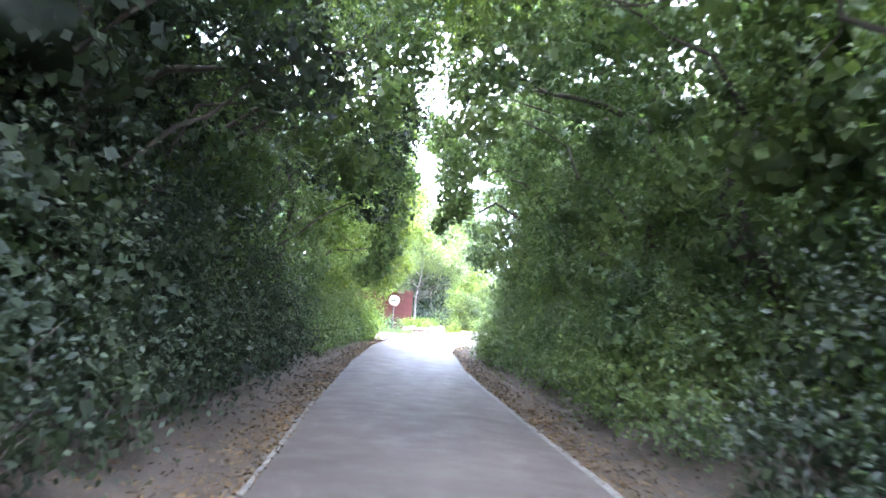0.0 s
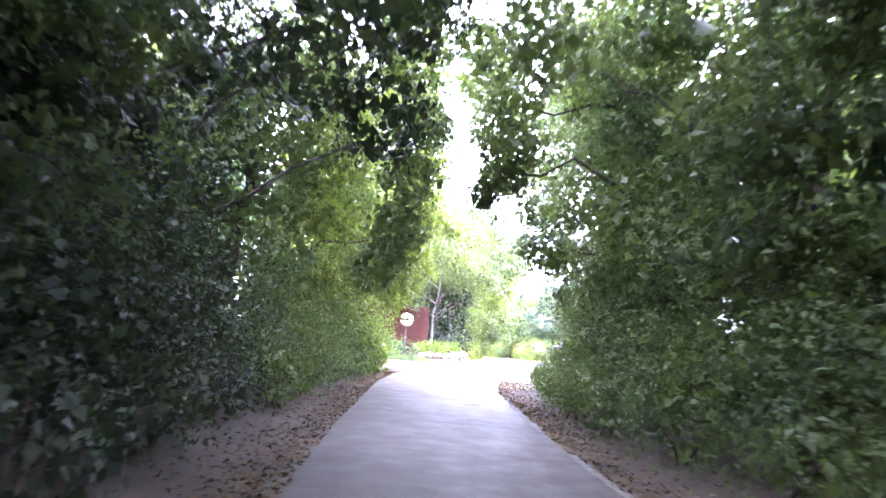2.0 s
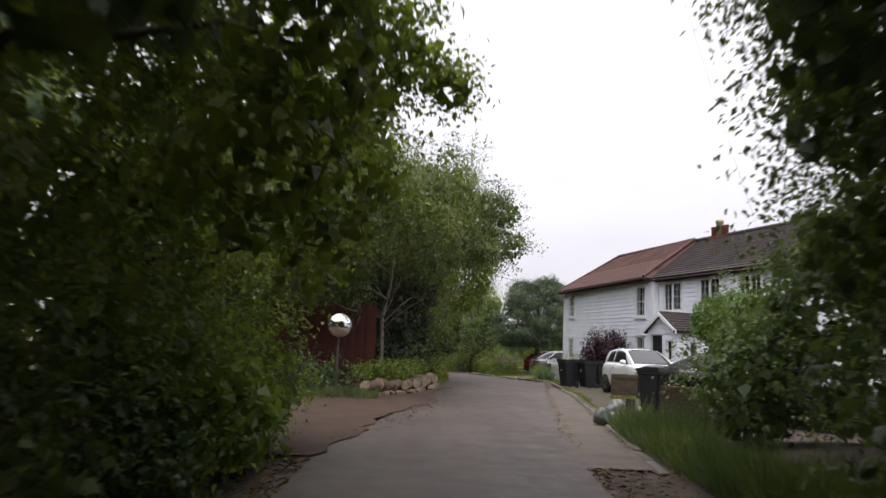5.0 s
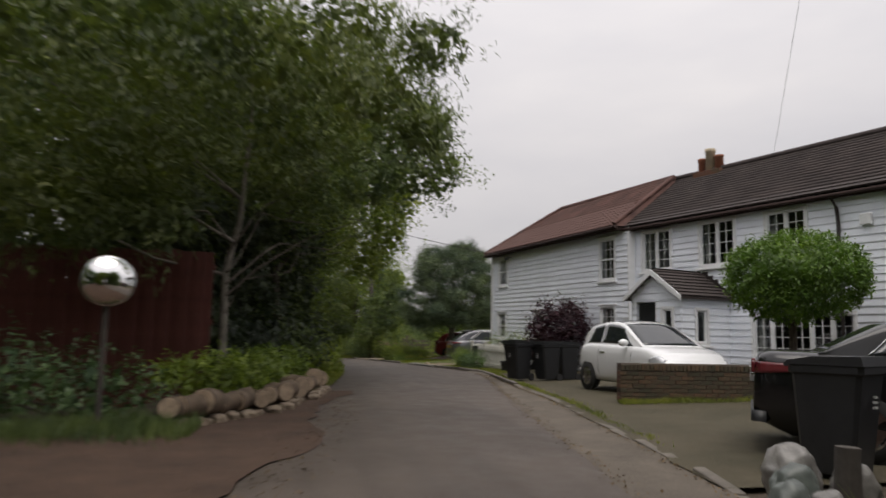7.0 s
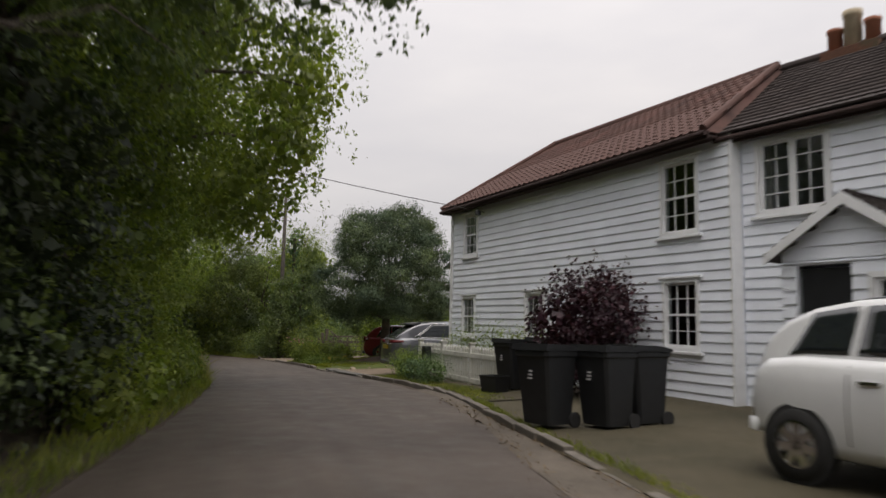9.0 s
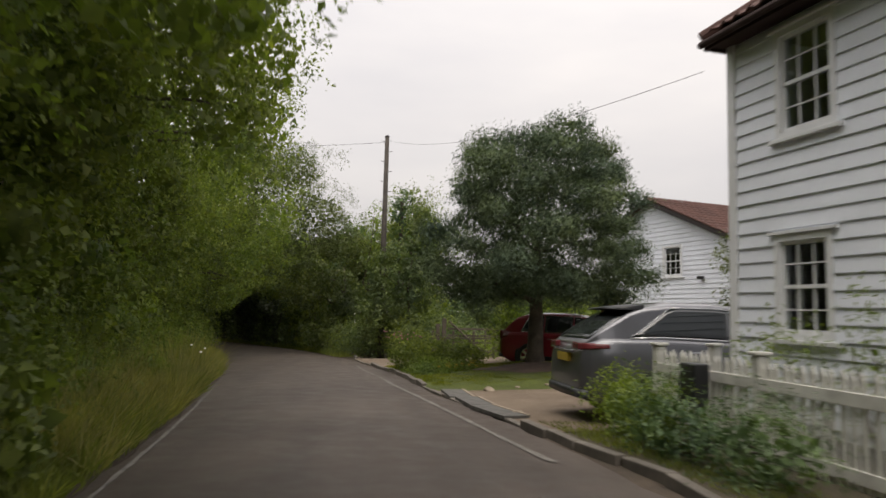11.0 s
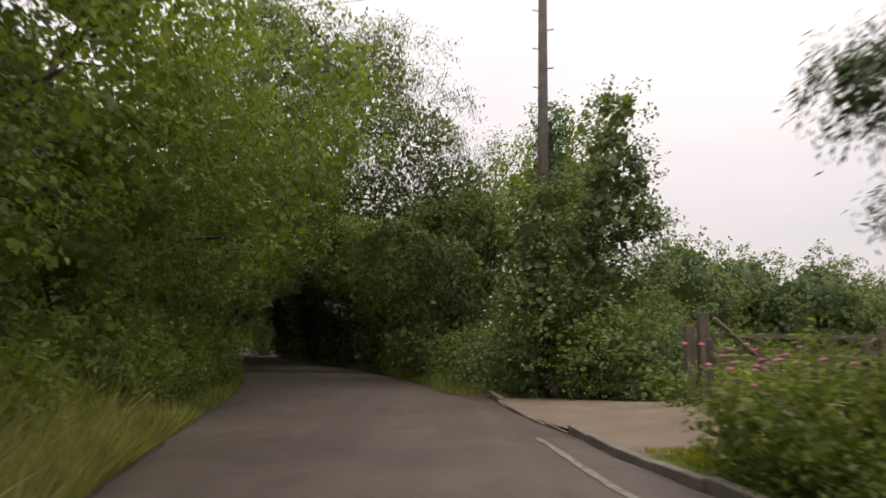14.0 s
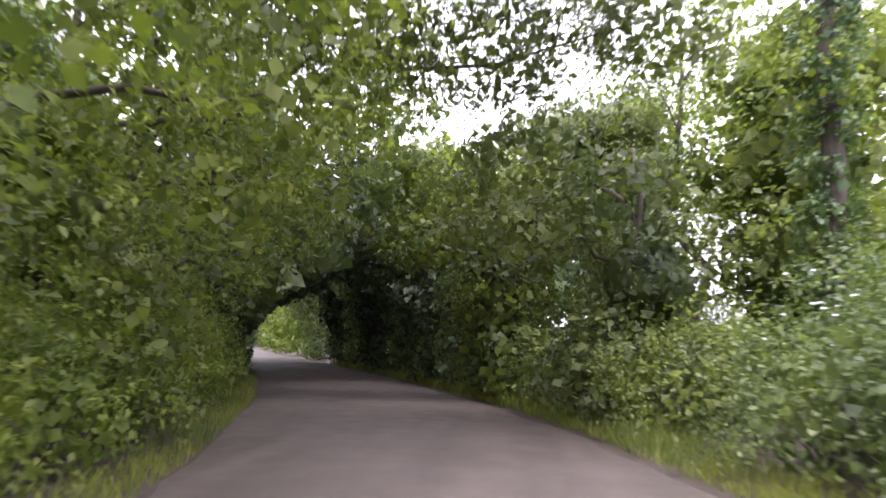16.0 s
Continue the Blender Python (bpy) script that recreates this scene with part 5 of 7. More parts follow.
foliage("ivy", [(8.6, 101.2, z, 0.42, 0.42, 0.75) for z in np.arange(1.5, 7.9, 0.9)], LEAF_BLUE, t, 470, leaf=0.09, aspect=0.8, clusters=22, leaves=9, spread=0.1, shade=10)
# yew before the gable
tiers = [(11.45, 83.8, 4.4, 1.9, 1.9, 1.5), (11.45, 83.8, 5.4, 1.4, 1.4, 1.1)]
for k in range(46):
    h = (k + 0.5) / 46
    a, z = k * 2.4, 2.2 + 4.6 * h
    r = 2.82 * math.sqrt(max(0.05, 1 - (max(0.0, z - 3.7) / 3.3) ** 2)) * vr.uniform(0.72, 1.05)
    w = vr.uniform(0.55, 0.95)
    tiers.append((11.45 + r * math.cos(a), 83.8 + r * math.sin(a), z, w, w, w * 0.42))
for k in range(16):
    a, r = 2.4 * k + 0.7, 0.9 + 1.4 * ((k * 0.618) % 1)
    tiers.append((11.45 + r * math.cos(a), 83.8 + r * math.sin(a), 2.6 + 0.25 * math.sin(1.9 * k), 0.8, 0.8, 0.34))
tree("yew_tree", "dark yew tree with a dense rounded crown", "tree", (11.32, 83.8), 4.6, 0.27, tiers,
     LEAF_YEW, 480, leaf=0.088, aspect=0.24, clusters=12, leaves=16, twig=0.3, droop=0.75, spread=0.12, shade=44, big=0.15, clear=False, rough=0.08, limbs=5, bough=0.21, straight=True)
t = thing("topiary_tree", "clipped round-headed evergreen on a bare stem", "tree")
part("trunk", tube([(12.85, 55.7, 0.0), (12.82, 55.65, 1.2), (12.8, 55.6, 2.0)], [0.085, 0.075, 0.07], 9), BARK, t)
foliage("crown", [(12.8, 55.5, 2.5, 1.28, 1.32, 0.84)], LEAF_TOPIARY, t, 490, leaf=0.085, aspect=0.42, clusters=62, leaves=12, spread=0.12, twig=0.07, rough=0.012, shade=40, big=0.12, clear=False, bough=0.1, core=0.7)
bush("purple_shrub", "dark purple-leaved shrub against white boarding", [(11.2, 64.9, 1.55, 0.8, 0.8, 0.75), (11.9, 65.2, 1.7, 0.5, 0.7, 0.65), (10.6, 64.5, 1.5, 0.7, 0.7, 0.65), (11.2, 64.9, 0.8, 0.7, 0.7, 0.6)], LEAF_PURPLE, 500, leaf=0.075, aspect=0.8, clusters=34, leaves=12, spread=0.14, shade=30, big=0.16, clear=False)
# garden shrubs and hedges
bush("rounded_shrub", "round green garden shrub at a drive's edge", [(9.65, 72.7, 0.4, 0.38, 0.5, 0.36), (9.8, 73.3, 0.42, 0.36, 0.4, 0.36), (9.65, 72.1, 0.36, 0.36, 0.5, 0.32)], LEAF_LIGHT, 510, leaf=0.045, clusters=55, leaves=12, spread=0.1, shade=120, big=0.1, bough=0.18)
bush("catmint_shrub", "loose grey-green catmint along a picket fence", [(9.55, 71.5, 0.35, 0.42, 0.8, 0.38), (9.65, 70.1, 0.35, 0.38, 0.7, 0.36)], LEAF_BLUE, 511, leaf=0.045, aspect=0.4, clusters=50, leaves=12, spread=0.12, shade=90, big=0.1, bough=0.18)
bush("tall_garden_plant", "tall straggly garden plant behind a picket fence", [(10.85, 70.3, 1.2, 0.32, 0.45, 0.45), (10.9, 68.9, 1.1, 0.28, 0.35, 0.4), (10.7, 71.6, 1.0, 0.25, 0.35, 0.35)], LEAF_LIGHT, 512, leaf=0.06, aspect=0.4, clusters=14, leaves=9, spread=0.15, shade=3, big=0.1, rough=0.3)
bush("green_shrub", "leafy green shrub before the white house", [(11.2, 67.9, 0.85, 0.45, 0.7, 0.45), (11.2, 66.9, 0.8, 0.4, 0.6, 0.45)], LEAF, 513, leaf=0.06, clusters=20, leaves=10, spread=0.12, shade=14, big=0.12)
bush("garden_mound", "dense low garden mound of leafy shrubs", [(7.95, 85.7, 0.5, 0.66, 0.85, 0.55), (8.65, 86.0, 0.56, 0.8, 0.75, 0.55), (9.8, 86.4, 0.5, 0.75, 0.7, 0.5)], LEAF, 514, leaf=0.06, clusters=34, leaves=11, spread=0.12, shade=90, big=0.11, bough=0.22)
bush("ground_cover", "spreading yellow-green ground cover on a lawn", [(8.5, 84.2, 0.12, 0.6, 0.9, 0.16), (9.2, 84.7, 0.14, 0.8, 0.6, 0.16), (8.4, 85.1, 0.2, 0.5, 0.5, 0.2)], LEAF_LIGHT, 515, leaf=0.07, clusters=26, leaves=8, spread=0.12, shade=6, big=0.1)
bush("clipped_hedge", "clipped bright green boundary hedge", [(x, 87.9 - (x - 11) * 0.06, 1.35, 0.75, 0.5, 1.2) for x in np.arange(11.5, 15.6, 0.95)], LEAF_LIGHT, 516, category="hedge", leaf=0.06, clusters=22, leaves=11, spread=0.12, shade=40, big=0.18, clear=False)
bush("nettle_bank", "nettles and long grass before a field gate", [(x, 91.7 + 0.15 * math.sin(3 * x), 0.35, 0.5, 0.4, 0.4 - 0.05 * (x % 1)) for x in np.arange(9.3, 14.2, 0.7)], LEAF_LIGHT, 519, leaf=0.06, aspect=0.4, clusters=26, leaves=9, shade=20, big=0.12, clear=False)
bush("meadow_scrub", "tangled pale scrub at the meadow's edge", [(9.8, 96.5, 0.7, 1.2, 1.5, 0.8), (11.5, 95.6, 0.5, 1.3, 1.2, 0.5), (13.5, 97, 0.5, 1.6, 1.5, 0.5), (16, 96, 0.5, 1.6, 1.5, 0.5)], LEAF_LIGHT, 517, leaf=0.09, clusters=12, leaves=9, shade=14, big=0.2, clear=False)
bush("dark_shrub", "shady shrubs at the foot of a red fence", [(0.6, 52.3, 0.4, 0.7, 0.7, 0.45), (-0.5, 52.6, 0.5, 0.8, 0.8, 0.55), (-1.9, 52.6, 0.55, 0.9, 0.9, 0.6), (-3.3, 52.2, 0.6, 0.9, 0.9, 0.7)], LEAF_BLUE, 518, leaf=0.07, clusters=20, leaves=9, spread=0.14, shade=20, big=0.16)
for k, (x, y) in enumerate(((1.9, 53.6), (2.2, 54.6), (2.4, 55.5), (2.6, 56.4), (2.75, 57.2), (1.5, 53.1), (2.0, 55.6), (2.3, 57.0))):
    bush("bedding_plant", "bright leafy bedding plant above a log edging", [(x, y, 0.55, 0.38, 0.42, 0.24)], LEAF_LIGHT, 520 + k, leaf=0.1, aspect=0.45, clusters=30, leaves=8, spread=0.1, shade=10, big=0.14, stems=2)
tree("garden_shrub", "loose reddish-green shrub before the gabled house", "bush", (15.7, 80.3), 2.4, 0.05,
     [(15.7, 80.3, 1.9, 0.8, 0.8, 0.6), (15.9, 80.2, 2.7, 0.7, 0.7, 0.6), (15.5, 80.5, 3.2, 0.45, 0.45, 0.4), (16.4, 80.1, 2.3, 0.6, 0.6, 0.5)], LEAF_WILLOW, 451, leaf=0.09, clusters=22, leaves=11, shade=16, big=0.2, limbs=5, rough=0.3)
# far woods over the meadow
for k, (x, y, r) in enumerate(((34, 162, 7), (46, 166, 8), (58, 170, 8), (70, 172, 7.5), (84, 172, 8), (98, 175, 8), (22, 185, 6), (112, 180, 8))):
    tree("field_tree", "distant round-headed field tree", "tree", (x, y), 4, 0.3, [(x, y, 4.6, r * 0.8, r * 0.7, 2.9), (x + 3, y - 1, 3.9, r * 0.6, r * 0.5, 2.5), (x - 3.2, y, 3.7, r * 0.6, r * 0.5, 2.4)], LEAF_BLUE, 540 + k, leaf=0.6, aspect=0.7, clusters=0.6, leaves=7, spread=0.7, shade=1.0, big=1.4, clear=False, limbs=3, bough=1.3)
for k, (x, y, h) in enumerate(((16.8, 114, 6.4), (20.6, 116, 6.0), (24.4, 115.5, 5.6), (28.5, 118, 5.0))):
    tree("field_tree", "dark round tree at the meadow's edge", "tree", (x, y), 4.0, 0.25,
         [(x, y, h - 2.2, 2.3, 2.1, 2.1), (x - 1.4, y - 0.3, h - 3.6, 1.7, 1.6, 1.9), (x + 1.6, y + 0.3, h - 3.3, 1.9, 1.6, 2.0), (x + 0.4, y, 1.4, 2.4, 1.8, 1.4)], LEAF_LANE, 560 + k, leaf=0.15, clusters=7, leaves=10, shade=16, big=0.34, clear=False, limbs=4, core=0.7)

for k, y in enumerate(np.arange(72.5, 96, 1.7)):
    x = float(lx(y)) - vr.uniform(0.9, 1.4)
    bush("verge_weed", "arching fern-like weed in long verge grass", [(x, y, 0.42, 0.38, 0.5, 0.4), (x - 0.35, y + 0.4, 0.55, 0.4, 0.4, 0.5)], (LEAF, LEAF_LIGHT)[k % 2], 900 + k, category="weed", leaf=0.12, aspect=0.22, droop=0.5, twig=0.18, clusters=16, leaves=10, shade=8, big=0.14, stems=3)
# grass
blades("grass_verge", lambda g, n: (lambda y, u: np.stack([lx(y) - 0.05 - u * 1.5, y, np.maximum(rise(lx(y) - u * 1.5, y), 0)], 1))(g.uniform(71, 89, n), g.beta(1, 1.3, n)), 19000, 0.72, GRASS_DRY, "long seeding verge grass beside the lane", seed=4, width=0.013, lean=0.55)
blades("grass_verge", lambda g, n: (lambda y, u: np.stack([lx(y) - 0.1 - u * 1.5, y, np.maximum(rise(lx(y) - u * 1.5, y), 0)], 1))(g.uniform(70, 90, n), g.beta(1, 1.1, n)), 25000, 0.62, GRASS, "long green verge grass beside the lane", seed=14, width=0.016, lean=0.8)
blades("grass_verge", lambda g, n: (lambda y, u: np.stack([lx(y) - 0.02 - u * 0.8, y, np.zeros(n)], 1))(g.uniform(57.5, 112, n), g.beta(1, 1.6, n)), 11000, 0.3, GRASS, "short green grass along the lane's edge", seed=5, width=0.014)
blades("grass_verge", lambda g, n: (lambda y, u: np.stack([rx(y) + 0.12 + u * 1.0, y, rise(rx(y) + u, y)], 1))(g.uniform(95.5, 125, n), g.beta(1, 1.6, n)), 11000, 0.38, GRASS, "green grass at the foot of brambles", seed=6, width=0.014)
blades("grass_verge", lambda g, n: (lambda y, u: np.stack([rx(y) + 0.9 + u * 0.9, y, np.zeros(n)], 1))(g.uniform(38, 46.5, n), g.beta(1, 1, n)), 9000, 0.7, LEAF_LANE, "long green grass at the end of the wood", seed=7, width=0.016)
blades("lawn_grass", lambda g, n: (lambda y, u: np.stack([kx_np(y) + 0.15 + u * (4.6 - np.clip(y - 83, 0, 3) * 0.8), y, rise(kx_np(y) + u * 4, y) + 0.01], 1))(g.uniform(80.1, 87.5, n), g.uniform(0, 1, n)), 26000, 0.08, LAWN, "rough lawn grass beneath a yew", seed=8, width=0.012)
blades("verge_weeds", lambda g, n: (lambda y, u: np.stack([kx_np(y) + 0.15 + u * 0.8, y, np.full(n, 0.08)], 1))(g.uniform(64.8, 74, n), g.beta(1, 1.2, n)), 4500, 0.1, GRASS, "weeds along a picket fence", seed=9, width=0.012)
blades("seeding_stalks", lambda g, n: (lambda y, u: np.stack([lx(y) - 0.35 - u * 1.2, y, np.maximum(rise(lx(y) - u * 1.2, y), 0)], 1))(g.uniform(72, 88, n), g.uniform(0, 1, n)), 6000, 1.25, GRASS_DRY, "tall arching seeding grass stalks beside the lane", seed=44, width=0.012, lean=0.7)
blades("forecourt_weeds", lambda g, n: (lambda u: np.stack([8.6 + u * 4.2, 54.7 - 0.114 * u * 4.2 - np.abs(g.normal(size=n)) * 0.12, rise(8.6 + u * 4.2, 54.6) + 0.02], 1))(g.beta(0.8, 1.8, n)), 1800, 0.13, GRASS, "weeds at the foot of a brick wall", seed=31, width=0.01)
blades("forecourt_weeds", lambda g, n: (lambda y: np.stack([kx_np(y) + 0.1 + np.abs(g.normal(size=n)) * 0.09, y, rise(kx_np(y) + 0.1, y) + 0.03], 1))(50 + 15 * g.beta(1.6, 1, n)), 2600, 0.09, GRASS, "weeds along the kerb of a forecourt", seed=32, width=0.01)
blades("dirt_edge_grass", lambda g, n: (lambda u: np.stack([-3.5 + u * 5.4, 51.2 + 0.4 * u + g.normal(size=n) * 0.35, np.full(n, 0.02)], 1))(g.uniform(0, 1, n)), 7000, 0.3, LEAF_LANE, "dull grass at the edge of a dirt entrance", seed=10, width=0.014)
blades("meadow_grass", lambda g, n: (lambda x, y: np.stack([x, y, rise(x, y)], 1))(g.uniform(10, 22, n), g.uniform(94.5, 104, n)), 7000, 0.6, GRASS_DRY, "tall meadow grass beyond a gate", seed=11, width=0.02)
# leaf litter on the shaded banks
def litter(g, n):
    y = g.uniform(10, 42, n)
    s = g.uniform(size=n) < 0.5
    u = g.exponential(0.4, n)
    return np.stack([np.where(s, lx(y) - u + 0.15, rx(y) + u - 0.1), y, np.full(n, 0.012) + np.clip(u - 0.9, 0, 3) * 0.16], 1)


def debris(g, n):
    y = g.uniform(43.5, 66, n)
    s = g.integers(0, 3, n)
    d = np.abs(g.normal(size=n))
    x = np.where(s == 0, rx(y) + g.normal(size=n) * 0.07, np.where(s == 1, kx_np(y) - 0.06 - d * 0.06, lx(np.minimum(y, 58)) + 0.1 + g.normal(size=n) * 0.22))
    return np.stack([x, np.where(s == 2, 43.5 + (y - 43.5) * 0.64, y), np.full(n, 0.03)], 1)


g9 = np.random.default_rng(77)
pts = np.concatenate([litter(g9, 17000), debris(g9, 2200)])
v9, q9 = leaf_quads(pts, unit(g9.normal(size=pts.shape) * (1, 1, 0.15)), unit(g9.normal(size=pts.shape) * (0.3, 0.3, 0.2) + (0, 0, 1)), np.where(pts[:, 1] < 43, 1.0, 0.6) * g9.uniform(0.04, 0.09, len(pts)), np.where(pts[:, 1] < 43, 1.0, 0.6) * g9.uniform(0.02, 0.05, len(pts)))
tagged(mesh_np("leaf_litter", v9, q9, leaf_mat("dead_leaf", (0.05, 0.032, 0.02), (0.11, 0.072, 0.042), (0.22, 0.155, 0.09), 0.1, 0.8)), "dry brown leaves along the banks", "leaf litter", kind="stuff")


# ---- white weatherboarded houses ----
def in_frame(m, bm):
    bm.transform(m)
    return bm


def wall_cells(length, z0, z1, holes, thick, start=0.0):
    """A thick wall with openings right through it."""
    xs = sorted({start, length, *(h[0] for h in holes), *(h[1] for h in holes)})
    zs = sorted({z0, z1, *(h[2] for h in holes), *(h[3] for h in holes)})
    bm = bmesh.new()
    for a, b in zip(xs, xs[1:]):
        run = None
        for c, d in zip(zs, zs[1:]):
            solid = not any(h[0] <= (a + b) / 2 <= h[1] and h[2] <= (c + d) / 2 <= h[3] for h in holes)
            if solid:
                run = (run[0] if run else c, d)
            if run and (not solid or d == zs[-1]):
                box(a, b, 0.0, thick, run[0], run[1], 0, bm)
                run = None
    return bm


def boards(parent, m, x0, x1, z0, z1, holes, pitch=0.172, slope=None):
    """Lapped weatherboards, one by one, cut round the openings. slope: limits (x0, x1) at a height, for a gable."""
    z, k = z0, 0
    while z < z1 - 0.03:
        h = min(pitch + 0.02, z1 - z)
        a, b = (x0, x1) if slope is None else slope(z + pitch * 0.5)
        cuts = sorted((c[0] - 0.002, c[1] + 0.002) for c in holes if c[2] < z + pitch * 0.6 and c[3] > z + pitch * 0.4)
        at = a
        for c, d in cuts + [(b, b)]:
            if min(c, b) - at > 0.05:
                bm = bmesh.new()
                w = 0.0015 * math.sin(k * 2.1 + at)
                prof = [(0.0, z), (-0.03 + w, z), (-0.031 + w, z + 0.01), (-0.008, z + h), (0.0, z + h)]
                e = [[bm.verts.new((x, y, q)) for y, q in prof] for x in (at, min(c, b))]
                for i in range(5):
                    bm.faces.new((e[0][i], e[0][(i + 1) % 5], e[1][(i + 1) % 5], e[1][i]))
                bm.faces.new(e[0][::-1]), bm.faces.new(e[1])
                bmesh.ops.recalc_face_normals(bm, faces=bm.faces[:])
                part("weatherboard", in_frame(m, bm), BOARD, parent)
            at = max(at, d)
        z += pitch
        k += 1


def window(parent, m, x0, x1, z0, z1, leaves=1, cols=3, rows=4, sash=True, sill=True, curtain=0.0, name="window"):
    """A white window in an opening: frame, sashes with glazing bars, panes, sill."""
    f, stile = 0.07, 0.035 if sash else 0.058
    bm = bmesh.new()
    rings = [[bm.verts.new((x, y, z)) for x, z in ((x0 + d, z0 + d), (x1 - d, z0 + d), (x1 - d, z1 - d), (x0 + d, z1 - d))] for y, d in ((-0.045, 0), (-0.045, f), (0.1, f), (0.1, 0))]
    for a, b in zip(rings, rings[1:] + rings[:1]):
        for k in range(4):
            bm.faces.new((a[k], a[(k + 1) % 4], b[(k + 1) % 4], b[k]))
    bmesh.ops.recalc_face_normals(bm, faces=bm.faces[:])
    frame_ob = part(name, in_frame(m, bm), TRIM, parent, "white-painted window")
    wide = (x1 - x0 - 2 * f) / leaves
    for l in range(leaves):
        a, b = x0 + f + l * wide, x0 + f + (l + 1) * wide
        bm = box(a, a + stile, 0.0, 0.05, z0 + f, z1 - f)
        box(b - stile, b, 0.0, 0.05, z0 + f, z1 - f, 0, bm)
        for q in ([z0 + f, (z0 + z1) / 2 - 0.02, z1 - f - 0.04] if sash else [z0 + f, z1 - f - 0.04]):
            box(a + stile, b - stile, -0.002, 0.052, q, q + 0.04, 0, bm)
        for c in range(1, cols):
            x = a + (b - a) * c / cols
            box(x - 0.007, x + 0.007, 0.008, 0.042, z0 + f, z1 - f, 0, bm)
        for r in range(1, rows):
            q = z0 + f + (z1 - z0 - 2 * f) * r / rows
            box(a + stile, b - stile, 0.009, 0.041, q - 0.007, q + 0.007, 0, bm)
        part("sash", in_frame(m, bm), TRIM, frame_ob)
        for c in range(cols):
            for r in range(rows):
                xa, xb = a + (b - a) * c / cols + 0.011, a + (b - a) * (c + 1) / cols - 0.011
                za, zb = z0 + f + (z1 - z0 - 2 * f) * r / rows + 0.011, z0 + f + (z1 - z0 - 2 * f) * (r + 1) / rows - 0.011
                p = part("pane", in_frame(m, box(xa, xb, 0.022, 0.028, za, zb)), PANE, frame_ob)
                p.visible_shadow = False
    if sill:
        part("sill", in_frame(m, box(x0 - 0.08, x1 + 0.08, -0.085, 0.05, z0 - 0.05, z0 - 0.002, 0.006)), TRIM, frame_ob)
    if curtain:
        bm = box(x0 + f, x0 + f + curtain, 0.16, 0.2, z0, z1)
        box(x1 - f - curtain, x1 - f, 0.16, 0.2, z0, z1, 0, bm)
        part("curtain", in_frame(m, bm), CURTAIN, frame_ob)
    return frame_ob


def tiles(parent, m, mat_, eave, ridge, x0, x1, cut=None, gauge=0.29, wide=0.25, most=300, seed=3, curl=1.0):
    """Roof tiles laid row over row from the eave (y, z) to the ridge (y, z). cut(x, f): whether a tile stays. The nearest stand alone, the rest are joined."""
    rng = np.random.default_rng(seed)
    e, r = Vector((0, *eave)), Vector((0, *ridge))
    slope = (r - e).length
    up = (r - e).normalized()
    nor = Vector((1, 0, 0)).cross(up) * (1 if Vector((1, 0, 0)).cross(up).z > 0 else -1)
    base = bpy.data.meshes.new("roof_tile")
    bm = bmesh.new()
    prof = [(-0.5, 0.006), (-0.3, 0.034), (-0.1, 0.03), (0.1, 0.008), (0.35, 0.0), (0.5, 0.006)]
    top = [[bm.verts.new((u * wide, v * gauge * 1.12, h * curl + (0.014 if curl == 1 else 0.028) * (v == 0) - 0.004 * v)) for u, h in prof] for v in (0, 1)]
    low = [bm.verts.new((u * wide, 0, h * curl - 0.012)) for u, h in prof]
    for i in range(5):
        bm.faces.new((top[0][i], top[0][i + 1], top[1][i + 1], top[1][i]))
        bm.faces.new((low[i], low[i + 1], top[0][i + 1], top[0][i]))
    bmesh.ops.recalc_face_normals(bm, faces=bm.faces[:])
    bm.to_mesh(base)
    bm.free()
    base.materials.append(mat_)
    co = np.array([v.co[:] for v in base.vertices])
    fa = [tuple(p.vertices) for p in base.polygons]
    V, Q, n = [], [], 0
    rows = int(slope / gauge)
    for j in range(rows + 1):
        f = j * gauge / slope
        for i in range(int((x1 - x0) / wide) + 1):
            x = x0 + (i + 0.5 * (j % 2) * 0) * wide
            if x > x1 or (cut and not cut(x, f)):
                continue
            o = e + up * (j * gauge) + Vector((x, 0, 0)) + nor * 0.02
            rot = Matrix((Vector((1, 0, 0)), up, nor)).transposed().to_4x4()
            mm = m @ Matrix.Translation(o) @ rot @ pose(0, 0, 0, rng.normal() * 0.5, 0, rng.normal() * 0.5)
            if n < most:
                ob = new("roof_tile", base)
                ob.parent = parent
                ob.matrix_basis = mm
            else:
                w = np.c_[co, np.ones(len(co))] @ np.array(mm).T
                Q += [tuple(a + len(V) * len(co) for a in q) for q in fa]
                V.append(w[:, :3])
            n += 1
    if V:
        ob = mesh_np("roof_tiles", np.concatenate(V), np.array(Q), mat_, parent)
        ob["kind"] = "stuff"


A = pose(10.95, 72.75, 0, 0, 0, -81)
B = A @ pose(10.7, 0.3, 0, 0, 0, 9)
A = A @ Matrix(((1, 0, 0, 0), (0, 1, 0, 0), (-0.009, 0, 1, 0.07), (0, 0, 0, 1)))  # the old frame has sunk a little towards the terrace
north = thing("white_house", "white weatherboarded house end with red tiled hipped roof", "house")
holesA = [(0.76, 1.6, 3.18, 4.42), (0.7, 1.5, 0.96, 2.1), (4.02, 4.9, 0.96, 2.14), (8.66, 9.6, 2.98, 4.38), (8.7, 9.58, 0.95, 2.22)]
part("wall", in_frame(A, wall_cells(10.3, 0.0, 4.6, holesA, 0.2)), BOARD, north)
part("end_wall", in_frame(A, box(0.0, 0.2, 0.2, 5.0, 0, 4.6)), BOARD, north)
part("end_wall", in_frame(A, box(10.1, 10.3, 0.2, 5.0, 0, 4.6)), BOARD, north)
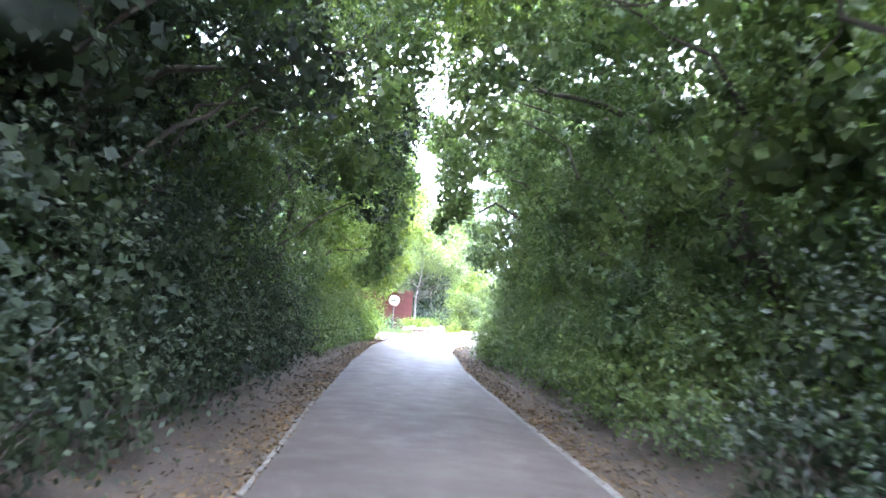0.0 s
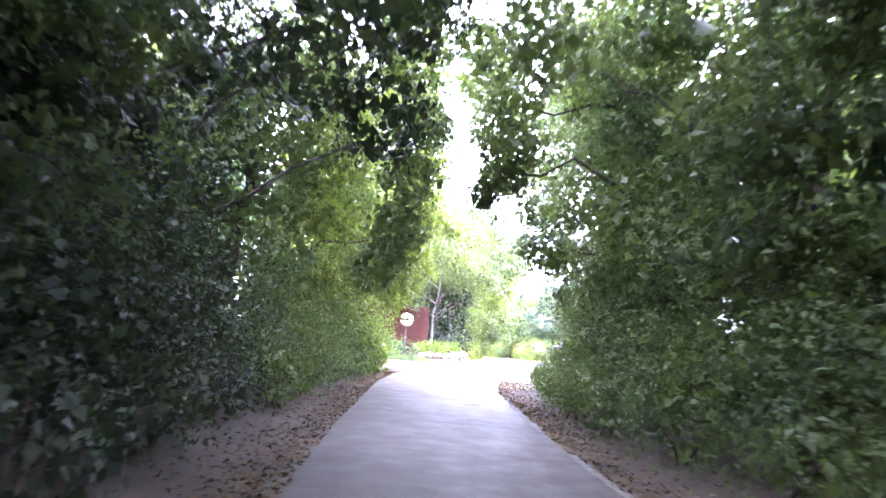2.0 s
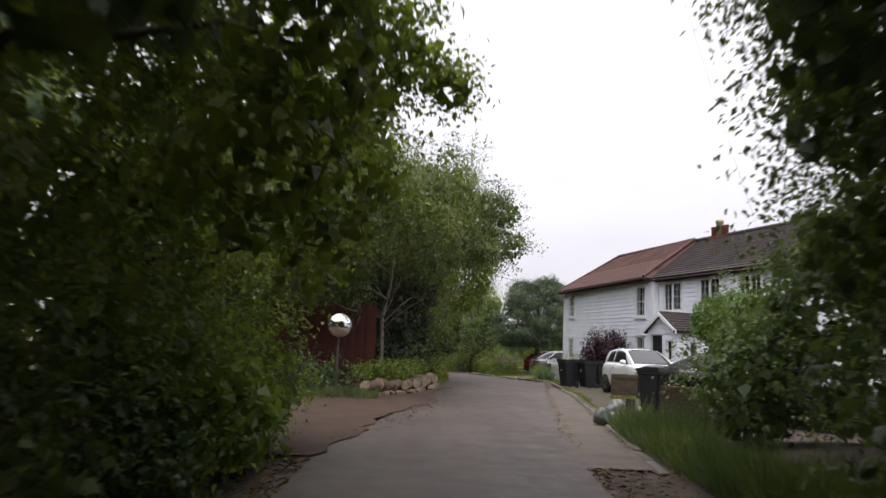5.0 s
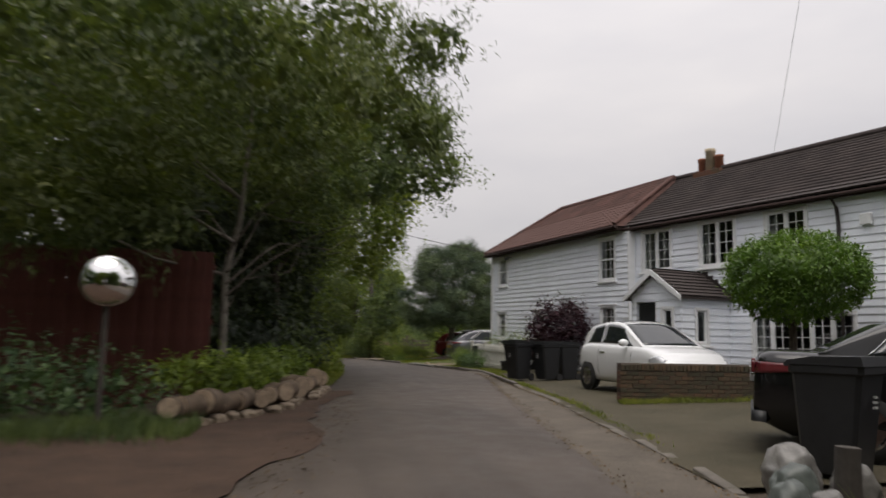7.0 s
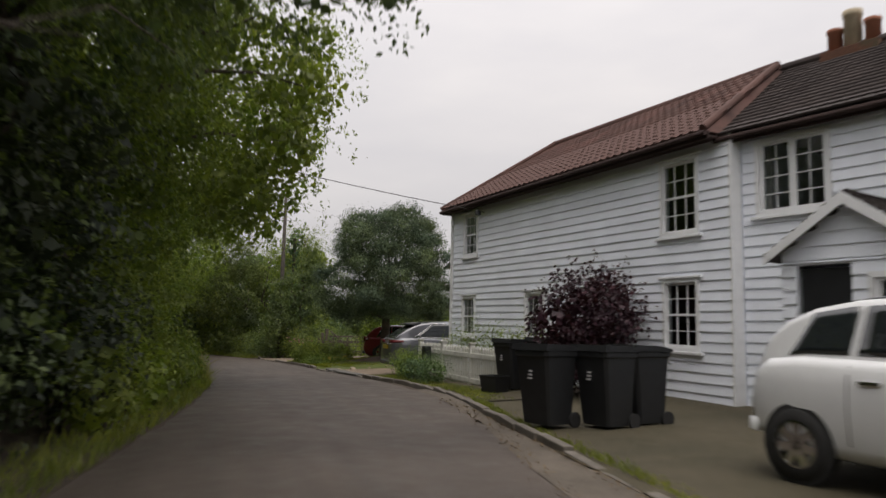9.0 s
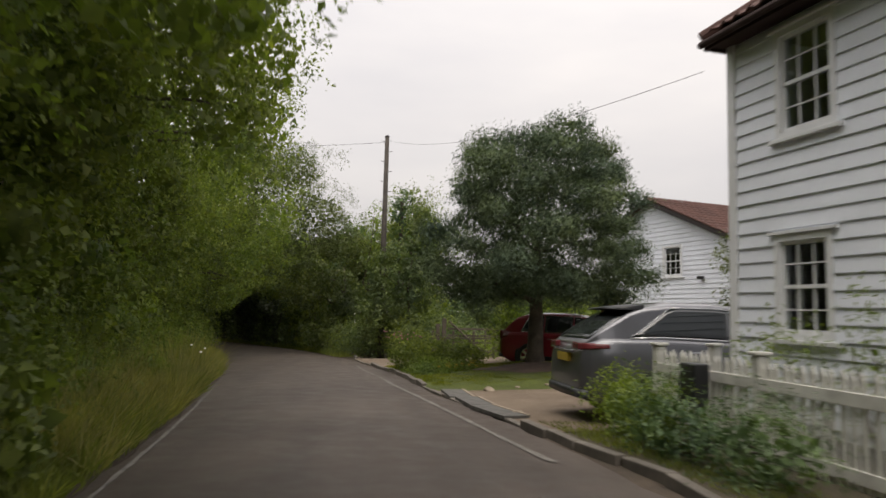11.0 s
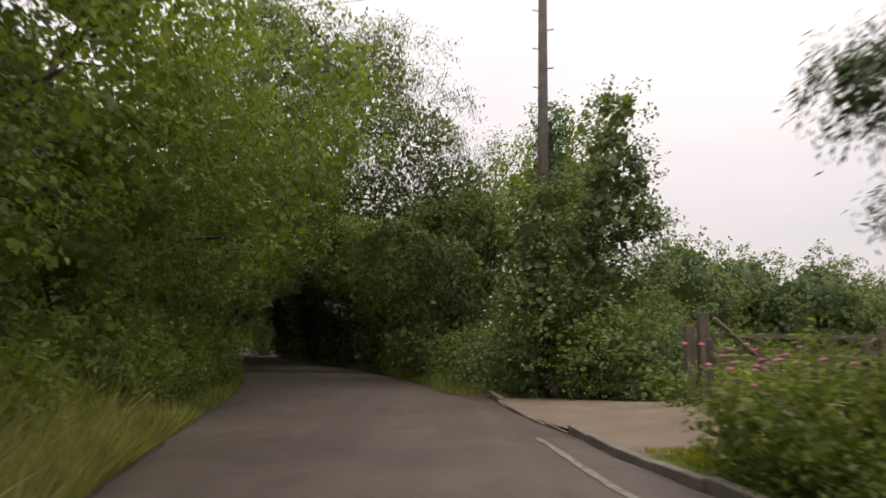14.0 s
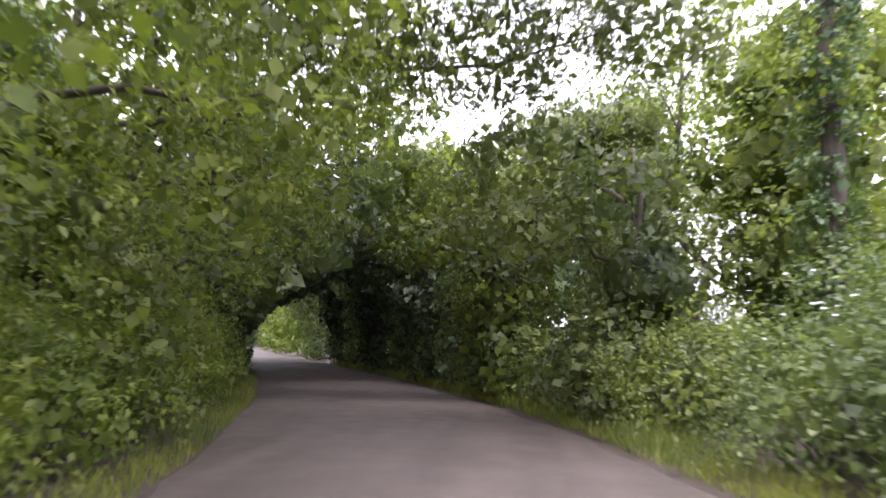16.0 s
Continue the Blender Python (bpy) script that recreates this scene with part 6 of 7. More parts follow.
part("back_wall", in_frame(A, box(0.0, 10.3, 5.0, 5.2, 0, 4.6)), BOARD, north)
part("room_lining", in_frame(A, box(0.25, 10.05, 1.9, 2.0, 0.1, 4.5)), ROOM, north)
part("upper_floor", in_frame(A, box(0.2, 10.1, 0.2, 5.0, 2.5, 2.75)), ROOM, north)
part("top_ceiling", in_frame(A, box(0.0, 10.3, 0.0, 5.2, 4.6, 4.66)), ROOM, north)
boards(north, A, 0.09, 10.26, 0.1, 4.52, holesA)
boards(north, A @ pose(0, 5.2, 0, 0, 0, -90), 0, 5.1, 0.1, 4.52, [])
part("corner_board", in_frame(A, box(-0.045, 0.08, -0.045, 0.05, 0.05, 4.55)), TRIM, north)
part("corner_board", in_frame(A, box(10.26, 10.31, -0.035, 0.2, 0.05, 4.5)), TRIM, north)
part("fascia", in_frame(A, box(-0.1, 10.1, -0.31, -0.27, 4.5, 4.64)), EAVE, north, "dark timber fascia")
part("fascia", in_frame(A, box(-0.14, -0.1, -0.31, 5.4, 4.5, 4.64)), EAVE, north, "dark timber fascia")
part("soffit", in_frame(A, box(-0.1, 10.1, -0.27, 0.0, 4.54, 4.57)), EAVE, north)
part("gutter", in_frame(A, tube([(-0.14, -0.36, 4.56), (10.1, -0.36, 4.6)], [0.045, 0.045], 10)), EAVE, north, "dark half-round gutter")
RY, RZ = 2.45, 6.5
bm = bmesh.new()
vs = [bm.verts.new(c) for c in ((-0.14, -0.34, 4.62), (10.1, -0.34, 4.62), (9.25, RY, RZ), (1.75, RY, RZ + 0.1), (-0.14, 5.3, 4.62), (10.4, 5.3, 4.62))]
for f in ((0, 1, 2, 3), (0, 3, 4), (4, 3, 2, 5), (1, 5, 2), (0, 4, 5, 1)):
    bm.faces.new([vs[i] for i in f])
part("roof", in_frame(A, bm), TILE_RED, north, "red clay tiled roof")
for k, h in enumerate(holesA):
    window(north, A, *h, leaves=1, cols=3, rows=4, curtain=0.12 if k in (1, 2) else 0)
    part("drip_board", in_frame(A, box(h[0] - 0.08, h[1] + 0.08, -0.075, 0.0, h[3] + 0.005, h[3] + 0.04, 0.004)), TRIM, north)
sl = part("security_lamp", in_frame(A, tube([(1.95, -0.02, 4.34), (2.02, -0.22, 4.37), (2.2, -0.34, 4.34)], [0.016, 0.016, 0.014], 8)), BLACK, north, "small black outside lamp on a bracket")
part("lamp_head", in_frame(A, box(2.13, 2.27, -0.42, -0.3, 4.2, 4.34, 0.025)), BLACK, sl)

south = thing("white_terrace", "white weatherboarded terrace with brown tiled roof and gabled porch", "house")
holesB = [(-0.15, 1.06, 3.14, 4.4), (2.0, 3.24, 3.12, 4.42), (4.06, 5.24, 3.14, 4.4), (3.6, 6.3, 0.7, 1.9), (8.5, 9.6, 3.2, 4.3), (8.6, 9.7, 0.8, 1.95)]
part("wall", in_frame(B, wall_cells(17.0, 0.0, 4.5, holesB, 0.2, -0.4)), BOARD, south)
part("end_wall", in_frame(B, box(16.8, 17.0, 0.2, 5.4, 0, 4.45)), BOARD, south)
part("back_wall", in_frame(B, box(1.0, 17.0, 5.4, 5.6, 0, 4.45)), BOARD, south)
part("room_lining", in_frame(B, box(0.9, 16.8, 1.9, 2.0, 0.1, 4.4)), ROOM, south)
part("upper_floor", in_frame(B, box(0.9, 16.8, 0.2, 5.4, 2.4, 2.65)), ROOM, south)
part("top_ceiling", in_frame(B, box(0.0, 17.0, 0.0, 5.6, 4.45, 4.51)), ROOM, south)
boards(south, B, -0.38, 17.0, 0.1, 4.46, holesB)
part("fascia", in_frame(B, box(-0.75, 17.1, -0.2, -0.16, 4.41, 4.52)), EAVE, south, "dark timber fascia")
part("gutter", in_frame(B, tube([(-0.75, -0.25, 4.49), (17.1, -0.25, 4.47)], [0.045, 0.045], 10)), EAVE, south, "dark half-round gutter")
part("downpipe", in_frame(B, tube([(5.95, -0.24, 4.44), (6.0, -0.12, 4.2), (6.0, -0.08, 3.9), (6.0, -0.08, 0.1)], [0.04] * 4, 8)), GUTTER, south, "dark downpipe")
bm = bmesh.new()
vs = [bm.verts.new(c) for c in ((-0.85, -0.23, 4.55), (17.2, -0.23, 4.55), (17.2, 2.6, 6.46), (-1.4, 2.6, 6.5), (-1.2, 5.7, 4.5), (17.2, 5.7, 4.48))]
for f in ((0, 1, 2, 3), (3, 2, 5, 4), (1, 5, 2), (0, 3, 4), (0, 4, 5, 1)):
    bm.faces.new([vs[i] for i in f])
part("roof", in_frame(B, bm), TILE_BROWN, south, "brown tiled roof")
window(south, B, *holesB[0], leaves=2, cols=2, rows=4, sash=False, curtain=0.1)
window(south, B, *holesB[1], leaves=2, cols=2, rows=4, sash=False, curtain=0.12)
window(south, B, *holesB[2], leaves=2, cols=2, rows=4, sash=False, curtain=0.12)
window(south, B, *holesB[3], leaves=5, cols=2, rows=4, sash=False, curtain=0.2, name="wide_window")
window(south, B, *holesB[4], leaves=2, cols=2, rows=3, sash=False)
window(south, B, *holesB[5], leaves=2, cols=2, rows=3, sash=False)
part("alarm_box", in_frame(B, box(6.5, 6.75, -0.12, -0.03, 3.75, 4.0, 0.02)), TRIM, south, "white alarm box")
# porch
PX0, PX1, PD = 1.25, 2.95, 1.75
PM = B @ pose(PX0, -PD, 0)
PW = PX1 - PX0
holesP = [(0.18, 0.86, 0.3, 2.14), (1.05, 1.5, 1.15, 2.02)]
part("porch_front", in_frame(PM, wall_cells(PW, 0.0, 2.3, holesP, 0.1)), BOARD, south)
boards(south, PM, 0.0, PW, 0.1, 2.2, holesP)
sideM = PM @ pose(PW, 0.0, 0, 0, 0, 90)
holesS = [(0.45, 0.95, 1.05, 2.0)]
part("porch_side", in_frame(sideM, wall_cells(PD, 0.0, 2.3, holesS, 0.1)), BOARD, south)
boards(south, sideM, 0.0, PD, 0.1, 2.2, holesS)
part("porch_side", in_frame(PM, box(0.0, 0.1, 0.1, PD - 0.01, 0, 2.3)), BOARD, south)
boards(south, PM @ pose(0, PD, 0, 0, 0, -90), 0.0, PD, 0.1, 2.2, [])
part("porch_gable", in_frame(PM, prism([(0.0, 2.3), (PW, 2.3), (PW / 2, 2.86)], 0.08)), BOARD, south)
boards(south, PM, 0, PW, 2.2, 2.83, [], slope=lambda z: (max(0, (z - 2.32) / 0.56) * PW / 2, PW - max(0, (z - 2.32) / 0.56) * PW / 2))
part("porch_door", in_frame(PM, box(0.22, 0.82, 0.04, 0.09, 0.3, 2.1, 0.01)), BLACK, south, "dark porch door")
window(south, PM, *holesP[1], leaves=1, cols=1, rows=1, sash=False)
window(south, sideM, *holesS[0], leaves=1, cols=1, rows=1, sash=False)
for s in (0, 1):
    a, b = ((-0.16, 2.26), (PW / 2, 2.94)) if s == 0 else ((PW + 0.16, 2.26), (PW / 2, 2.94))
    part("barge_board", in_frame(PM, prism([(a[0], a[1] + 0.02), (b[0], b[1] + 0.05), (b[0], b[1] - 0.1), (a[0], a[1] - 0.1)], 0.03, Matrix.Translation((0, -0.19, 0)))), TRIM, south)
    bm = bmesh.new()
    vs = [bm.verts.new(c) for c in ((a[0], -0.15, a[1]), (b[0], -0.15, b[1] + 0.03), (b[0], PD + 0.02, b[1] + 0.03), (a[0], PD + 0.02, a[1]))]
    vs += [bm.verts.new(v.co - Vector((0, 0, 0.06))) for v in vs]
    for f in ((0, 1, 2, 3), (4, 7, 6, 5), (0, 4, 5, 1), (1, 5, 6, 2), (2, 6, 7, 3), (3, 7, 4, 0)):
        bm.faces.new([vs[i] for i in f])
    bmesh.ops.recalc_face_normals(bm, faces=bm.faces[:])
    part("porch_roof", in_frame(PM, bm), TILE_BROWN, south, "brown tiled porch roof")
    L = PM @ Matrix(((0, 1, 0, 0), (1, 0, 0, 0), (0, 0, 1, 0), (0, 0, 0, 1)))
    tiles(south, L, TILE_BROWN, (a[0], a[1]), (b[0], b[1] + 0.03), -0.05, PD - 0.1, None, 0.16, 0.2, 120, seed=9 + s, curl=0.15)
for k in range(6):
    x = PX0 + PW / 2 + 0.02 + k * 0.17
    z = 2.97 - (x - PX0 - PW / 2) * 0.68 / 1.01
    part("flashing", in_frame(B, box(x, x + 0.19, -0.045, -0.033, z - 0.14, z + 0.06)), GUTTER, south, "stepped lead flashing")
# chimney
cm = B @ pose(0.25, 2.6, 0)
chim = part("chimney", in_frame(cm, box(-0.5, 0.52, -0.25, 0.25, 5.9, 6.5, 0.01)), BRICK, south, "low brick chimney stack")
for k, (dx, h, r, mt) in enumerate(((-0.32, 0.46, 0.13, POT), (0.0, 0.72, 0.15, POT_CREAM), (0.34, 0.46, 0.13, POT))):
    part("chimney_pot", in_frame(cm, lathe([(r * 1.03, 6.5), (r, 6.5 + h * 0.82), (r * 1.12, 6.5 + h * 0.84), (r * 1.12, 6.5 + h), (r * 0.75, 6.5 + h), (r * 0.75, 6.5 + h * 0.5)], 14, Matrix.Translation((dx, 0, 0)))), mt, chim, "clay chimney pot", True)
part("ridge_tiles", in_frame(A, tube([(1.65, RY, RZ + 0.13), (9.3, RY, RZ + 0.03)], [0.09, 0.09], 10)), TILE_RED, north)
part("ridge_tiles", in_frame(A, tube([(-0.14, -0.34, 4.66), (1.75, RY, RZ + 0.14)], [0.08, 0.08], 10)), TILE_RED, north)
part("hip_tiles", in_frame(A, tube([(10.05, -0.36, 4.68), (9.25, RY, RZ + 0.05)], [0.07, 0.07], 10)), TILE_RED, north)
part("ridge_tiles", in_frame(B, tube([(-1.45, 2.6, 6.53), (17.2, 2.6, 6.5)], [0.09, 0.09], 10)), TILE_BROWN, south)
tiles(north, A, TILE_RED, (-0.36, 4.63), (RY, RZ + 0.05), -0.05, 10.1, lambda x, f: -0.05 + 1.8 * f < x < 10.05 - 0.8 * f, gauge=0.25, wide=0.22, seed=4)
tiles(south, B, TILE_BROWN, (-0.25, 4.56), (2.6, 6.47), -1.5, 17.0, lambda x, f: x > -0.72 - 0.6 * f, gauge=0.2, wide=0.2, seed=5, most=150, curl=0.15)

# gabled house behind the yew
def cut(bm, x=1.9):
    """Keeps what lies past x."""
    bmesh.ops.bisect_plane(bm, geom=bm.verts[:] + bm.edges[:] + bm.faces[:], plane_co=(x, 0, 0), plane_no=(-1, 0, 0), clear_outer=True)
    bmesh.ops.holes_fill(bm, edges=[e for e in bm.edges if e.is_boundary])
    return bm


G = pose(18.5, 88.8, 0, 0, 0, -74) @ Matrix.Diagonal((1.42, 1, 1, 1)) @ pose(-5.1, 0, 0)
gable = thing("gabled_house", "white weatherboarded gable end over an open carport", "house")
GWm = 6.8
part("wall", in_frame(G, cut(wall_cells(GWm, 2.2, 4.4, [(3.9, 4.65, 3.35, 4.4)], 0.2))), BOARD, gable)
part("gable", in_frame(G, cut(prism([(0, 4.4), (3.9, 4.4), (3.9, 4.55), (4.65, 4.55), (4.65, 4.4), (GWm, 4.4), (GWm / 2, 6.4)], 0.2))), BOARD, gable)
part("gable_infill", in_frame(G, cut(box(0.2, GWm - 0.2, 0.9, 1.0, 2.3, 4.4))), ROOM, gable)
boards(gable, G, 0, GWm, 2.2, 6.3, [(3.9, 4.65, 3.35, 4.55)], slope=lambda z: (1.9, GWm) if z < 4.4 else (max(1.9, (z - 4.4) / 2.0 * GWm / 2), GWm - (z - 4.4) / 2.0 * GWm / 2))
window(gable, G, 3.9, 4.65, 3.35, 4.55, cols=3, rows=4)
part("side_wall", in_frame(G, box(GWm - 0.2, GWm, 0.2, 4.4, 2.2, 4.4)), BOARD, gable)
boards(gable, G @ pose(GWm, 0, 0, 0, 0, 90), 0.0, 4.4, 2.2, 4.3, [])
part("side_wall", in_frame(G, box(1.9, 2.1, 0.2, 4.4, 2.2, 4.9)), BOARD, gable)
part("back_wall", in_frame(G, cut(box(0.0, GWm, 4.4, 4.55, 0.0, 4.4))), ROOM, gable)
part("carport_ceiling", in_frame(G, cut(box(0, GWm, 0, 4.5, 2.12, 2.2))), GUTTER, gable)
for x in (2.1, 2.9, 4.4, 6.1):
    part("carport_post", in_frame(G, box(x - 0.1, x + 0.1, 0.05, 0.25, 0.1, 2.12, 0.01)), TRIM if x > 4 else WOOD_OLD, gable)
for s in (0, 1):
    a = (-0.35, 4.2) if s == 0 else (GWm + 0.35, 4.2)
    bm = bmesh.new()
    vs = [bm.verts.new(c) for c in ((a[0], -0.3, a[1]), (GWm / 2, -0.3, 6.5), (GWm / 2, 4.7, 6.5), (a[0], 4.7, a[1]))]
    vs += [bm.verts.new(v.co - Vector((0, 0, 0.12))) for v in vs]
    for f in ((0, 1, 2, 3), (4, 7, 6, 5), (0, 4, 5, 1), (1, 5, 6, 2), (2, 6, 7, 3), (3, 7, 4, 0)):
        bm.faces.new([vs[i] for i in f])
    bmesh.ops.recalc_face_normals(bm, faces=bm.faces[:])
    part("roof", in_frame(G, cut(bm, 1.65)), TILE_RED, gable, "red-brown tiled roof")
    part("barge_board", in_frame(G, cut(prism([a, (GWm / 2, 6.47), (GWm / 2, 6.29), (a[0], a[1] - 0.16)], 0.04, Matrix.Translation((0, -0.33, 0))), 1.65)), GUTTER, gable)
L = G @ Matrix(((0, 1, 0, 0), (1, 0, 0, 0), (0, 0, 1, 0), (0, 0, 0, 1)))
tiles(gable, L, TILE_RED, (GWm + 0.35, 4.2), (GWm / 2, 6.5), -0.2, 4.5, None, 0.3, 0.26, 60, seed=14)
part("outside_lamp", in_frame(G, box(5.3, 5.45, -0.2, -0.03, 3.2, 3.32, 0.02)), BLACK, gable)
part("downpipe", in_frame(G, tube([(GWm + 0.1, -0.1, 4.1), (GWm + 0.06, -0.1, 0.1)], [0.04, 0.04], 8)), GUTTER, gable)
wing = thing("rear_wing", "white boarded rear wing with red tiled roof", "house")
WG = pose(23.4, 88.6, 0.4, 0, 0, 0)
part("wall", in_frame(WG, box(0, 6, 0, 6, 0, 5.3)), BOARD, wing)
boards(wing, WG, 0, 6, 0.1, 5.3, [])
boards(wing, WG @ pose(0, 6, 0, 0, 0, -90), 0, 6, 2.4, 5.3, [])
bm = bmesh.new()
vs = [bm.verts.new(c) for c in ((-0.3, -0.3, 5.25), (6.3, -0.3, 5.25), (6.3, 3, 6.35), (-0.3, 3, 6.35), (-0.3, 6.3, 5.25), (6.3, 6.3, 5.25))]
for f in ((0, 1, 2, 3), (3, 2, 5, 4), (0, 3, 4), (1, 5, 2), (0, 4, 5, 1)):
    bm.faces.new([vs[i] for i in f])
part("roof", in_frame(WG, bm), TILE_RED, wing)


# ---- cars ----
car("small_white_car", "small rounded white hatchback with a black glass roof", CAR_WHITE, pose(10.0, 58.5, 0.09, 0, 0, -83), 3.5, 1.63,
    [(0, 0.5), (0.02, 0.76), (0.1, 0.9), (0.25, 0.97), (0.6, 1.0), (1.4, 0.99), (2.3, 0.97), (2.62, 0.96), (2.9, 0.92), (3.15, 0.84), (3.33, 0.72), (3.44, 0.6), (3.5, 0.46)],
    [(0.08, 0.92), (0.2, 1.14), (0.4, 1.33), (0.65, 1.44), (1.0, 1.5), (1.35, 1.515), (1.65, 1.48), (1.85, 1.41), (2.2, 1.21), (2.62, 0.965)], (0.6, 2.9), 0.29,
    (1.76, 2.56), ((0.46, 1.02, 0.66, 1.06), (1.08, 2.3, 1.12, 1.86)), None, rear=(0.42, 0.12), glass_roof=(0.75, 1.7), head=(2.98, 3.32, 0.58, 0.8), seams=(1.06, 2.34), handles=(1.24,))
car("grey_suv", "grey sport utility car parked on gravel", CAR_GREY, pose(9.5, 74.98, 0.07, 0, 0, 0), 4.8, 1.9,
    [(0, 0.6), (0.03, 0.95), (0.12, 1.09), (0.3, 1.15), (1.2, 1.16), (3.3, 1.09), (3.6, 1.0), (4.4, 0.9), (4.75, 0.7), (4.8, 0.5)],
    [(0.08, 1.08), (0.25, 1.22), (0.5, 1.4), (0.72, 1.54), (0.95, 1.625), (1.4, 1.685), (2.0, 1.69), (2.5, 1.65), (2.9, 1.53), (3.6, 1.03)], (0.98, 3.72), 0.37,
    (2.72, 3.52), ((0.68, 2.22, 1.32, 2.22), (2.25, 3.24, 2.25, 2.84)), (0.8, PLATE_Y), rear=(0.7, 0.14), tail=(0.99, 1.08, 0.34), spoiler=(0.55, 0.95, 1.6), seams=(1.38, 2.24, 3.2), handles=(1.6, 2.45), cladding=0.14)
car("red_suv", "dark red sport utility car parked behind a yew", CAR_RED, pose(11.0, 85.85, 0.22, 0, 0, -30), 4.7, 1.9,
    [(0, 0.6), (0.03, 0.9), (0.12, 1.0), (0.3, 1.06), (1.2, 1.06), (3.2, 1.02), (3.5, 0.98), (4.3, 0.9), (4.65, 0.72), (4.7, 0.5)],
    [(0.08, 1.0), (0.2, 1.18), (0.4, 1.4), (0.55, 1.53), (0.8, 1.6), (1.2, 1.64), (2.0, 1.63), (2.4, 1.59), (2.8, 1.47), (3.5, 1.0)], (0.95, 3.75), 0.38,
    (2.62, 3.42), ((0.66, 1.33, 0.9, 1.33), (1.36, 2.17, 1.36, 2.17), (2.21, 3.16, 2.21, 2.76)), None, rear=(0.46, 0.12), tail=(0.86, 1.1, 0.26), head=(4.2, 4.6, 0.68, 0.82), seams=(1.34, 2.2, 3.1), handles=(1.56, 2.4), cladding=0.14)
car("saloon_car", "black saloon car parked tail to the lane", CAR_BLACK, pose(8.2, 50.2, 0.06, 0, 0, -34), 4.7, 1.82,
    [(0, 0.55), (0.02, 0.9), (0.08, 1.02), (0.18, 1.05), (0.8, 1.04), (3.4, 0.96), (4.4, 0.78), (4.65, 0.62), (4.7, 0.5)],
    [(0.62, 1.04), (0.9, 1.2), (1.2, 1.36), (1.5, 1.43), (1.9, 1.455), (2.4, 1.44), (2.7, 1.37), (3.4, 0.965)], (0.98, 3.8), 0.33,
    (2.58, 3.34), ((1.05, 1.9, 1.35, 1.92), (1.98, 3.0, 1.98, 2.62)), (0.72, PLATE_W), rear=(1.3, 0.72), tail=(0.83, 0.95, 0.52), seams=(1.2, 1.94, 2.95), handles=(1.5, 2.2), cladding=0.08)


# ---- wheelie bins ----
def wheelie_bin(at, label="black plastic wheelie bin with a closed lid"):
    t = thing("wheelie_bin", label, "bin", at, "wheelie bins")
    bm = loft([[(x * s, y * s2 + off, z) for x, y in ((-0.25, -0.3), (0.25, -0.3), (0.29, -0.26), (0.29, 0.26), (0.25, 0.3), (-0.25, 0.3), (-0.29, 0.26), (-0.29, -0.26), (-0.25, -0.3))] for z, s, s2, off in ((0.05, 0.8, 0.72, 0.03), (0.1, 0.82, 0.74, 0.03), (0.9, 0.98, 0.98, 0.0), (0.92, 1.04, 1.06, 0.0), (0.98, 1.04, 1.06, 0.0))])
    part("body", bm, BLACK, t)
    part("lid", prism([(-0.33, 0.985), (0.33, 0.985), (0.31, 1.02), (0.1, 1.06), (-0.31, 1.07)], 0.62, pose(0.31, 0, 0, 0, 0, 90)), BLACK, t)
    part("handle", tube([(-0.22, 0.36, 0.98), (0.22, 0.36, 0.98)], [0.018, 0.018], 8), BLACK, t)
    for s in (-1, 1):
        part("wheel", lathe([(0.03, -0.02), (0.1, -0.02), (0.1, 0.02), (0.03, 0.02)], 14, Matrix.Translation((0.25 * s, 0.27, 0.1)) @ pose(0, 0, 0, 0, 90, 0)), RUBBER, t)
    for k in range(3):
        part("marking", box(-0.035 + 0.012 * k, 0.03, -0.312, -0.29, 0.62 + 0.045 * k, 0.64 + 0.045 * k), PLATE_W, t, "small pale printed mark")
    return t


first = wheelie_bin(pose(8.78, 61.55, 0.04, 0, 0, -68))
for x, y, r in ((9.5, 61.3, -72), (10.12, 61.5, -80), (10.45, 66.8, -72), (11.05, 66.45, -70), (7.86, 48.45, 30)):
    copy_thing(first, pose(x, y, max(0.04, float(rise(x, y))), 0, 0, r))
t = thing("recycling_box", "dark open recycling box beside a bin", "box", pose(9.95, 66.5, 0.1, 0, 0, -70))
bm = loft([[(x * s, y * s, z) for x, y in ((-0.25, -0.19), (0.25, -0.19), (0.25, 0.19), (-0.25, 0.19), (-0.25, -0.19))] for z, s in ((0.0, 0.85), (0.3, 1.0), (0.32, 1.06), (0.34, 1.06), (0.34, 0.97), (0.04, 0.82))])
part("body", bm, BLACK, t)


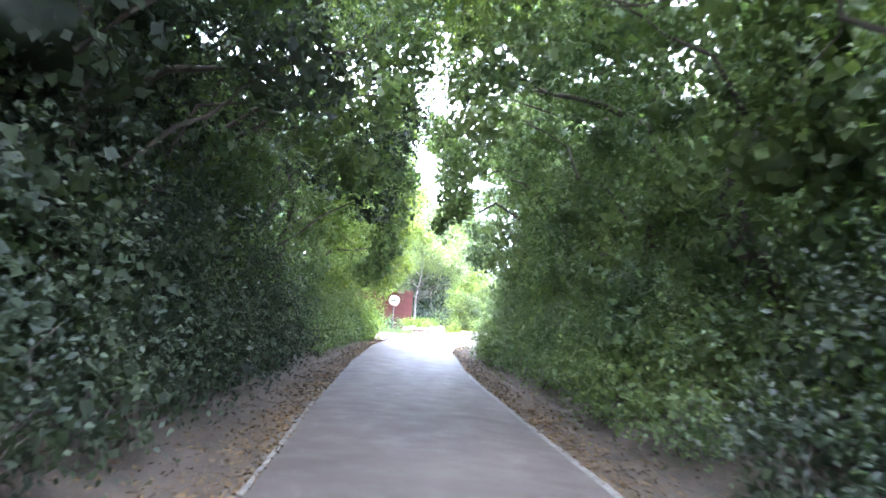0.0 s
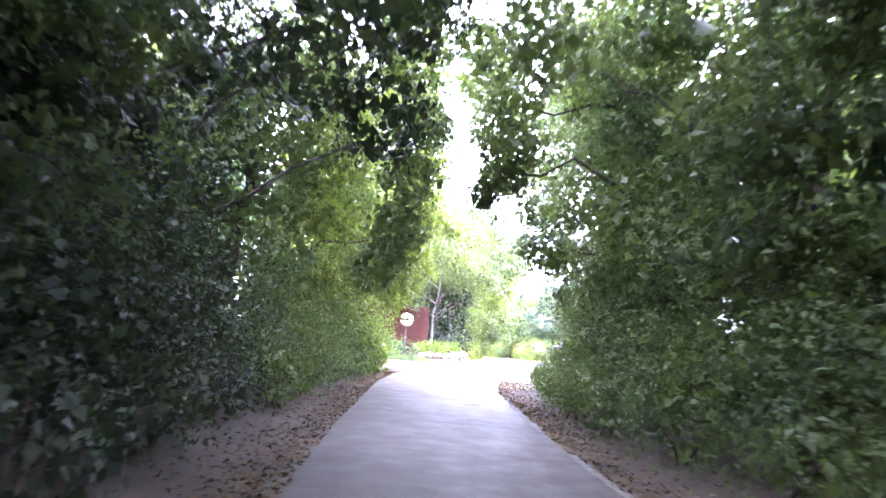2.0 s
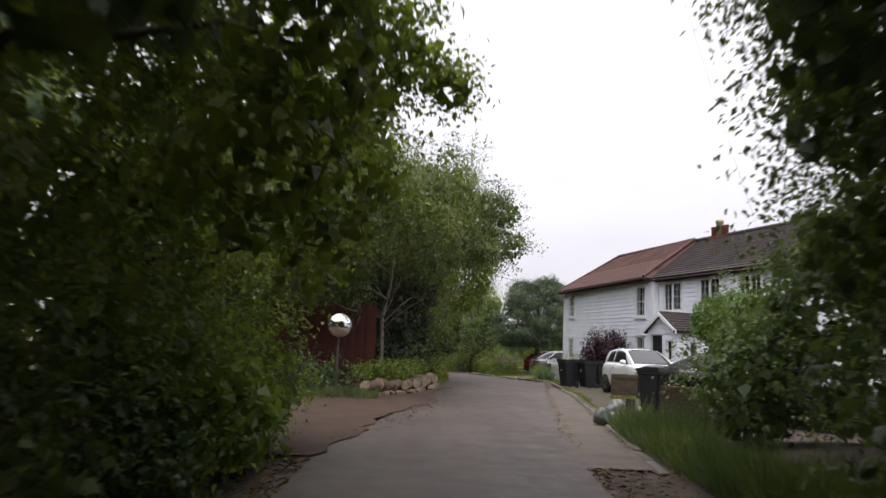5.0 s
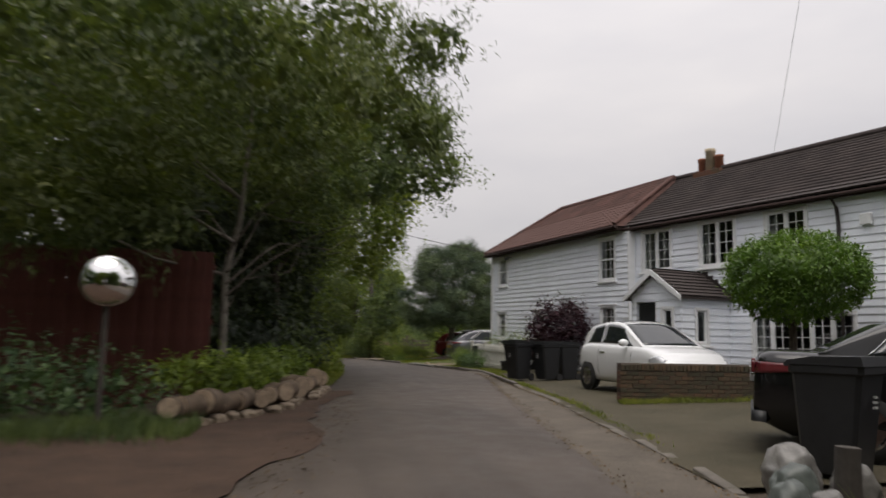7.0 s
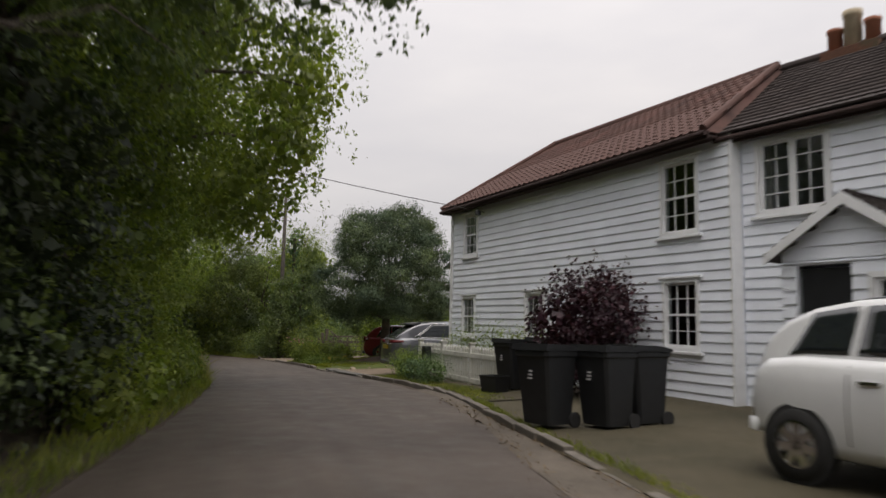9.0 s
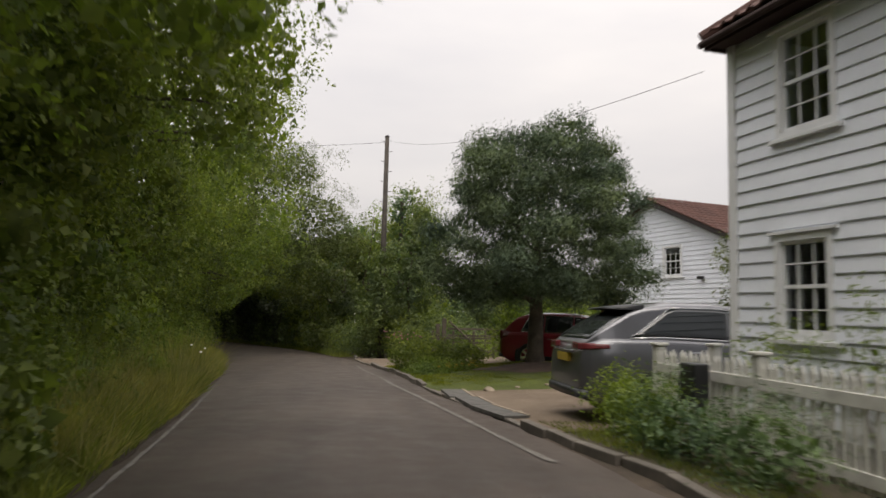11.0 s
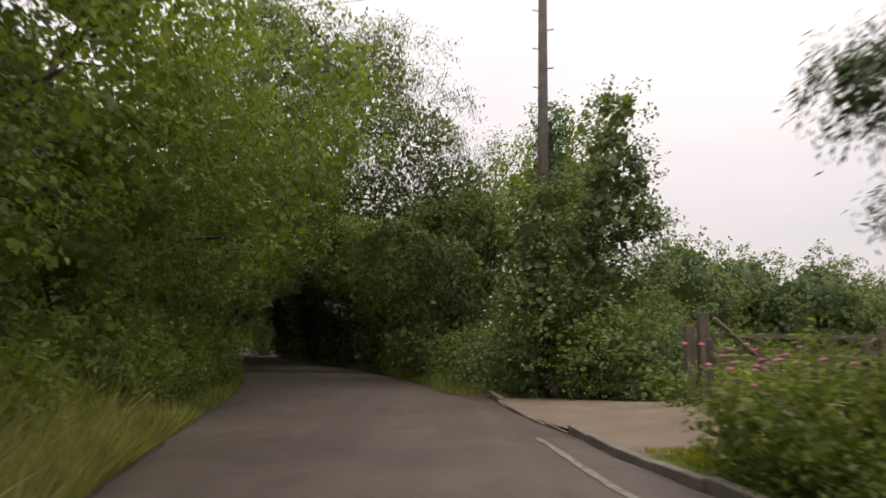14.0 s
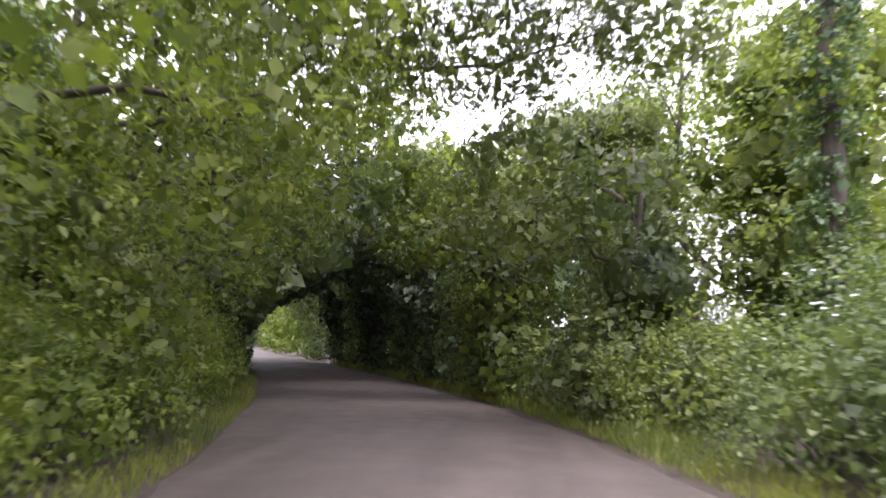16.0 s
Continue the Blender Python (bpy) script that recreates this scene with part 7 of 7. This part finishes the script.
# ---- brick walls ----
def brick_wall(name, label, m, long, high, thick=0.22, seed=1):
    t = tagged(new(name), label, "wall")
    t.matrix_basis = m
    part("core", box(0.008, long - 0.008, 0.008, thick - 0.008, -0.1, high - 0.03), MORTAR, t)
    rng = np.random.default_rng(seed)
    def brick_mesh(l, d):
        me = bpy.data.meshes.new("brick")
        bm = box(-l / 2, l / 2, -d / 2, d / 2, -0.0325, 0.0325, 0.004)
        bm.to_mesh(me)
        bm.free()
        me.materials.append(BRICK)
        return me
    full, half, cap = brick_mesh(0.215, thick + 0.01), brick_mesh(0.105, thick + 0.01), brick_mesh(0.065, thick + 0.03)
    courses = int((high - 0.11) / 0.075)
    for c in range(courses):
        x = 0.0 if c % 2 else -0.1125
        while x < long - 0.06:
            a, b = max(x, 0), min(x + 0.215, long)
            me = full if b - a > 0.2 else half
            if b - a > 0.08:
                ob = new("brick", me)
                ob.parent = t
                ob.matrix_basis = pose((a + b) / 2, thick / 2 + rng.normal() * 0.003, 0.04 + c * 0.075, 0, 0, rng.normal() * 0.4)
            x += 0.225
    z = 0.04 + courses * 0.075 + 0.03
    x = 0.04
    cm2 = bpy.data.meshes.new("coping_brick")
    bm = box(-0.0325, 0.0325, -thick / 2 - 0.015, thick / 2 + 0.015, -0.05, 0.055, 0.006)
    bm.to_mesh(cm2)
    bm.free()
    cm2.materials.append(BRICK)
    while x < long - 0.03:
        ob = new("coping_brick", cm2)
        ob.parent = t
        ob.matrix_basis = pose(x, thick / 2, z + rng.normal() * 0.003, 0, 0, rng.normal() * 0.8)
        x += 0.076
    return t


brick_wall("brick_wall", "low weathered brown brick garden wall", pose(8.66, 54.75, 0.1, 0, 0, -6.5), 4.5, 0.7)
brick_wall("brick_wall", "low brown brick wall end beside bins", pose(7.55, 47.35, 0.05, 0, 0, -62), 1.6, 0.75, seed=2)

# ---- picket fence ----
def picket_fence(m, long):
    t = thing("picket_fence", "weathered white picket fence before the house", "fence", m)
    me = bpy.data.meshes.new("picket")
    bm = prism([(-0.032, 0.06), (0.032, 0.06), (0.032, 0.9), (0.0, 0.97), (-0.032, 0.9)], 0.02)
    bm.to_mesh(me)
    bm.free()
    me.materials.append(PICKET)
    rng = np.random.default_rng(3)
    for x in np.arange(0.08, long, 0.12):
        ob = new("picket", me)
        ob.parent = t
        ob.matrix_basis = pose(x, -0.022, rng.normal() * 0.006, 0, rng.normal() * 0.8, 0)
    for z in (0.12, 0.7):
        part("rail", box(0, long, -0.05, -0.024, z, z + 0.11, 0.006), PICKET, t)
    for x in np.arange(0, long + 0.1, long / max(1, round(long / 2.1))):
        part("post", box(x - 0.055, x + 0.055, -0.06, 0.07, -0.1, 1.02, 0.01), PICKET, t)
        part("post_cap", box(x - 0.075, x + 0.075, -0.085, 0.095, 1.02, 1.055, 0.01), PICKET, t)
    return t


picket_fence(pose(10.16, 73.15, 0.12, 0, 0, -88), 6.25)
picket_fence(pose(10.16, 73.15, 0.12, 0, 0, 8), 0.8)
t = thing("post_box", "black letter box on a picket fence", "letter box", pose(10.0, 71.9, 0.12, 0, 0, -88))
part("body", box(-0.16, 0.16, -0.1, 0.08, 0.4, 0.86, 0.02), BLACK, t)
part("flap", box(-0.12, 0.12, -0.115, -0.1, 0.72, 0.78, 0.004), BLACK, t)

# ---- red fence, traffic mirror, log bed ----
def board_fence(m, long, high, label, seed=1):
    t = thing("board_fence", label, "fence", m)
    rng = np.random.default_rng(seed)
    me = bpy.data.meshes.new("fence_board")
    bm = box(-0.072, 0.072, -0.012, 0.012, 0.0, high, 0.003)
    bm.to_mesh(me)
    bm.free()
    me.materials.append(FENCE_RED)
    for i, x in enumerate(np.arange(0.07, long, 0.128)):
        ob = new("fence_board", me)
        ob.parent = t
        ob.matrix_basis = pose(x, -0.02 - 0.022 * (i % 2), rng.normal() * 0.012, 0, rng.normal() * 0.3, 0)
    for z in (0.4, 1.3, 2.2):
        part("rail", box(0, long, 0.0, 0.05, z, z + 0.09), FENCE_RED, t)
    for x in np.arange(0.05, long, 2.4):
        part("post", box(x - 0.05, x + 0.05, 0.05, 0.15, -0.1, high), FENCE_RED, t)
    return t


board_fence(pose(-6.0, 54.6, 0.0, 0, 0, 2), 7.6, 2.5, "tall red-brown boarded fence under a willow")
t = thing("traffic_mirror", "round convex traffic mirror on a post", "mirror", pose(0.85, 51.5, 0, 0, 0, 17))
part("post", tube([(0, 0.1, 0), (0, 0.1, 1.9)], [0.035, 0.035], 10), POLE_WOOD, t)
rim = lathe([(0.24, -0.03), (0.293, -0.03), (0.298, 0.0), (0.29, 0.008), (0.27, 0.004)], 36, Matrix.Translation((0, 0, 1.77)) @ pose(0, 0, 0, 90, 0, 0))
part("rim", rim, CHROME, t, smooth=True)
bm = lathe([(0.288, 0.0), (0.262, 0.03), (0.215, 0.06), (0.16, 0.09), (0.1, 0.112), (0.03, 0.118), (0.001, 0.119)], 40, Matrix.Translation((0, 0, 1.77)) @ pose(0, 0, 0, 90, 0, 0))
part("mirror_face", bm, MIRROR, t, "silvered convex glass", True)
part("bracket", box(-0.05, 0.05, 0.03, 0.1, 1.6, 1.94), BLACK, t)

bed = [(1.5, 51.95), (2.05, 52.75), (2.6, 53.75), (2.95, 55.0), (3.2, 56.3), (3.42, 57.9)]
rb = np.random.default_rng(12)
patch("planting_bed", np.arange(52.2, 58.2, 0.3), line([(52, 0.9), (58, 1.4)]), line([(52, 1.4), (53.75, 2.45), (55, 2.8), (58.2, 3.3)]), EARTH, "dark soil bed behind log edging", 0.2, ragged=0.03)
for i, (a, b) in enumerate(zip(bed, bed[1:])):
    n = 3
    for j in range(n):
        p, q = Vector(a).lerp(Vector(b), j / n), Vector(a).lerp(Vector(b), (j + 1) / n)
        g = float(rb.uniform(0.12, 0.19))
        mid, half = (p + q) / 2, (q - p).length * float(rb.uniform(0.4, 0.58))
        ang = math.atan2(q.y - p.y, q.x - p.x) + (0.75, -0.15, 0.35)[(i + j) % 3] + rb.uniform(-0.25, 0.25)
        d = Vector((math.cos(ang), math.sin(ang), rb.uniform(-0.16, 0.16)))
        c = Vector((mid.x - 0.06, mid.y, 0.12 + g))
        t = thing("edging_log", "short sawn log laid as a bed edging", "log", group="log edging")
        bulge = rb.uniform(0.92, 1.06, 9).tolist()
        bm = tube([c - d * half * (1 - k / 4) for k in range(9)], [g * w for w in bulge], 18)
        for v in bm.verts:
            v.co += (v.co - c).cross(d).normalized().cross(d) * g * 0.12 * noise.noise(v.co * 14)
        log = part("log", bm, LOG, t, smooth=True)
        for e in (-1, 1):
            rim = g * bulge[0 if e < 0 else 8]
            part("sawn_end", tube([c + d * half * e, c + d * (half + 0.008) * e], [rim * 0.93, rim * 0.9], 18), SAWN, log, "pale sawn end")
            
    for j in range(5):
        p = Vector(a).lerp(Vector(b), (j + 0.5) / 5)
        w = rb.uniform(0.6, 1.15)
        t = thing("edging_stone", "rough pale stone under log edging", "stone", pose(p.x + 0.08 + rb.normal() * 0.05, p.y + rb.normal() * 0.04, 0.05, rb.normal() * 9, rb.normal() * 9, rb.uniform(20, 100)), "stone edging")
        bm = bmesh.new()
        bmesh.ops.create_icosphere(bm, subdivisions=3, radius=0.14 * w)
        for v in bm.verts:
            v.co = Vector([math.copysign(min(abs(c), 0.105 * w), c) for c in v.co]) * (1 + 0.25 * noise.noise(v.co * 11 + Vector((i, j, 0))))
            v.co.z *= 0.75
        part("stone", bm, EDGE_STONE, t)

# ---- pole and cables ----
t = thing("utility_pole", "tall dark wooden utility pole with step irons", "pole")
part("shaft", tube([(7.5, 95.0, 0), (7.49, 95.0, 4.5), (7.5, 95.0, 9.6)], [0.14, 0.12, 0.09], 12), POLE_WOOD, t, smooth=True)
for k, z in enumerate(np.arange(3.2, 9.4, 0.44)):
    s = 1 if k % 2 else -1
    part("step_iron", tube([(7.5, 95.0, z), (7.5 + s * 0.24, 94.95, z + 0.02)], [0.012, 0.012], 6), GUTTER, t)
part("cap", lathe([(0.1, 9.59), (0.1, 9.62), (0.03, 9.67)], 12, Matrix.Translation((7.5, 95.0, 0))), GUTTER, t)


def cable(a, b, sag, r=0.012, label="thin black overhead cable"):
    pts = [Vector(a).lerp(Vector(b), k / 16) - Vector((0, 0, sag * 4 * (k / 16) * (1 - k / 16))) for k in range(17)]
    c = thing("overhead_cable", label, "cable")
    part("cable", tube(pts, [r] * 17, 6), GUTTER, c)


cable((10.84, 71.1, 4.72), (2.0, 77.0, 7.6), 0.12, 0.011)
cable((10.7, 73.0, 4.62), (7.5, 95.0, 9.45), 0.5, 0.004)
cable((7.5, 95.0, 9.35), (-9.0, 99.0, 10.0), 0.4, 0.006)
cable((15.9, 60.3, 6.45), (2.4, 38.4, 11.6), 0.3, 0.004)

# ---- gate and wire fence ----
t = thing("field_gate", "weathered wooden five-bar field gate with a diagonal brace", "gate")
for x, h in ((9.62, 1.5), (9.86, 1.72), (13.0, 1.5)):
    part("gate_post", box(x - 0.08, x + 0.08, 92.2, 92.36, -0.1, h, 0.015), WOOD_OLD, t)
for z in (0.3, 0.52, 0.76, 1.02, 1.28):
    part("bar", box(10.0, 12.9, 92.26, 92.3, z, z + 0.08, 0.006), WOOD_OLD, t)
part("brace", tube([(10.05, 92.24, 1.62), (11.5, 92.24, 0.34)], [0.04, 0.04], 6), WOOD_OLD, t)
part("brace", tube([(11.5, 92.24, 1.3), (11.5, 92.24, 0.3)], [0.035, 0.035], 6), WOOD_OLD, t)
part("brace", tube([(11.55, 92.24, 0.34), (12.85, 92.24, 1.3)], [0.035, 0.035], 6), WOOD_OLD, t)
t = thing("post_and_rail", "old mossy wooden fence behind a garden mound", "fence")
for x in np.arange(9.2, 12.1, 0.75):
    part("post", box(x - 0.04, x + 0.04, 90.2, 90.28, 0, 1.25, 0.01), WOOD_OLD, t)
for z in (0.5, 0.95):
    part("rail", box(9.2, 12.0, 90.17, 90.2, z, z + 0.07, 0.005), WOOD_OLD, t)

# ---- sacks, stub post, rock, threshold slabs ----
t = thing("stub_post", "short dark wooden post beside rubbish sacks", "post")
part("post", tube([(6.91, 47.25, -0.05), (6.92, 47.25, 0.25), (6.93, 47.25, 0.5)], [0.1, 0.09, 0.085], 12), POLE_WOOD, t)
for k, (x, y, r, c) in enumerate(((6.62, 47.4, 0.17, 1), (6.82, 47.72, 0.21, 0), (7.1, 47.4, 0.17, 0), (6.32, 47.05, 0.15, 1), (6.55, 46.98, 0.12, 0))):
    t = thing("rubbish_sack", "crumpled pale plastic rubbish sack on the ground", "sack", pose(x, y, 0.03, 0, 0, 40 * k))
    bm = bmesh.new()
    bmesh.ops.create_icosphere(bm, subdivisions=4, radius=r)
    for v in bm.verts:
        q = v.co * 9 + Vector((k * 3, 0, 0))
        v.co *= 1 + 0.16 * noise.noise(q) + 0.1 * noise.noise(q * 2.3)
        v.co.z = max(v.co.z * (1.0 if v.co.z < r * 0.6 else 1.25), -r * 0.75) + r * 0.75
    part("sack", bm, BAG if not c else plain("grey_green_sack", (0.1, 0.115, 0.105), 0.4, vary=0.3, scale=9), t, smooth=True)
for k, (x, y, r) in enumerate(((9.2, 79.25, 0.12), (9.9, 79.7, 0.06), (8.9, 75.3, 0.1), (10.6, 79.9, 0.05))):
    t = thing("edging_rock", "small pale rock at a lawn's edge", "rock", pose(x, y, float(rise(x, y)) + 0.03, 0, 0, 50 * k))
    bm = bmesh.new()
    bmesh.ops.create_icosphere(bm, subdivisions=3, radius=r)
    for v in bm.verts:
        v.co *= 1 + 0.3 * noise.noise(v.co * 9 + Vector((k, 0, 0)))
        v.co.z *= 0.65
    part("rock", bm, STONE, t)
for k, (x, y, w, l, r) in enumerate(((8.62, 75.5, 0.42, 1.3, 103), (8.5, 76.95, 0.44, 1.2, 94), (8.4, 78.4, 0.46, 1.35, 90))):
    t = thing("threshold_slab", "tilted dark concrete slab at a drive's mouth", "slab", pose(x, y, 0.06, 0.4, 0.3, r))
    part("slab", box(-l / 2, l / 2, -w / 2, w / 2, -0.05, 0.015, 0.008), plain("dark_concrete", (0.105, 0.1, 0.092), 0.9, vary=0.3), t)
    part("edge_strip", box(-l / 2, l / 2, -w / 2 - 0.02, -w / 2 + 0.04, 0.005, 0.025, 0.004), STONE, t)
# flowers
t = thing("daisy_clump", "white ox-eye daisies in verge grass", "flowers")
for k in range(4):
    x, y, z = 3.3 + vr.normal() * 0.12, 79.0 + vr.normal() * 0.2, 0.78 + vr.normal() * 0.08
    part("stalk", tube([(x, y, 0), (x, y, z)], [0.006, 0.004], 5), GRASS, t)
    part("flower", lathe([(0.02, 0), (0.024, 0.004), (0.008, 0.008)], 10, Matrix.Translation((x, y, z)) @ pose(0, 0, 0, 25, 10, 0)), PETAL, t)
t = thing("pink_flowers", "pink flower heads above a garden mound", "flowers")
for k in range(26):
    x, y = 7.85 + vr.normal() * 0.28, 85.4 + vr.normal() * 0.25
    z = 1.06 + vr.normal() * 0.07
    part("flower", lathe([(0.005, -0.012), (0.024, 0.0), (0.02, 0.012), (0.005, 0.018)], 8, Matrix.Translation((x, y, z))), PETAL_PINK, t)
t = thing("yellow_flowers", "small yellow flowers in ground cover", "flowers")
for k in range(40):
    x, y = vr.uniform(8.4, 9.9), vr.uniform(83.4, 84.9)
    part("flower", lathe([(0.004, -0.01), (0.02, 0.0), (0.018, 0.01), (0.004, 0.014)], 6, Matrix.Translation((x, y, float(rise(x, y)) + vr.uniform(0.12, 0.26)))), PETAL_YELLOW, t)
t = thing("bramble_blossom", "pale blossom heads on roadside brambles", "flowers")
for k in range(60):
    x, y = vr.uniform(6.2, 9.5), vr.uniform(95.0, 99)
    part("flower", lathe([(0.005, -0.01), (0.03, 0.0), (0.026, 0.012), (0.006, 0.018)], 8, Matrix.Translation((x, y, vr.uniform(1.2, 2.1)))), PETAL, t)


# ---- the lane falls gently to the north past the forecourt: everything there stands on the slope ----
def fall(y):
    y = np.asarray(y, float)
    return np.where(y < 56, 0.0, np.where(y < 66, -0.00105 * (y - 56) ** 2, -0.105 - 0.021 * (np.minimum(y, 170) - 66)))


def settle(ob, level):
    """Lowers a thing to the falling ground. A mesh drawn in the world's own axes follows the slope; what has a place of its own is moved whole."""
    if ob.matrix_basis != Matrix.Identity(4):
        ob.matrix_basis = Matrix.Translation((0, 0, float(fall(ob.matrix_basis.translation.y)))) @ ob.matrix_basis
        return
    if ob.type == "MESH":
        me = ob.data
        co = np.empty(3 * len(me.vertices), np.float32)
        me.vertices.foreach_get("co", co)
        co = co.reshape(-1, 3)
        co[:, 2] += fall(np.full(len(co), level) if level is not None else co[:, 1])
        me.vertices.foreach_set("co", co.ravel())
        me.update()
    for child in ob.children:
        settle(child, level)


for ob in [o for o in scene.objects if o.parent is None and o.type in {"MESH", "EMPTY"}]:
    if ob not in (north, south):
        settle(ob, 86.0 if ob in (gable, wing) else None)
